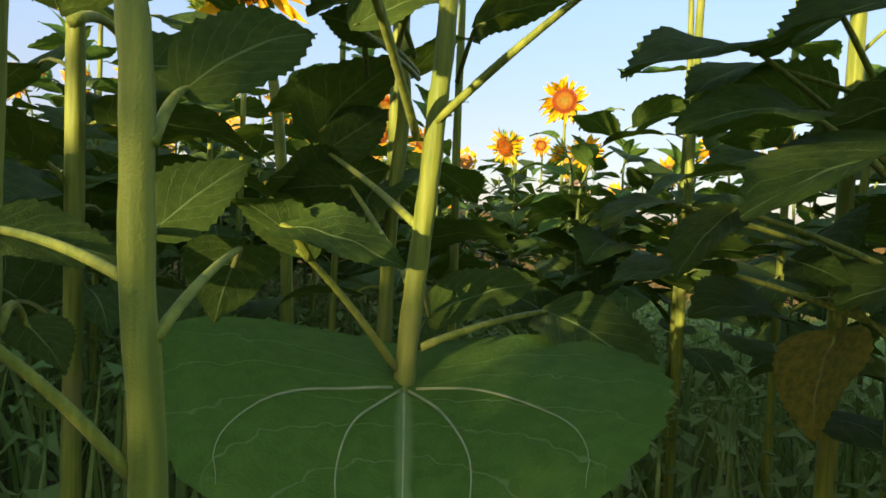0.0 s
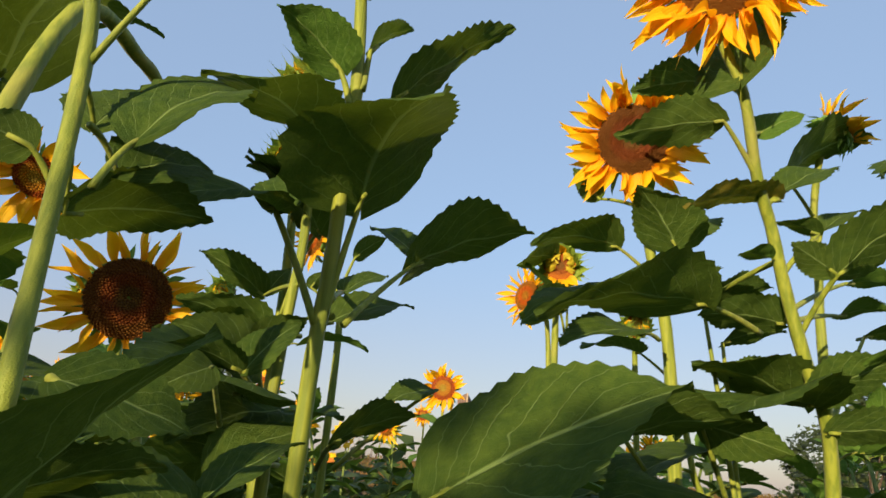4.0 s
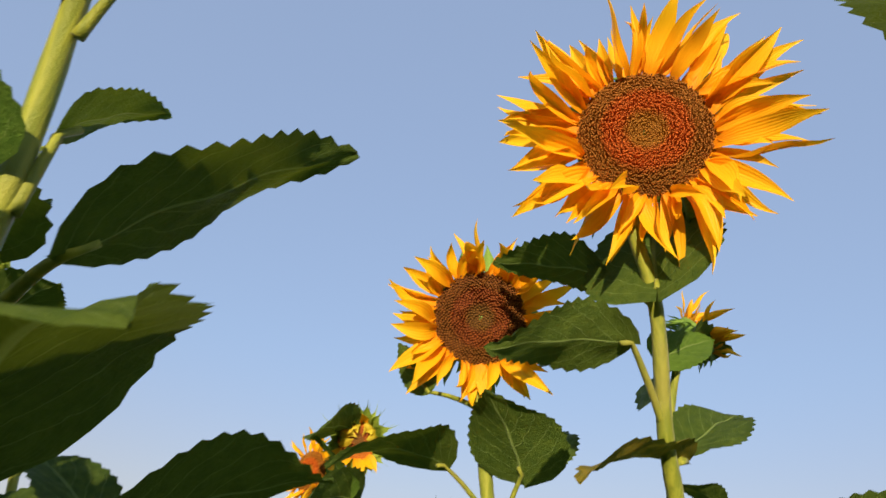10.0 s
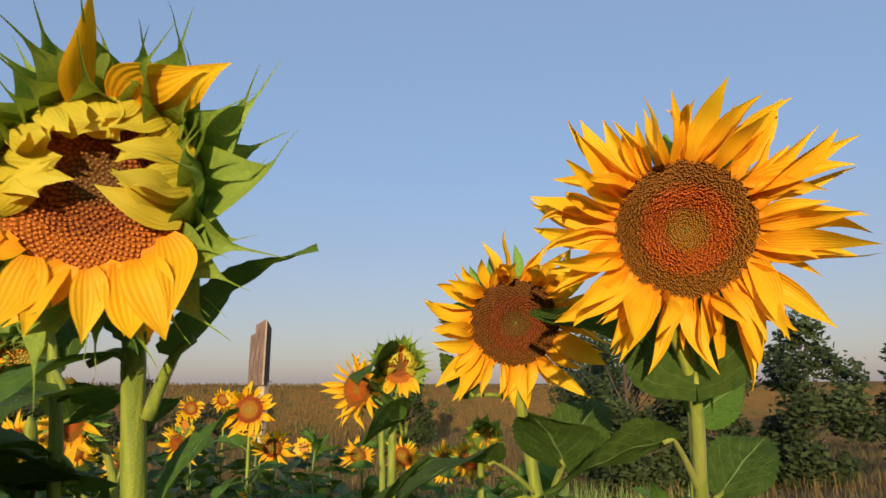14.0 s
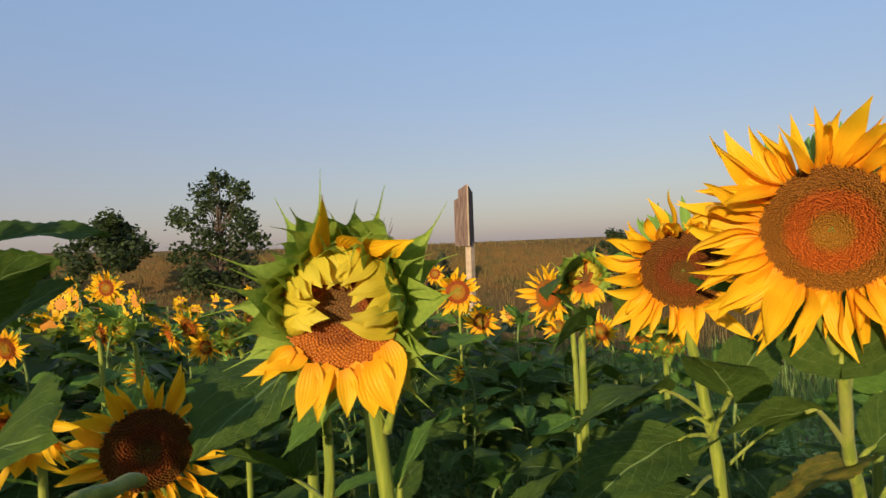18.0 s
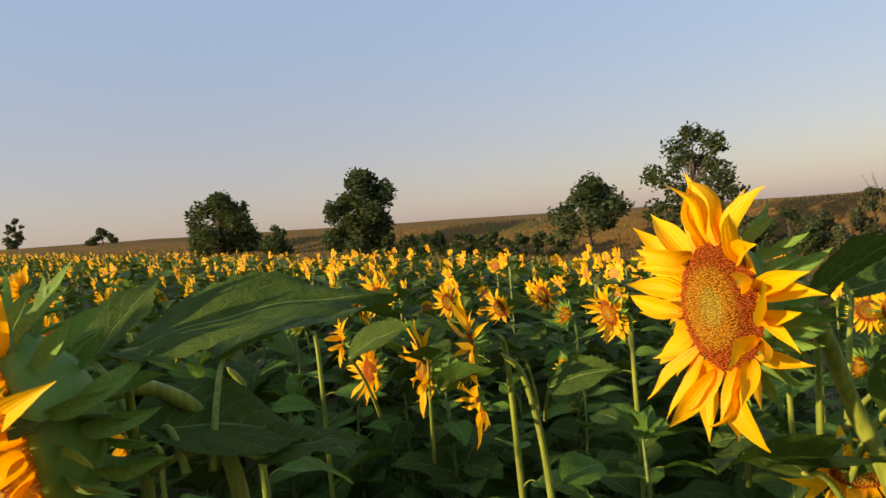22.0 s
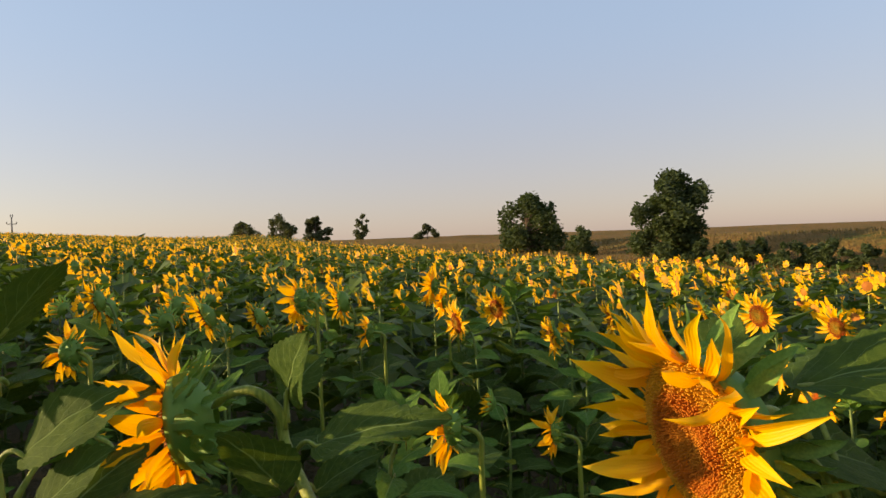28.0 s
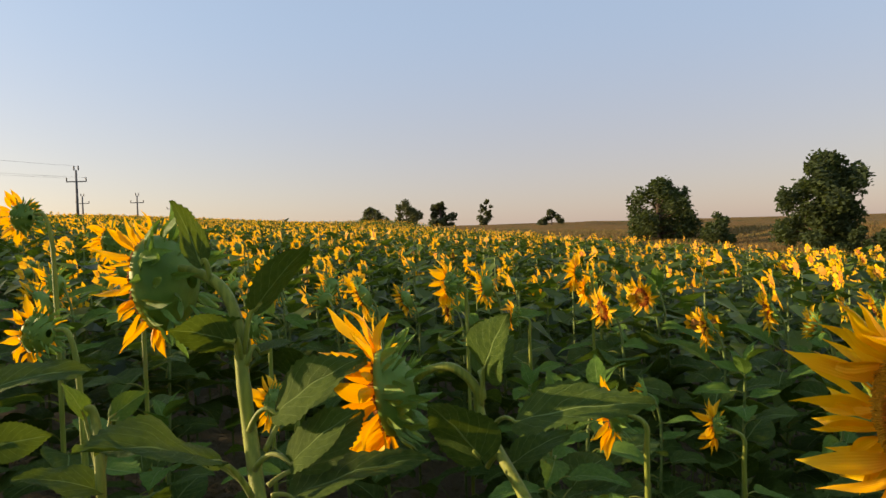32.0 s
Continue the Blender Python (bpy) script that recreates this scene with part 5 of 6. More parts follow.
leaf(second_flower_plant, (0.535, 0.965, 1.308), (0.481, 0.950, 1.313), (0.281, 0.900, 1.229), 0.62, -16, 0.28, 30, sag=0.008)
leaf(second_flower_plant, (0.533, 0.960, 1.326), (0.507, 0.960, 1.341), (0.454, 0.950, 1.331), 0.62, 32, 0.28, 30, sag=0.008)
leaf(second_flower_plant, (0.537, 0.965, 1.244), (0.483, 0.920, 1.241), (0.325, 0.850, 1.191), 0.62, -20, 0.28, 30, sag=0.008)

small_bud_plant = own_plant((0.570, 1.580), "sunflower with a round half-opened bud")
stem(small_bud_plant, [(0.570, 1.580, ground_z(0.570, 1.580) - 0.03), (0.570, 1.580, 0.600), (0.570, 1.575, 1.200), (0.565, 1.555, 1.420), (0.562, 1.530, 1.480)], 0.011)
head(small_bud_plant, (0.556, 1.505, 1.535), (-0.3, -0.95, 0.0), disc=0.04, petals=24, length=0.045, state='half', seed=74, tone=DISC_BUD, florets=300)
leaf(small_bud_plant, (0.585, 1.540, 1.362), (0.549, 1.500, 1.425), (0.443, 1.440, 1.506), 0.60, -26, 0.3, 30, young=True)
leaf(small_bud_plant, (0.581, 1.540, 1.453), (0.536, 1.500, 1.555), (0.424, 1.400, 1.494), 0.70, 34, 0.3, 30)
leaf(small_bud_plant, (0.590, 1.540, 1.368), (0.575, 1.500, 1.423), (0.427, 1.400, 1.375), 0.70, 46, 0.3, 30)

side_flower_plant = own_plant((0.602, 1.700), "sunflower with a small golden flower seen from the side")
stem(side_flower_plant, [(0.602, 1.700, ground_z(0.602, 1.700) - 0.03), (0.602, 1.700, 0.600), (0.602, 1.700, 1.100), (0.587, 1.690, 1.423), (0.537, 1.655, 1.478)], 0.009)
head(side_flower_plant, (0.512, 1.640, 1.483), (-0.85, -0.5, 0.0), disc=0.042, petals=30, length=0.055, state='open', seed=84)

third_flower_plant = own_plant((0.820, 0.960), "sunflower with a golden flower turned away")
stem(third_flower_plant, [(0.820, 0.960, ground_z(0.820, 0.960) - 0.03), (0.820, 0.960, 0.700), (0.826, 0.950, 1.263), (0.829, 0.945, 1.369), (0.830, 0.940, 1.496), (0.836, 0.920, 1.594), (0.845, 0.905, 1.625)], 0.008)
head(third_flower_plant, (0.858, 0.890, 1.654), (0.55, -0.55, 0.6), disc=0.034, petals=28, length=0.05, state='open', seed=94, cup=30)
leaf(third_flower_plant, (0.829, 0.940, 1.496), (0.720, 0.860, 1.515), (0.908, 0.870, 1.638), 0.62, -28, 0.28, 45, sag=0.008)
leaf(third_flower_plant, (0.826, 0.940, 1.409), (0.835, 0.930, 1.467), (0.932, 0.930, 1.520), 0.62, 20, 0.28, 30, sag=0.008)

round_bud_plant = own_plant((-0.085, 1.150), "sunflower with a round closed green bud")
stem(round_bud_plant, [(-0.085, 1.150, ground_z(-0.085, 1.150) - 0.03), (-0.085, 1.150, 0.600), (-0.085, 1.140, 1.200), (-0.090, 1.115, 1.400), (-0.095, 1.100, 1.460)], 0.0105)
head(round_bud_plant, (-0.104, 1.072, 1.523), (-0.35, -0.92, 0.1), disc=0.036, petals=14, length=0.03, state='bud', seed=104, tone=DISC_YOUNG, florets=250)
leaf(round_bud_plant, (-0.080, 1.100, 1.473), (-0.058, 1.050, 1.454), (0.003, 0.950, 1.488), 0.70, -8, 0.3, 30)
leaf(round_bud_plant, (-0.078, 1.100, 1.480), (-0.082, 1.050, 1.488), (-0.115, 1.000, 1.516), 0.80, 14, 0.3, 30)
leaf(round_bud_plant, (-0.076, 1.100, 1.403), (-0.077, 1.000, 1.377), (-0.154, 0.900, 1.431), 0.80, -38, 0.3, 30)
leaf(round_bud_plant, (-0.063, 1.120, 1.351), (-0.033, 1.050, 1.378), (-0.151, 0.900, 1.440), 0.70, -18, 0.3, 30)

profile_flower_plant = own_plant((-0.400, 0.780), "sunflower with a wide golden flower on a bent neck")
stem(profile_flower_plant, [(-0.400, 0.780, ground_z(-0.400, 0.780) - 0.03), (-0.400, 0.780, 0.600), (-0.410, 0.775, 1.200), (-0.450, 0.760, 1.450), (-0.485, 0.740, 1.560), (-0.505, 0.690, 1.640), (-0.520, 0.655, 1.668), (-0.545, 0.625, 1.680)], 0.0095)
head(profile_flower_plant, (-0.578, 0.598, 1.680), (-0.75, -0.66, 0.0), disc=0.054, petals=44, length=0.064, state='open', seed=114, broad=1.25, tone=DISC_YOUNG, label='open flower with a red ring round a golden disc', florets=1600)
leaf(profile_flower_plant, (-0.515, 0.776, 1.502), (-0.510, 0.759, 1.668), (-0.427, 0.794, 1.718), 0.60, -50, 0.3, 20)
leaf(profile_flower_plant, (-0.492, 0.764, 1.477), (-0.446, 0.752, 1.563), (-0.302, 0.723, 1.631), 0.75, -28, 0.35, 30)
leaf(profile_flower_plant, (-0.493, 0.763, 1.438), (-0.526, 0.716, 1.498), (-0.588, 0.571, 1.548), 0.70, 24, 0.3, 30)
leaf(profile_flower_plant, (-0.488, 0.761, 1.392), (-0.399, 0.705, 1.396), (-0.244, 0.546, 1.503), 0.90, 34, 0.2, 30)
leaf(profile_flower_plant, (-0.488, 0.850, 1.513), (-0.473, 0.910, 1.650), (-0.334, 0.976, 1.659), 0.60, 18, 0.3, 30)
leaf(profile_flower_plant, (-0.492, 0.849, 1.500), (-0.435, 0.875, 1.548), (-0.340, 0.863, 1.602), 0.70, 38, 0.3, 30)
leaf(profile_flower_plant, (-0.493, 0.849, 1.487), (-0.500, 0.790, 1.481), (-0.558, 0.651, 1.524), 0.70, -6, 0.3, 30)

twin_flower_plant = own_plant((-0.985, 1.200), "sunflower with two ragged orange flowers")
stem(twin_flower_plant, [(-0.985, 1.200, ground_z(-0.985, 1.200) - 0.03), (-0.985, 1.200, 0.600), (-0.990, 1.190, 1.200), (-1.010, 1.160, 1.450), (-1.040, 1.120, 1.520)], 0.008)
head(twin_flower_plant, (-1.202, 1.099, 1.493), (-0.6, -0.8, 0.05), disc=0.036, petals=18, length=0.06, state='open', seed=124, tone=DISC_YOUNG, florets=300)
leaf(twin_flower_plant, (-1.185, 1.078, 1.307), (-1.151, 1.034, 1.524), (-1.158, 0.975, 1.547), 1.15, 16, 0.3, 30)
leaf(twin_flower_plant, (-1.185, 1.075, 1.439), (-1.132, 1.044, 1.465), (-1.011, 1.045, 1.509), 0.60, -34, 0.3, 30, young=True)

ragged_flower_plant = own_plant((-1.100, 1.320), "sunflower with a drooping ragged flower")
stem(ragged_flower_plant, [(-1.100, 1.320, ground_z(-1.100, 1.320) - 0.03), (-1.100, 1.320, 0.600), (-1.110, 1.310, 1.200), (-1.100, 1.270, 1.480), (-1.090, 1.210, 1.540)], 0.008)
head(ragged_flower_plant, (-1.098, 1.114, 1.535), (-0.8, -0.6, 0.0), disc=0.03, petals=16, length=0.07, state='open', seed=134, tone=DISC_YOUNG, florets=300)
head(ragged_flower_plant, (-1.097, 1.117, 1.420), (-0.7, -0.6, -0.4), disc=0.022, petals=12, length=0.06, state='open', seed=135, tone=DISC_YOUNG, florets=200)
leaf(ragged_flower_plant, (-1.031, 1.260, 1.372), (-1.028, 1.204, 1.490), (-1.053, 1.192, 1.492), 1.15, 12, 0.3, 30)
leaf(ragged_flower_plant, (-1.022, 1.265, 1.347), (-0.986, 1.225, 1.429), (-0.846, 1.235, 1.469), 0.60, 38, 0.3, 30)

broad_leaf_plant = own_plant((-1.044, 0.372), "tall sunflower carrying one wide green leaf")
stem(broad_leaf_plant, [(-1.044, 0.372, ground_z(-1.044, 0.372) - 0.03), (-1.044, 0.372, 0.600), (-1.044, 0.372, 1.200), (-1.044, 0.372, 1.474), (-1.044, 0.372, 1.584)], 0.009)
leaf(broad_leaf_plant, (-1.035, 0.360, 1.575), (-0.975, 0.318, 1.692), (-0.817, 0.463, 1.714), 0.42, 22, 0.25, 25, sag=0.01, thick=0.0036)
leaf(broad_leaf_plant, (-1.043, 0.372, 1.580), (-1.115, 0.376, 1.669), (-1.133, 0.472, 1.737), 0.60, 2, 0.35, 20)
leaf(broad_leaf_plant, (-1.044, 0.372, 1.575), (-1.002, 0.316, 1.640), (-0.961, 0.224, 1.657), 0.80, -16, 0.3, 30)
leaf(broad_leaf_plant, (-1.039, 0.374, 1.569), (-0.956, 0.426, 1.572), (-0.923, 0.539, 1.553), 0.60, 10, 0.3, 30)

close_flower_plant = own_plant((-1.000, 0.440), "close sunflower with a heavy nodding golden flower")
stem(close_flower_plant, [(-1.000, 0.440, ground_z(-1.000, 0.440) - 0.03), (-1.000, 0.440, 0.600), (-1.000, 0.440, 1.200), (-1.005, 0.445, 1.500), (-1.020, 0.425, 1.600), (-1.035, 0.380, 1.645), (-1.042, 0.335, 1.648)], 0.0095)
head(close_flower_plant, (-1.048, 0.271, 1.639), (-0.32, -0.92, -0.16), disc=0.08, petals=66, length=0.082, state='open', seed=144, broad=0.88, leafy=1.2, tone=DISC_GOLD, label='heavy nodding flower with curling green bracts', florets=2600, droop=-8, hang=(0.5, 0.74, 0.45))
leaf(close_flower_plant, (-0.971, 0.386, 1.575), (-1.061, 0.486, 1.649), (-0.977, 0.700, 1.662), 0.60, 0, 0.3, 30)
leaf(close_flower_plant, (-0.967, 0.357, 1.583), (-1.016, 0.373, 1.611), (-0.976, 0.523, 1.552), 0.80, 22, 0.3, 30)

side_small_plant = own_plant((-1.550, 0.980), "sunflower with a small bright flower")
stem(side_small_plant, [(-1.550, 0.980, ground_z(-1.550, 0.980) - 0.03), (-1.550, 0.980, 0.600), (-1.550, 0.980, 1.200), (-1.560, 0.960, 1.450), (-1.575, 0.930, 1.520)], 0.01)
head(side_small_plant, (-1.356, 1.124, 1.476), (-0.45, -0.88, 0.1), disc=0.03, petals=26, length=0.048, state='open', seed=154, florets=300)
head(side_small_plant, (-1.453, 1.159, 1.532), (-0.8, -0.6, 0.0), disc=0.02, petals=18, length=0.045, state='open', seed=155, florets=160)
leaf(side_small_plant, (-1.317, 1.092, 1.387), (-1.281, 0.966, 1.538), (-1.149, 0.984, 1.594), 0.70, 30, 0.3, 30)

bent_neck_plant = own_plant((-1.300, 0.020), "sunflower with a hooked neck, its flower seen from behind")
stem(bent_neck_plant, [(-1.300, 0.020, ground_z(-1.300, 0.020) - 0.03), (-1.300, 0.020, 0.600), (-1.305, 0.020, 1.200), (-1.315, 0.020, 1.450), (-1.491, 0.022, 1.576), (-1.506, 0.018, 1.626), (-1.523, -0.009, 1.656), (-1.548, -0.035, 1.652), (-1.572, -0.052, 1.632)], 0.0085)
head(bent_neck_plant, (-1.608, -0.084, 1.613), (-0.48, -0.86, -0.15), disc=0.063, petals=40, length=0.082, state='open', seed=164, broad=1.0, label='flower head seen from its green back', florets=500, cup=10)
leaf(bent_neck_plant, (-1.502, 0.024, 1.603), (-1.498, 0.029, 1.656), (-1.425, 0.031, 1.740), 0.75, 100, 0.25, 20)
leaf(bent_neck_plant, (-1.500, 0.027, 1.611), (-1.540, 0.039, 1.640), (-1.554, 0.107, 1.689), 0.70, 34, 0.25, 20)
leaf(bent_neck_plant, (-1.489, 0.025, 1.561), (-1.423, 0.034, 1.596), (-1.287, 0.147, 1.635), 0.50, 26, 0.3, 20)
leaf(bent_neck_plant, (-1.492, 0.020, 1.532), (-1.451, -0.008, 1.550), (-1.440, -0.082, 1.630), 0.80, 44, 0.3, 30)
leaf(bent_neck_plant, (-1.491, 0.023, 1.517), (-1.472, 0.051, 1.522), (-1.465, 0.150, 1.555), 0.50, 20, 0.3, 30)

back_view_plant = own_plant((-1.240, -0.270), "tall sunflower bowing its green-backed flower")
stem(back_view_plant, [(-1.240, -0.270, ground_z(-1.240, -0.270) - 0.03), (-1.240, -0.270, 0.600), (-1.245, -0.275, 1.200), (-1.461, -0.291, 1.559), (-1.488, -0.299, 1.678), (-1.501, -0.301, 1.743), (-1.520, -0.317, 1.790), (-1.547, -0.350, 1.812), (-1.570, -0.375, 1.813)], 0.009)
head(back_view_plant, (-1.592, -0.388, 1.796), (-0.5, -0.86, -0.12), disc=0.060, petals=44, length=0.041, state='open', seed=174, broad=0.95, label='bowing flower head seen from its green back', florets=500)
leaf(back_view_plant, (-1.526, -0.329, 1.798), (-1.521, -0.340, 1.819), (-1.503, -0.370, 1.897), 0.60, -70, 0.25, 15)
leaf(back_view_plant, (-1.488, -0.297, 1.711), (-1.482, -0.283, 1.763), (-1.431, -0.220, 1.843), 0.50, -20, 0.25, 15)
leaf(back_view_plant, (-1.489, -0.300, 1.704), (-1.472, -0.310, 1.728), (-1.439, -0.380, 1.752), 0.60, 60, 0.3, 30)
leaf(back_view_plant, (-1.475, -0.296, 1.621), (-1.451, -0.267, 1.642), (-1.387, -0.178, 1.709), 0.55, 48, 0.3, 30)
leaf(back_view_plant, (-1.462, -0.293, 1.578), (-1.423, -0.257, 1.590), (-1.369, -0.188, 1.655), 0.55, 48, 0.3, 30)
leaf(back_view_plant, (-1.442, -0.299, 1.554), (-1.421, -0.346, 1.607), (-1.332, -0.461, 1.662), 0.70, -16, 0.3, 30)
leaf(back_view_plant, (-1.487, -0.295, 1.697), (-1.501, -0.277, 1.707), (-1.501, -0.230, 1.715), 1.15, 2, 0.3, 30)

leaf(back_view_plant, (-1.481, -0.289, 1.539), (-1.489, -0.332, 1.583), (-1.485, -0.460, 1.619), 0.60, -4, 0.28, 28, sag=0.008)
leaf(back_view_plant, (-1.496, -0.276, 1.587), (-1.523, -0.246, 1.622), (-1.578, -0.119, 1.668), 0.60, 4, 0.28, 28, sag=0.008)
leaf(back_view_plant, (-1.483, -0.276, 1.549), (-1.492, -0.236, 1.560), (-1.538, -0.137, 1.607), 0.60, 28, 0.28, 28, sag=0.008)
leaf(back_view_plant, (-1.479, -0.273, 1.537), (-1.473, -0.248, 1.532), (-1.474, -0.068, 1.548), 0.60, 4, 0.28, 28, sag=0.008)
leaf(back_view_plant, (-1.523, -0.288, 1.695), (-1.517, -0.288, 1.724), (-1.473, -0.363, 1.743), 0.60, 44, 0.28, 28, young=True, sag=0.008)

left_row_plant = own_plant((-1.610, -0.460), "leafy sunflower with a young green top beside the path")
stem(left_row_plant, [(-1.610, -0.460, ground_z(-1.610, -0.460) - 0.03), (-1.612, -0.462, 0.700), (-1.618, -0.466, 1.200), (-1.624, -0.468, 1.524), (-1.648, -0.474, 1.620), (-1.652, -0.486, 1.636)], 0.008)
leaf(left_row_plant, (-1.436, -0.550, 1.648), (-1.449, -0.546, 1.706), (-1.485, -0.453, 1.708), 0.60, 16, 0.28, 28, sag=0.008)
leaf(left_row_plant, (-1.434, -0.549, 1.638), (-1.439, -0.541, 1.652), (-1.448, -0.493, 1.653), 0.80, 68, 0.28, 28, sag=0.008)
leaf(left_row_plant, (-1.628, -0.468, 1.536), (-1.651, -0.456, 1.617), (-1.660, -0.407, 1.647), 0.60, 48, 0.28, 28, young=True, sag=0.008)
leaf(left_row_plant, (-1.628, -0.468, 1.536), (-1.640, -0.474, 1.578), (-1.651, -0.406, 1.606), 0.60, 20, 0.28, 28, sag=0.008)
leaf(left_row_plant, (-1.628, -0.468, 1.536), (-1.649, -0.486, 1.622), (-1.655, -0.512, 1.669), 0.60, -20, 0.28, 28, young=True, sag=0.008)
leaf(left_row_plant, (-1.624, -0.468, 1.523), (-1.626, -0.468, 1.529), (-1.622, -0.565, 1.563), 0.60, -16, 0.28, 28, sag=0.008)
dress(left_row_plant, -1.615, -0.463, 1.4, 516)

row_plant = own_plant((-2.871, -0.686), "sunflower looking away to the low sun")
stem(row_plant, [(-2.871, -0.686, ground_z(-2.871, -0.686) - 0.03), (-2.871, -0.686, 0.700), (-2.871, -0.686, 1.705), (-2.881, -0.701, 1.935), (-2.916, -0.741, 1.965)], 0.008)
head(row_plant, (-2.941, -0.776, 1.955), (-0.56, -0.82, 0.05), disc=0.04, petals=26, length=0.048, state='open', seed=600, broad=1.3, tone=DISC_YOUNG, florets=200)
dress(row_plant, -2.871, -0.686, 1.805, 600)

row_plant = own_plant((-3.002, -0.463), "sunflower looking away to the low sun")
stem(row_plant, [(-3.002, -0.463, ground_z(-3.002, -0.463) - 0.03), (-3.002, -0.463, 0.700), (-3.002, -0.463, 1.627), (-3.012, -0.478, 1.857), (-3.047, -0.518, 1.887)], 0.008)
head(row_plant, (-3.072, -0.553, 1.877), (-0.56, -0.82, 0.05), disc=0.042, petals=26, length=0.05, state='open', seed=610, broad=1.3, tone=DISC_YOUNG, florets=200)
dress(row_plant, -3.002, -0.463, 1.727, 610)

row_plant = own_plant((-2.278, -0.562), "sunflower looking away to the low sun")
stem(row_plant, [(-2.278, -0.562, ground_z(-2.278, -0.562) - 0.03), (-2.278, -0.562, 0.700), (-2.278, -0.562, 1.418), (-2.288, -0.577, 1.648), (-2.323, -0.617, 1.678)], 0.008)
head(row_plant, (-2.348, -0.652, 1.668), (-0.56, -0.82, 0.05), disc=0.042, petals=26, length=0.045, state='open', seed=620, broad=1.3, tone=DISC_YOUNG, florets=200)
dress(row_plant, -2.278, -0.562, 1.518, 620)

row_plant = own_plant((-1.830, 0.584), "nodding sunflower in profile")
stem(row_plant, [(-1.830, 0.584, ground_z(-1.830, 0.584) - 0.03), (-1.830, 0.584, 0.500), (-1.830, 0.584, 1.000), (-1.830, 0.584, 1.330), (-1.830, 0.584, 1.410), (-1.864, 0.557, 1.433)], 0.008)
head(row_plant, (-1.885, 0.540, 1.430), (-0.75, -0.6, -0.1), disc=0.04, petals=26, length=0.058, state='open', seed=200, broad=1.3, tone=DISC_YOUNG, florets=200)
dress(row_plant, -1.830, 0.584, 1.31, 200)

row_plant = own_plant((-1.984, 1.041), "small sunflower in profile")
stem(row_plant, [(-1.984, 1.041, ground_z(-1.984, 1.041) - 0.03), (-1.984, 1.041, 0.500), (-1.984, 1.041, 1.000), (-1.984, 1.041, 1.191), (-1.984, 1.041, 1.271), (-2.024, 1.012, 1.293)], 0.008)
head(row_plant, (-2.041, 1.000, 1.291), (-0.8, -0.58, -0.1), disc=0.03, petals=26, length=0.05, state='open', seed=210, broad=1.3, tone=DISC_YOUNG, florets=200)
dress(row_plant, -1.984, 1.041, 1.17, 210)

row_plant = own_plant((-3.024, 0.708), "tall sunflower in profile with a dark calyx")
stem(row_plant, [(-3.024, 0.708, ground_z(-3.024, 0.708) - 0.03), (-3.024, 0.708, 0.500), (-3.024, 0.708, 1.000), (-3.024, 0.708, 1.560), (-3.024, 0.708, 1.640), (-3.050, 0.684, 1.662)], 0.008)
head(row_plant, (-3.075, 0.660, 1.660), (-0.72, -0.68, -0.05), disc=0.05, petals=26, length=0.07, state='open', seed=220, broad=1.3, tone=DISC_YOUNG, florets=200)
dress(row_plant, -3.024, 0.708, 1.54, 220)

row_plant = own_plant((-3.204, 1.442), "tall sunflower with bright petals")
stem(row_plant, [(-3.204, 1.442, ground_z(-3.204, 1.442) - 0.03), (-3.204, 1.442, 0.500), (-3.204, 1.442, 1.000), (-3.204, 1.442, 1.560), (-3.204, 1.442, 1.640), (-3.243, 1.413, 1.660)], 0.008)
head(row_plant, (-3.260, 1.400, 1.660), (-0.8, -0.6, 0), disc=0.03, petals=26, length=0.08, state='open', seed=230, broad=1.3, tone=DISC_YOUNG, florets=200)
dress(row_plant, -3.204, 1.442, 1.54, 230)

row_plant = own_plant((-3.331, 1.579), "sunflower looking down the field")
stem(row_plant, [(-3.331, 1.579, ground_z(-3.331, 1.579) - 0.03), (-3.331, 1.579, 0.500), (-3.331, 1.579, 1.000), (-3.331, 1.579, 1.465), (-3.331, 1.579, 1.545), (-3.365, 1.545, 1.567)], 0.008)
head(row_plant, (-3.380, 1.530, 1.565), (-0.7, -0.7, -0.1), disc=0.03, petals=26, length=0.07, state='open', seed=240, broad=1.3, tone=DISC_YOUNG, florets=200)
dress(row_plant, -3.331, 1.579, 1.44, 240)

row_plant = own_plant((-3.096, 1.035), "sunflower with a pale half-open head")
stem(row_plant, [(-3.096, 1.035, ground_z(-3.096, 1.035) - 0.03), (-3.096, 1.035, 0.500), (-3.096, 1.035, 1.000), (-3.096, 1.035, 1.400), (-3.096, 1.035, 1.480), (-3.125, 0.998, 1.498)], 0.008)
head(row_plant, (-3.140, 0.980, 1.500), (-0.6, -0.75, 0.1), disc=0.035, petals=26, length=0.05, state='open', seed=250, broad=1.3, tone=DISC_YOUNG, florets=200)
dress(row_plant, -3.096, 1.035, 1.38, 250)

row_plant = own_plant((-3.413, 4.160), "open sunflower facing the path")
stem(row_plant, [(-3.413, 4.160, ground_z(-3.413, 4.160) - 0.03), (-3.413, 4.160, 0.500), (-3.413, 4.160, 1.000), (-3.413, 4.160, 1.294), (-3.413, 4.160, 1.374), (-3.417, 4.124, 1.396)], 0.008)
head(row_plant, (-3.420, 4.090, 1.394), (-0.1, -0.98, -0.05), disc=0.05, petals=26, length=0.06, state='open', seed=260, broad=1.3, tone=DISC_YOUNG, florets=200)
dress(row_plant, -3.413, 4.160, 1.27, 260)

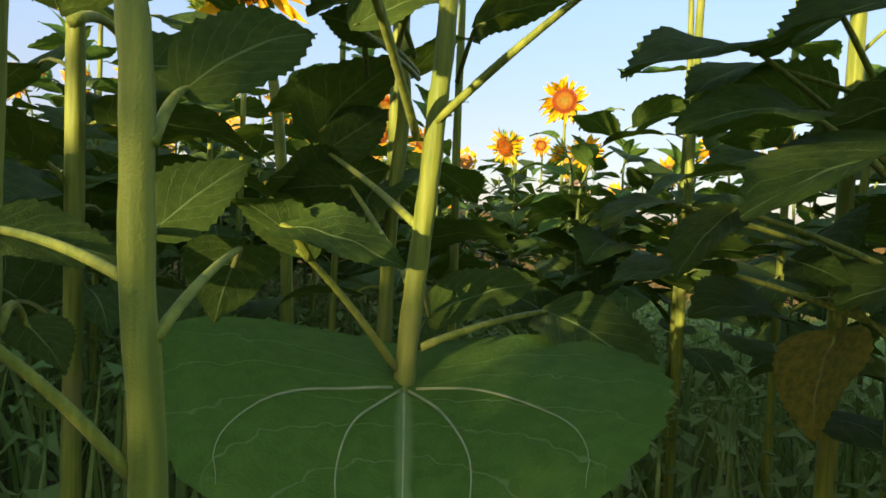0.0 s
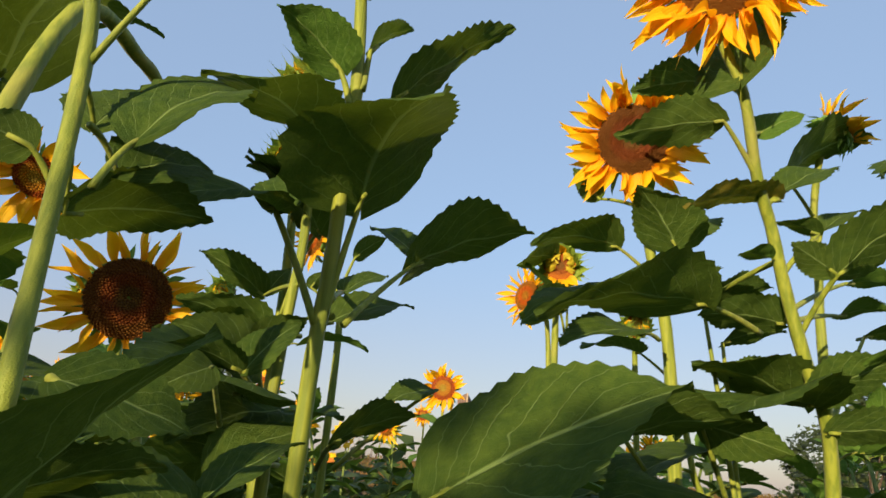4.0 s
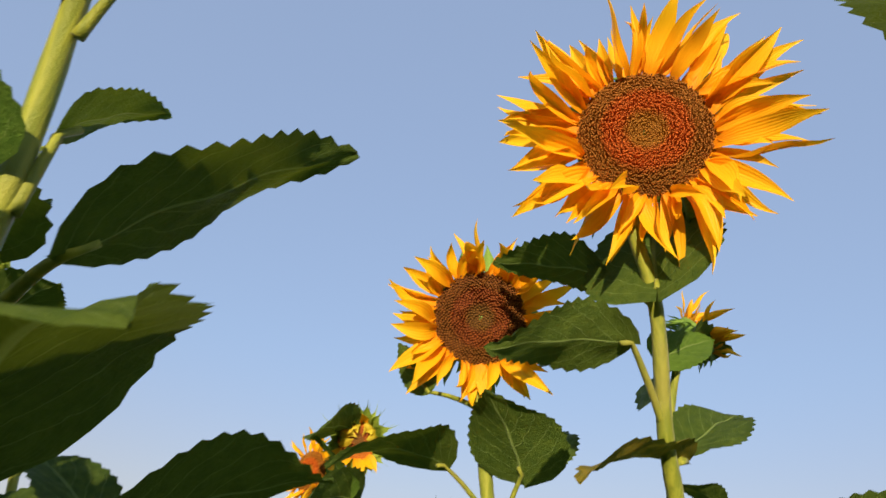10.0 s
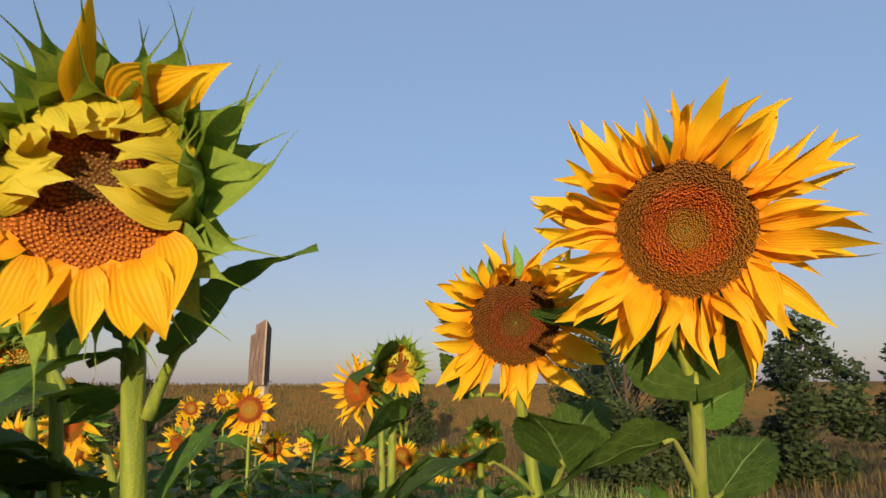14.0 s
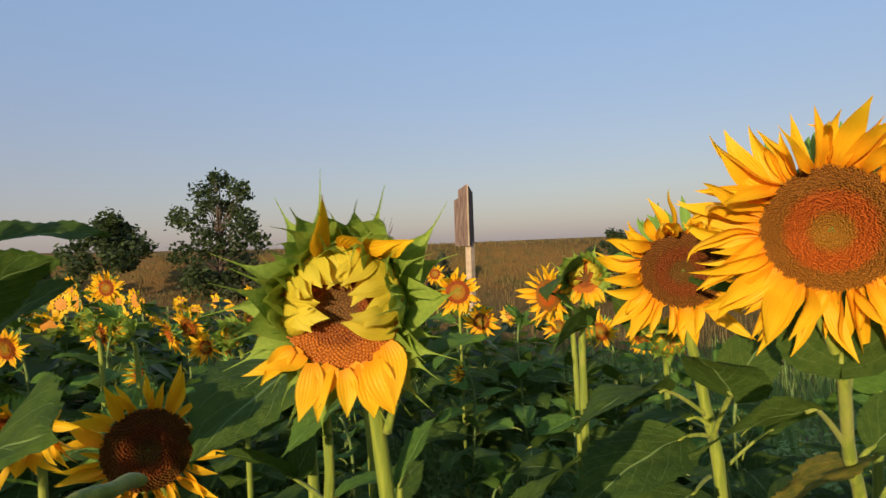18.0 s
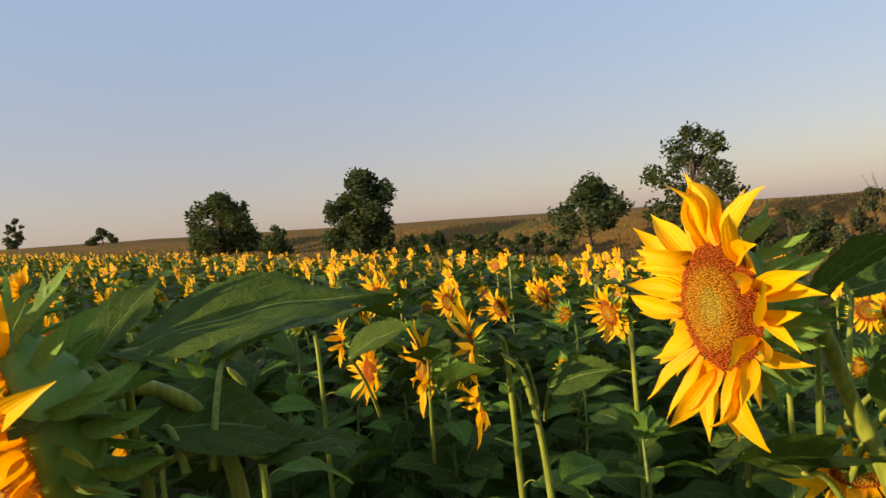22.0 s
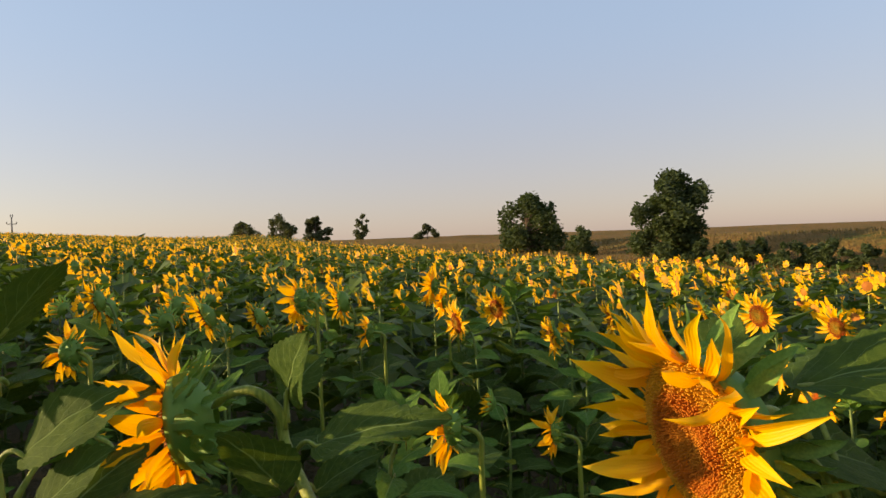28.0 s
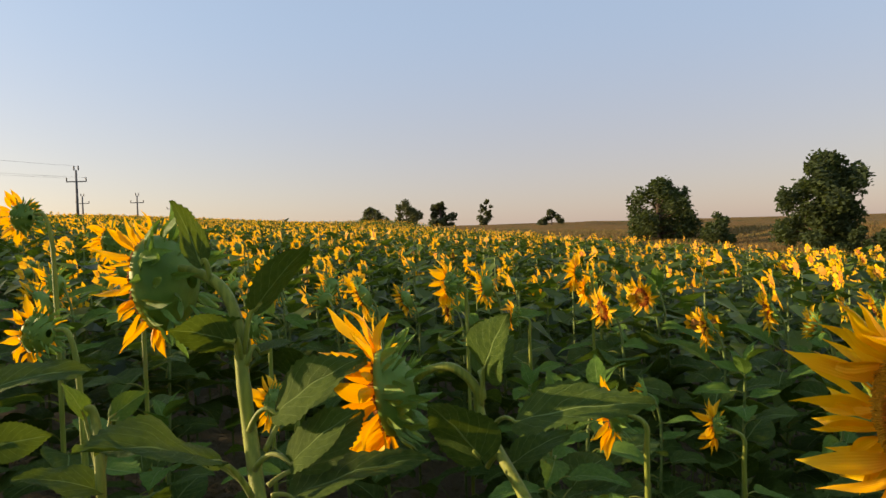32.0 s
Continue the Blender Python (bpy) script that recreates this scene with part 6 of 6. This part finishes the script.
row_plant = own_plant((-1.436, 4.469), "open sunflower facing the path")
stem(row_plant, [(-1.436, 4.469, ground_z(-1.436, 4.469) - 0.03), (-1.436, 4.469, 0.500), (-1.436, 4.469, 1.000), (-1.436, 4.469, 1.336), (-1.436, 4.469, 1.416), (-1.442, 4.437, 1.438)], 0.008)
head(row_plant, (-1.450, 4.400, 1.436), (-0.2, -0.97, -0.05), disc=0.055, petals=26, length=0.07, state='open', seed=270, broad=1.3, tone=DISC_YOUNG, florets=200)
dress(row_plant, -1.436, 4.469, 1.32, 270)

row_plant = own_plant((0.568, 3.178), "open sunflower facing the path")
stem(row_plant, [(0.568, 3.178, ground_z(0.568, 3.178) - 0.03), (0.568, 3.178, 0.500), (0.568, 3.178, 1.000), (0.568, 3.178, 1.293), (0.568, 3.178, 1.373), (0.559, 3.144, 1.395)], 0.008)
head(row_plant, (0.550, 3.110, 1.393), (-0.25, -0.96, -0.05), disc=0.058, petals=30, length=0.075, state='open', seed=280, broad=1.3, tone=DISC_YOUNG, florets=200)
dress(row_plant, 0.568, 3.178, 1.27, 280)

row_plant = own_plant((-1.259, 3.925), "open sunflower facing the path")
stem(row_plant, [(-1.259, 3.925, ground_z(-1.259, 3.925) - 0.03), (-1.259, 3.925, 0.500), (-1.259, 3.925, 1.000), (-1.259, 3.925, 1.366), (-1.259, 3.925, 1.446), (-1.269, 3.887, 1.468)], 0.008)
head(row_plant, (-1.277, 3.857, 1.466), (-0.25, -0.96, -0.05), disc=0.045, petals=26, length=0.055, state='open', seed=290, broad=1.3, tone=DISC_YOUNG, florets=200)
dress(row_plant, -1.259, 3.925, 1.35, 290)

row_plant = own_plant((-1.014, 1.981), "orange sunflower in front of the green rows")
stem(row_plant, [(-1.014, 1.981, ground_z(-1.014, 1.981) - 0.03), (-1.014, 1.981, 0.500), (-1.014, 1.981, 1.000), (-1.014, 1.981, 1.370), (-1.014, 1.981, 1.450), (-1.041, 1.947, 1.476)], 0.008)
head(row_plant, (-1.058, 1.926, 1.470), (-0.6, -0.75, -0.2), disc=0.04, petals=26, length=0.055, state='open', seed=300, broad=1.3, tone=DISC_YOUNG, florets=200)
dress(row_plant, -1.014, 1.981, 1.35, 300)

row_plant = own_plant((-2.804, -0.091), "sunflower in profile low in the rows")
stem(row_plant, [(-2.804, -0.091, ground_z(-2.804, -0.091) - 0.03), (-2.804, -0.091, 0.500), (-2.804, -0.091, 1.000), (-2.804, -0.091, 1.483), (-2.804, -0.091, 1.563), (-2.838, -0.118, 1.586)], 0.008)
head(row_plant, (-2.859, -0.135, 1.583), (-0.75, -0.6, -0.1), disc=0.04, petals=26, length=0.055, state='open', seed=310, broad=1.3, tone=DISC_YOUNG, florets=200)
dress(row_plant, -2.804, -0.091, 1.46, 310)

row_plant = own_plant((-2.334, -0.096), "sunflower glowing low in the rows")
stem(row_plant, [(-2.334, -0.096, ground_z(-2.334, -0.096) - 0.03), (-2.334, -0.096, 0.500), (-2.334, -0.096, 1.000), (-2.334, -0.096, 1.337), (-2.334, -0.096, 1.417), (-2.368, -0.128, 1.439)], 0.008)
head(row_plant, (-2.385, -0.144, 1.437), (-0.7, -0.65, -0.1), disc=0.035, petals=26, length=0.045, state='open', seed=320, broad=1.3, tone=DISC_YOUNG, florets=200)
dress(row_plant, -2.334, -0.096, 1.32, 320)

row_plant = own_plant((0.491, 4.552), "open sunflower facing the path")
stem(row_plant, [(0.491, 4.552, ground_z(0.491, 4.552) - 0.03), (0.491, 4.552, 0.500), (0.491, 4.552, 1.000), (0.491, 4.552, 1.260), (0.491, 4.552, 1.340), (0.478, 4.512, 1.361)], 0.008)
head(row_plant, (0.470, 4.485, 1.360), (-0.3, -0.95, -0.05), disc=0.04, petals=26, length=0.05, state='open', seed=330, broad=1.3, tone=DISC_YOUNG, florets=200)
dress(row_plant, 0.491, 4.552, 1.24, 330)

row_plant = own_plant((0.741, 4.967), "sunflower beside the marker")
stem(row_plant, [(0.741, 4.967, ground_z(0.741, 4.967) - 0.03), (0.741, 4.967, 0.500), (0.741, 4.967, 1.000), (0.741, 4.967, 1.300), (0.741, 4.967, 1.380), (0.728, 4.927, 1.400)], 0.008)
head(row_plant, (0.720, 4.900, 1.400), (-0.3, -0.95, 0), disc=0.04, petals=26, length=0.05, state='open', seed=340, broad=1.3, tone=DISC_YOUNG, florets=200)
dress(row_plant, 0.741, 4.967, 1.28, 340)

row_plant = own_plant((-0.528, 2.815), "pair of sunflowers in the rows")
stem(row_plant, [(-0.528, 2.815, ground_z(-0.528, 2.815) - 0.03), (-0.528, 2.815, 0.500), (-0.528, 2.815, 1.000), (-0.528, 2.815, 1.155), (-0.528, 2.815, 1.235), (-0.548, 2.770, 1.257)], 0.008)
head(row_plant, (-0.556, 2.751, 1.255), (-0.4, -0.9, -0.1), disc=0.03, petals=26, length=0.05, state='open', seed=350, broad=1.3, tone=DISC_YOUNG, florets=200)
dress(row_plant, -0.528, 2.815, 1.13, 350)

row_plant = own_plant((-0.477, 1.078), "sunflower with a downturned flower")
stem(row_plant, [(-0.477, 1.078, ground_z(-0.477, 1.078) - 0.03), (-0.477, 1.078, 0.500), (-0.477, 1.078, 1.000), (-0.477, 1.078, 1.296), (-0.477, 1.078, 1.376), (-0.477, 1.028, 1.411)], 0.008)
head(row_plant, (-0.477, 1.008, 1.396), (0.0, -0.8, -0.6), disc=0.035, petals=26, length=0.06, state='open', seed=370, broad=1.3, tone=DISC_YOUNG, florets=200)
dress(row_plant, -0.477, 1.078, 1.28, 370)

row_bud_plant = own_plant((0.740, 1.470), "sunflower with a closed green bud in the rows")
stem(row_bud_plant, [(0.740, 1.470, ground_z(0.740, 1.470) - 0.03), (0.740, 1.470, 0.500), (0.740, 1.470, 1.230), (0.730, 1.450, 1.350)], 0.009)
head(row_bud_plant, (0.720, 1.420, 1.380), (-0.4, -0.85, 0.25), disc=0.032, petals=14, length=0.03, state='bud', seed=410, tone=DISC_YOUNG, florets=160)
dress(row_bud_plant, 0.740, 1.470, 1.28, 410)

row_bud_plant = own_plant((-0.600, 2.000), "sunflower with a closed green bud in the rows")
stem(row_bud_plant, [(-0.600, 2.000, ground_z(-0.600, 2.000) - 0.03), (-0.600, 2.000, 0.500), (-0.600, 2.000, 1.280), (-0.610, 1.980, 1.400)], 0.009)
head(row_bud_plant, (-0.620, 1.950, 1.430), (-0.4, -0.85, 0.25), disc=0.032, petals=14, length=0.03, state='bud', seed=420, tone=DISC_YOUNG, florets=160)
dress(row_bud_plant, -0.600, 2.000, 1.33, 420)

row_bud_plant = own_plant((-0.730, 2.100), "sunflower with a closed green bud in the rows")
stem(row_bud_plant, [(-0.730, 2.100, ground_z(-0.730, 2.100) - 0.03), (-0.730, 2.100, 0.500), (-0.730, 2.100, 1.290), (-0.740, 2.080, 1.410)], 0.009)
head(row_bud_plant, (-0.750, 2.050, 1.440), (-0.4, -0.85, 0.25), disc=0.032, petals=14, length=0.03, state='bud', seed=430, tone=DISC_YOUNG, florets=160)
dress(row_bud_plant, -0.730, 2.100, 1.34, 430)

row_bud_plant = own_plant((-0.280, 1.800), "sunflower with a closed green bud in the rows")
stem(row_bud_plant, [(-0.280, 1.800, ground_z(-0.280, 1.800) - 0.03), (-0.280, 1.800, 0.500), (-0.280, 1.800, 1.270), (-0.290, 1.780, 1.390)], 0.009)
head(row_bud_plant, (-0.300, 1.750, 1.420), (-0.4, -0.85, 0.25), disc=0.032, petals=14, length=0.03, state='bud', seed=440, tone=DISC_YOUNG, florets=160)
dress(row_bud_plant, -0.280, 1.800, 1.32, 440)

row_bud_plant = own_plant((-1.880, 1.550), "sunflower with a closed green bud in the rows")
stem(row_bud_plant, [(-1.880, 1.550, ground_z(-1.880, 1.550) - 0.03), (-1.880, 1.550, 0.500), (-1.880, 1.550, 1.370), (-1.890, 1.530, 1.490)], 0.009)
head(row_bud_plant, (-1.900, 1.500, 1.520), (-0.4, -0.85, 0.25), disc=0.032, petals=14, length=0.03, state='bud', seed=450, tone=DISC_YOUNG, florets=160)
dress(row_bud_plant, -1.880, 1.550, 1.42, 450)
dress(small_bud_plant, 0.57, 1.58, 1.25, 501)
dress(side_flower_plant, 0.45, 1.72, 1.25, 502)
dress(third_flower_plant, 0.83, 0.96, 1.15, 503)
dress(round_bud_plant, -0.085, 1.145, 1.25, 504)
dress(twin_flower_plant, -0.99, 1.195, 1.32, 505)
dress(ragged_flower_plant, -1.105, 1.31, 1.32, 506)
dress(close_flower_plant, -1.0, 0.41, 1.35, 507)
dress(bent_neck_plant, -1.305, 0.02, 1.35, 508)
dress(back_view_plant, -1.243, -0.273, 1.4, 509)
dress(broad_leaf_plant, -1.044, 0.372, 1.3, 510)
dress(side_small_plant, -1.55, 0.98, 1.35, 511)
dress(profile_flower_plant, -0.405, 0.778, 1.3, 512)
dress(tall_flower_plant, 0.6, 0.78, 1.0, 513)
dress(right_plant, 0.775, 0.51, 1.3, 515)
dress(second_flower_plant, 0.497, 0.978, 1.1, 514)

# ---------------------------------------------------------------- the field: plants further off
FACE = 180.0 + SUN_YAW          # the heads look to the sun


def mid_plant(seed, tall, kind):
    """A field sunflower, looking to -y, its foot at the origin."""
    rnd = random.Random(seed)
    p = thing("sunflower", (0, 0, 0), {"open": "field sunflower with an open yellow head and green leaves",
                                       "bud": "field sunflower with a green half-opened bud",
                                       "leafy": "leafy green sunflower stem without an open flower",
                                       "ripe": "field sunflower with a nodding head and dark disc"}[kind], "sunflower", "sunflowers of the field")
    lean = Vector((rnd.uniform(-0.06, 0.06), -0.05, 0))
    nod = {"open": 10, "ripe": 25, "bud": -15, "leafy": 0}[kind]
    topz = tall - 0.05
    pts = [(0, 0, -0.03), (lean.x * 0.2, 0.0, topz * 0.5), (lean.x * 0.8, 0.02, topz * 0.9), (lean.x, -0.005, topz + 0.02), (lean.x, -0.035, topz + 0.05)]
    q = glide(pts, 4)
    n = len(q) - 1
    v, f = tube(q, [0.0075 * (1.1 - 0.55 * i / n) for i in range(n + 1)], 7)
    part("stem", mesh_of("stem", v, f, [FIELD_STEM]), p)
    count = 18
    for i in range(count):
        u = 0.52 + 0.46 * (i + rnd.uniform(-0.2, 0.2)) / count
        a = i * 2.4 + rnd.uniform(-0.4, 0.4)
        joint = Vector((lean.x * u * 0.8, 0.0, topz * u))
        size = (0.32 - 0.14 * max(0, u - 0.35) / 0.65) * rnd.uniform(0.7, 1.25)
        tip = joint + Vector((math.cos(a), math.sin(a), rnd.uniform(-0.4, 0.55))) * size
        src = STALKED[rnd.randrange(8)] if u < 0.86 else STALKED[8 + rnd.randrange(4)]
        part("leaf", src, p, span_pose(joint, tip, rnd.uniform(-25, 25)))
    if kind == "leafy":
        for i in range(6):
            a, rise = i * 1.05 + rnd.uniform(-0.3, 0.3), rnd.uniform(0.3, 1.6)
            joint = Vector(q[-1]) - Vector((0, 0, 0.012 * i))
            part("leaf", STALKED[8 + i % 4], p, span_pose(joint, joint + Vector((math.cos(a), math.sin(a), rise)).normalized() * rnd.uniform(0.09, 0.17), rnd.uniform(-25, 25)))
        return p
    R = {"open": 0.05, "ripe": 0.06, "bud": 0.035}[kind] * rnd.uniform(0.9, 1.1)
    place = Vector((lean.x, -0.06, topz + 0.055))
    normal = Vector((rnd.uniform(-0.15, 0.15), -math.cos(radians(nod)), -math.sin(radians(nod))))
    m = facing(place, normal)
    v, f = lathe([(R * 0.2, -0.7 * R), (R * 0.85, -0.4 * R), (R * 1.05, -0.05 * R), (R * 0.9, 0.03 * R), (0.001, 0.06 * R)], 14)
    back = part("flower_head", mesh_of("flower_head", v, f, [BRACT]), p, m)
    tone = {"open": DISC_YOUNG, "ripe": DISC, "bud": DISC_YOUNG}[kind]
    vv, ff, uu = disc_verts(R, 160, 4, 0.18, 0.16, 0.1, seed)
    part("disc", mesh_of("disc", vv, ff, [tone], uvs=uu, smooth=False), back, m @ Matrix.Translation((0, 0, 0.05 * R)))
    ring = []
    for i in range(18):
        a = 2 * math.pi * (i + rnd.uniform(-0.3, 0.3)) / 18
        s = R * rnd.uniform(0.8, 1.1) * (1.5 if kind == "bud" else 1)
        ring.append((BRACTS[i % 5], Matrix.Rotation(a, 4, "Z") @ Matrix.Translation((0, R, -0.15 * R)) @ Matrix.Rotation(radians(rnd.uniform(20, 60) if kind == "bud" else rnd.uniform(-40, 10)), 4, "X") @ Matrix.Scale(s, 4)))
    part("calyx", merged("calyx", ring, [BRACT]), back, m)
    ring = []
    count = 26 if kind != "bud" else 14
    for i in range(count):
        a = 2 * math.pi * (i + rnd.uniform(-0.35, 0.35)) / count
        s = 0.068 * rnd.uniform(0.7, 1.15) * (0.7 if kind == "bud" else 1)
        lift = rnd.gauss(12, 16) if kind != "bud" else rnd.uniform(50, 110)
        ring.append((PETALS[rnd.randrange(12)], Matrix.Rotation(a, 4, "Z") @ Matrix.Translation((0, R * 0.96, 0.03 * R)) @ Matrix.Rotation(radians(lift), 4, "X") @ Matrix.Rotation(radians(rnd.gauss(0, 20)), 4, "Y") @ Matrix.Scale(s, 4)))
    part("corolla", merged("corolla", ring, [PETAL]), back, m, "ring of yellow petals")
    return p


KINDS = ("open", "open", "ripe", "open", "bud", "leafy")
PROTOS = [mid_plant(100 + i, 1.5, k) for i, k in enumerate(KINDS)]


def path_gap(x, y):
    return min(math.hypot(x - e[0], y - e[1]) for _, e, _, _ in PATH)


TAKEN = OWN      # where plants of their own stand


def stand(proto, x, y, tall, turn):
    m = Matrix.Translation((x, y, ground_z(x, y))) @ Matrix.Rotation(radians(turn), 4, "Z") @ Matrix.Scale(tall / 1.5, 4)
    return copy_thing(proto, m)


def turn_for(rnd):
    """How far a head is turned from -y so that it looks to the sun, more or less."""
    return SUN_YAW - 180 + rnd.gauss(0, 16)


rnd = random.Random(21)
placed = []
step = 0.40
for i in range(-16, 6):
    for j in range(-8, 17):
        x, y = i * step + rnd.uniform(-0.16, 0.16), j * step + rnd.uniform(-0.16, 0.16)
        gap = path_gap(x, y)
        if gap < 0.62 or not in_field(x, y) or gap > 5.2:
            continue
        if y < -0.3 + 0.1 * x and (gap < 1.1 or x > -1.6):
            continue
        if any(math.hypot(x - a, y - b) < 0.22 for a, b in TAKEN):
            continue
        near = gap < 1.5
        if rnd.random() < (0.55 if near else 0.25 if gap < 2.6 else 0.0):
            continue
        tall = rnd.uniform(1.05, 1.25) if near else rnd.uniform(1.15, 1.34) if gap < 2.6 else rnd.uniform(1.36, 1.52)
        kind = 5 if near else rnd.choice((5, 5, 5, 4, 5)) if gap < 2.6 else rnd.choice((0, 1, 2, 3, 0, 1, 4, 5))
        if -0.6 < x < 1.2 and 1.0 < y < 3.2 and rnd.random() < 0.45:
            continue
        placed.append((gap, x, y, tall, kind))
placed.sort()
for k, (gap, x, y, tall, kind) in enumerate(placed[:106]):
    stand(PROTOS[kind], x, y, tall, turn_for(rnd) if kind != 5 else rnd.uniform(0, 360))
for x, y in ((1.02, 1.0), (1.3, 1.35), (1.12, 1.75), (1.4, 0.85), (1.6, 1.9)):
    stand(PROTOS[5], x, y, rnd.uniform(1.2, 1.36), rnd.uniform(0, 360))
for n, p in enumerate(PROTOS):
    x, y = -2.0 - 0.5 * n, -2.6
    p.matrix_basis = Matrix.Translation((x, y, ground_z(x, y))) @ Matrix.Rotation(radians(turn_for(rnd)), 4, "Z")
far = [(x, y) for _, x, y, _, _ in placed[106:]]


def crowd(name, spots, fine, label):
    """Many plants joined into one mesh: stem, leaves, head with its petals."""
    rng = np.random.default_rng(len(spots))
    verts, faces, index, count = [], [], [], 0
    nl, npet = (25, 13) if fine else (10, 7)
    for x, y in spots:
        z = ground_z(x, y)
        tall = rng.normal(1.42, 0.10)
        yaw = radians(SUN_YAW + rng.normal(0, 22))
        nx, ny = -math.sin(yaw), math.cos(yaw)
        sx, sy = -ny, nx
        r = 0.007 if fine else 0.009
        base = np.array([x, y, z])
        add = []
        if fine:
            q = [(-r, -r, 0.2), (r, -r, 0.2), (0, r, 0.2), (-r * .7, -r * .7, tall), (r * .7, -r * .7, tall), (0, r * .7, tall)]
            fc = [(0, 1, 4, 3), (1, 2, 5, 4), (2, 0, 3, 5)]
        else:
            q = [(-r * sx, -r * sy, 0.5), (r * sx, r * sy, 0.5), (r * sx, r * sy, tall), (-r * sx, -r * sy, tall)]
            fc = [(0, 1, 2, 3)]
        verts.append(np.array(q) + base)
        faces += [tuple(count + k for k in g) for g in fc]
        index += [1] * len(fc)
        count += len(q)
        for k in range(nl):
            u = 0.50 + 0.47 * k / nl if fine else 0.55 + 0.43 * k / nl
            a = 2.4 * k + rng.uniform(0, 1.2)
            s = (0.22 - 0.11 * max(0, u - 0.4)) * rng.uniform(0.65, 1.35)
            c, d = math.cos(a), math.sin(a)
            hz, w = tall * u + 0.05, s * 0.42
            dz = rng.uniform(-0.8, 0.5) * s
            q = [(0.05 * c, 0.05 * d, hz), (c * s * .5 - d * w, d * s * .5 + c * w, hz + dz * .2 + rng.uniform(0, .03)),
                 (c * s * 1.15, d * s * 1.15, hz + dz), (c * s * .5 + d * w, d * s * .5 - c * w, hz + dz * .2 + rng.uniform(0, .03)), (c * s * .55, d * s * .55, hz + dz * .15 - .01)]
            verts.append(np.array(q) + base)
            faces += [(count, count + 1, count + 4), (count + 1, count + 2, count + 4), (count + 2, count + 3, count + 4), (count + 3, count, count + 4)]
            index += [0] * 4
            count += 5
        if rng.random() < (0.30 if fine else 0.48):
            continue
        nod = rng.uniform(-0.1, 0.4)
        R, L = 0.042 * rng.uniform(0.75, 1.2), 0.044 * rng.uniform(0.8, 1.2)
        e1 = np.array([sx, sy, 0.0])
        nn = np.array([nx * math.cos(nod), ny * math.cos(nod), -math.sin(nod)])
        e2 = np.cross(nn, e1)
        c0 = base + np.array([nx * 0.05, ny * 0.05, tall])
        m = 8 if fine else 6
        ang = np.arange(m) * 2 * math.pi / m
        rim = c0 + R * (np.cos(ang)[:, None] * e1 + np.sin(ang)[:, None] * e2)
        verts.append(np.vstack([rim, c0 + nn * R * 0.15, c0 - nn * R * 0.7]))
        for k in range(m):
            faces += [(count + k, count + (k + 1) % m, count + m), (count + (k + 1) % m, count + k, count + m + 1)]
            index += [3, 4]
        count += m + 2
        for k in range(npet):
            a = 2 * math.pi * (k + rng.uniform(-.3, .3)) / npet
            o = math.cos(a) * e1 + math.sin(a) * e2
            t = -math.sin(a) * e1 + math.cos(a) * e2
            ll, w = L * rng.uniform(.75, 1.2), 0.021 if fine else 0.028
            up = nn * rng.normal(0.25, 0.3) * ll
            q = [c0 + o * R * .9, c0 + o * (R + ll * .45) + t * w + up * .5, c0 + o * (R + ll) + up, c0 + o * (R + ll * .45) - t * w + up * .5]
            verts.append(np.array(q))
            faces.append((count, count + 1, count + 2, count + 3))
            index.append(2)
            count += 4
    v = np.vstack(verts)
    ob = hold(new(name, mesh_of(name, v.tolist(), faces, [FAR_LEAF, FIELD_STEM, FAR_PETAL, FAR_DISC, BRACT], index, smooth=False)), None)
    return tagged(ob, label, "sunflowers", kind="stuff")


def crowd_material(name, a, b, rough, thru, tint):
    k = Nodes(name)
    return k.finish(k.mix(k.island(), a, b), rough, thru, tint, 0.3)


FAR_LEAF = crowd_material("field_leaf", (0.016, 0.036, 0.006), (0.15, 0.215, 0.030), 0.5, 0.26, (0.16, 0.3, 0.015))
FAR_PETAL = crowd_material("field_petal", (0.86, 0.42, 0.007), (0.93, 0.62, 0.014), 0.5, 0.38, (0.95, 0.45, 0.005))
FAR_DISC = crowd_material("field_disc", (0.40, 0.13, 0.015), (0.55, 0.26, 0.03), 0.7, 0.0, None)
rnd = random.Random(31)
near_crowd, far_crowd = list(far), []
x = -118.0
while x < 3.2:
    d = abs(x)
    step = 0.42 if d < 22 else 0.55 if d < 50 else 0.8
    y = -14.0 if d < 30 else -30.0
    while y < min(field_edge(x), 40):
        px_, py_ = x + rnd.uniform(-.4, .4) * step, y + rnd.uniform(-.4, .4) * step
        y += step
        gap = math.hypot(px_ + 0.4, py_)
        if not in_field(px_, py_) or path_gap(px_, py_) <= 5.2 and py_ < 6.8:
            if not (py_ < (-3.4 if px_ < -1.5 else -2.9) and in_field(px_, py_)):
                continue
        if py_ < 0.35 * px_ - 6 and gap > 9:
            continue
        (near_crowd if gap < 14 else far_crowd).append((px_, py_))
    x += step
crowd("sunflower_field_near", near_crowd, True, "dense rows of blooming sunflowers filling the field")
crowd("sunflower_field_far", far_crowd, False, "far rows of blooming sunflowers up to the skyline")
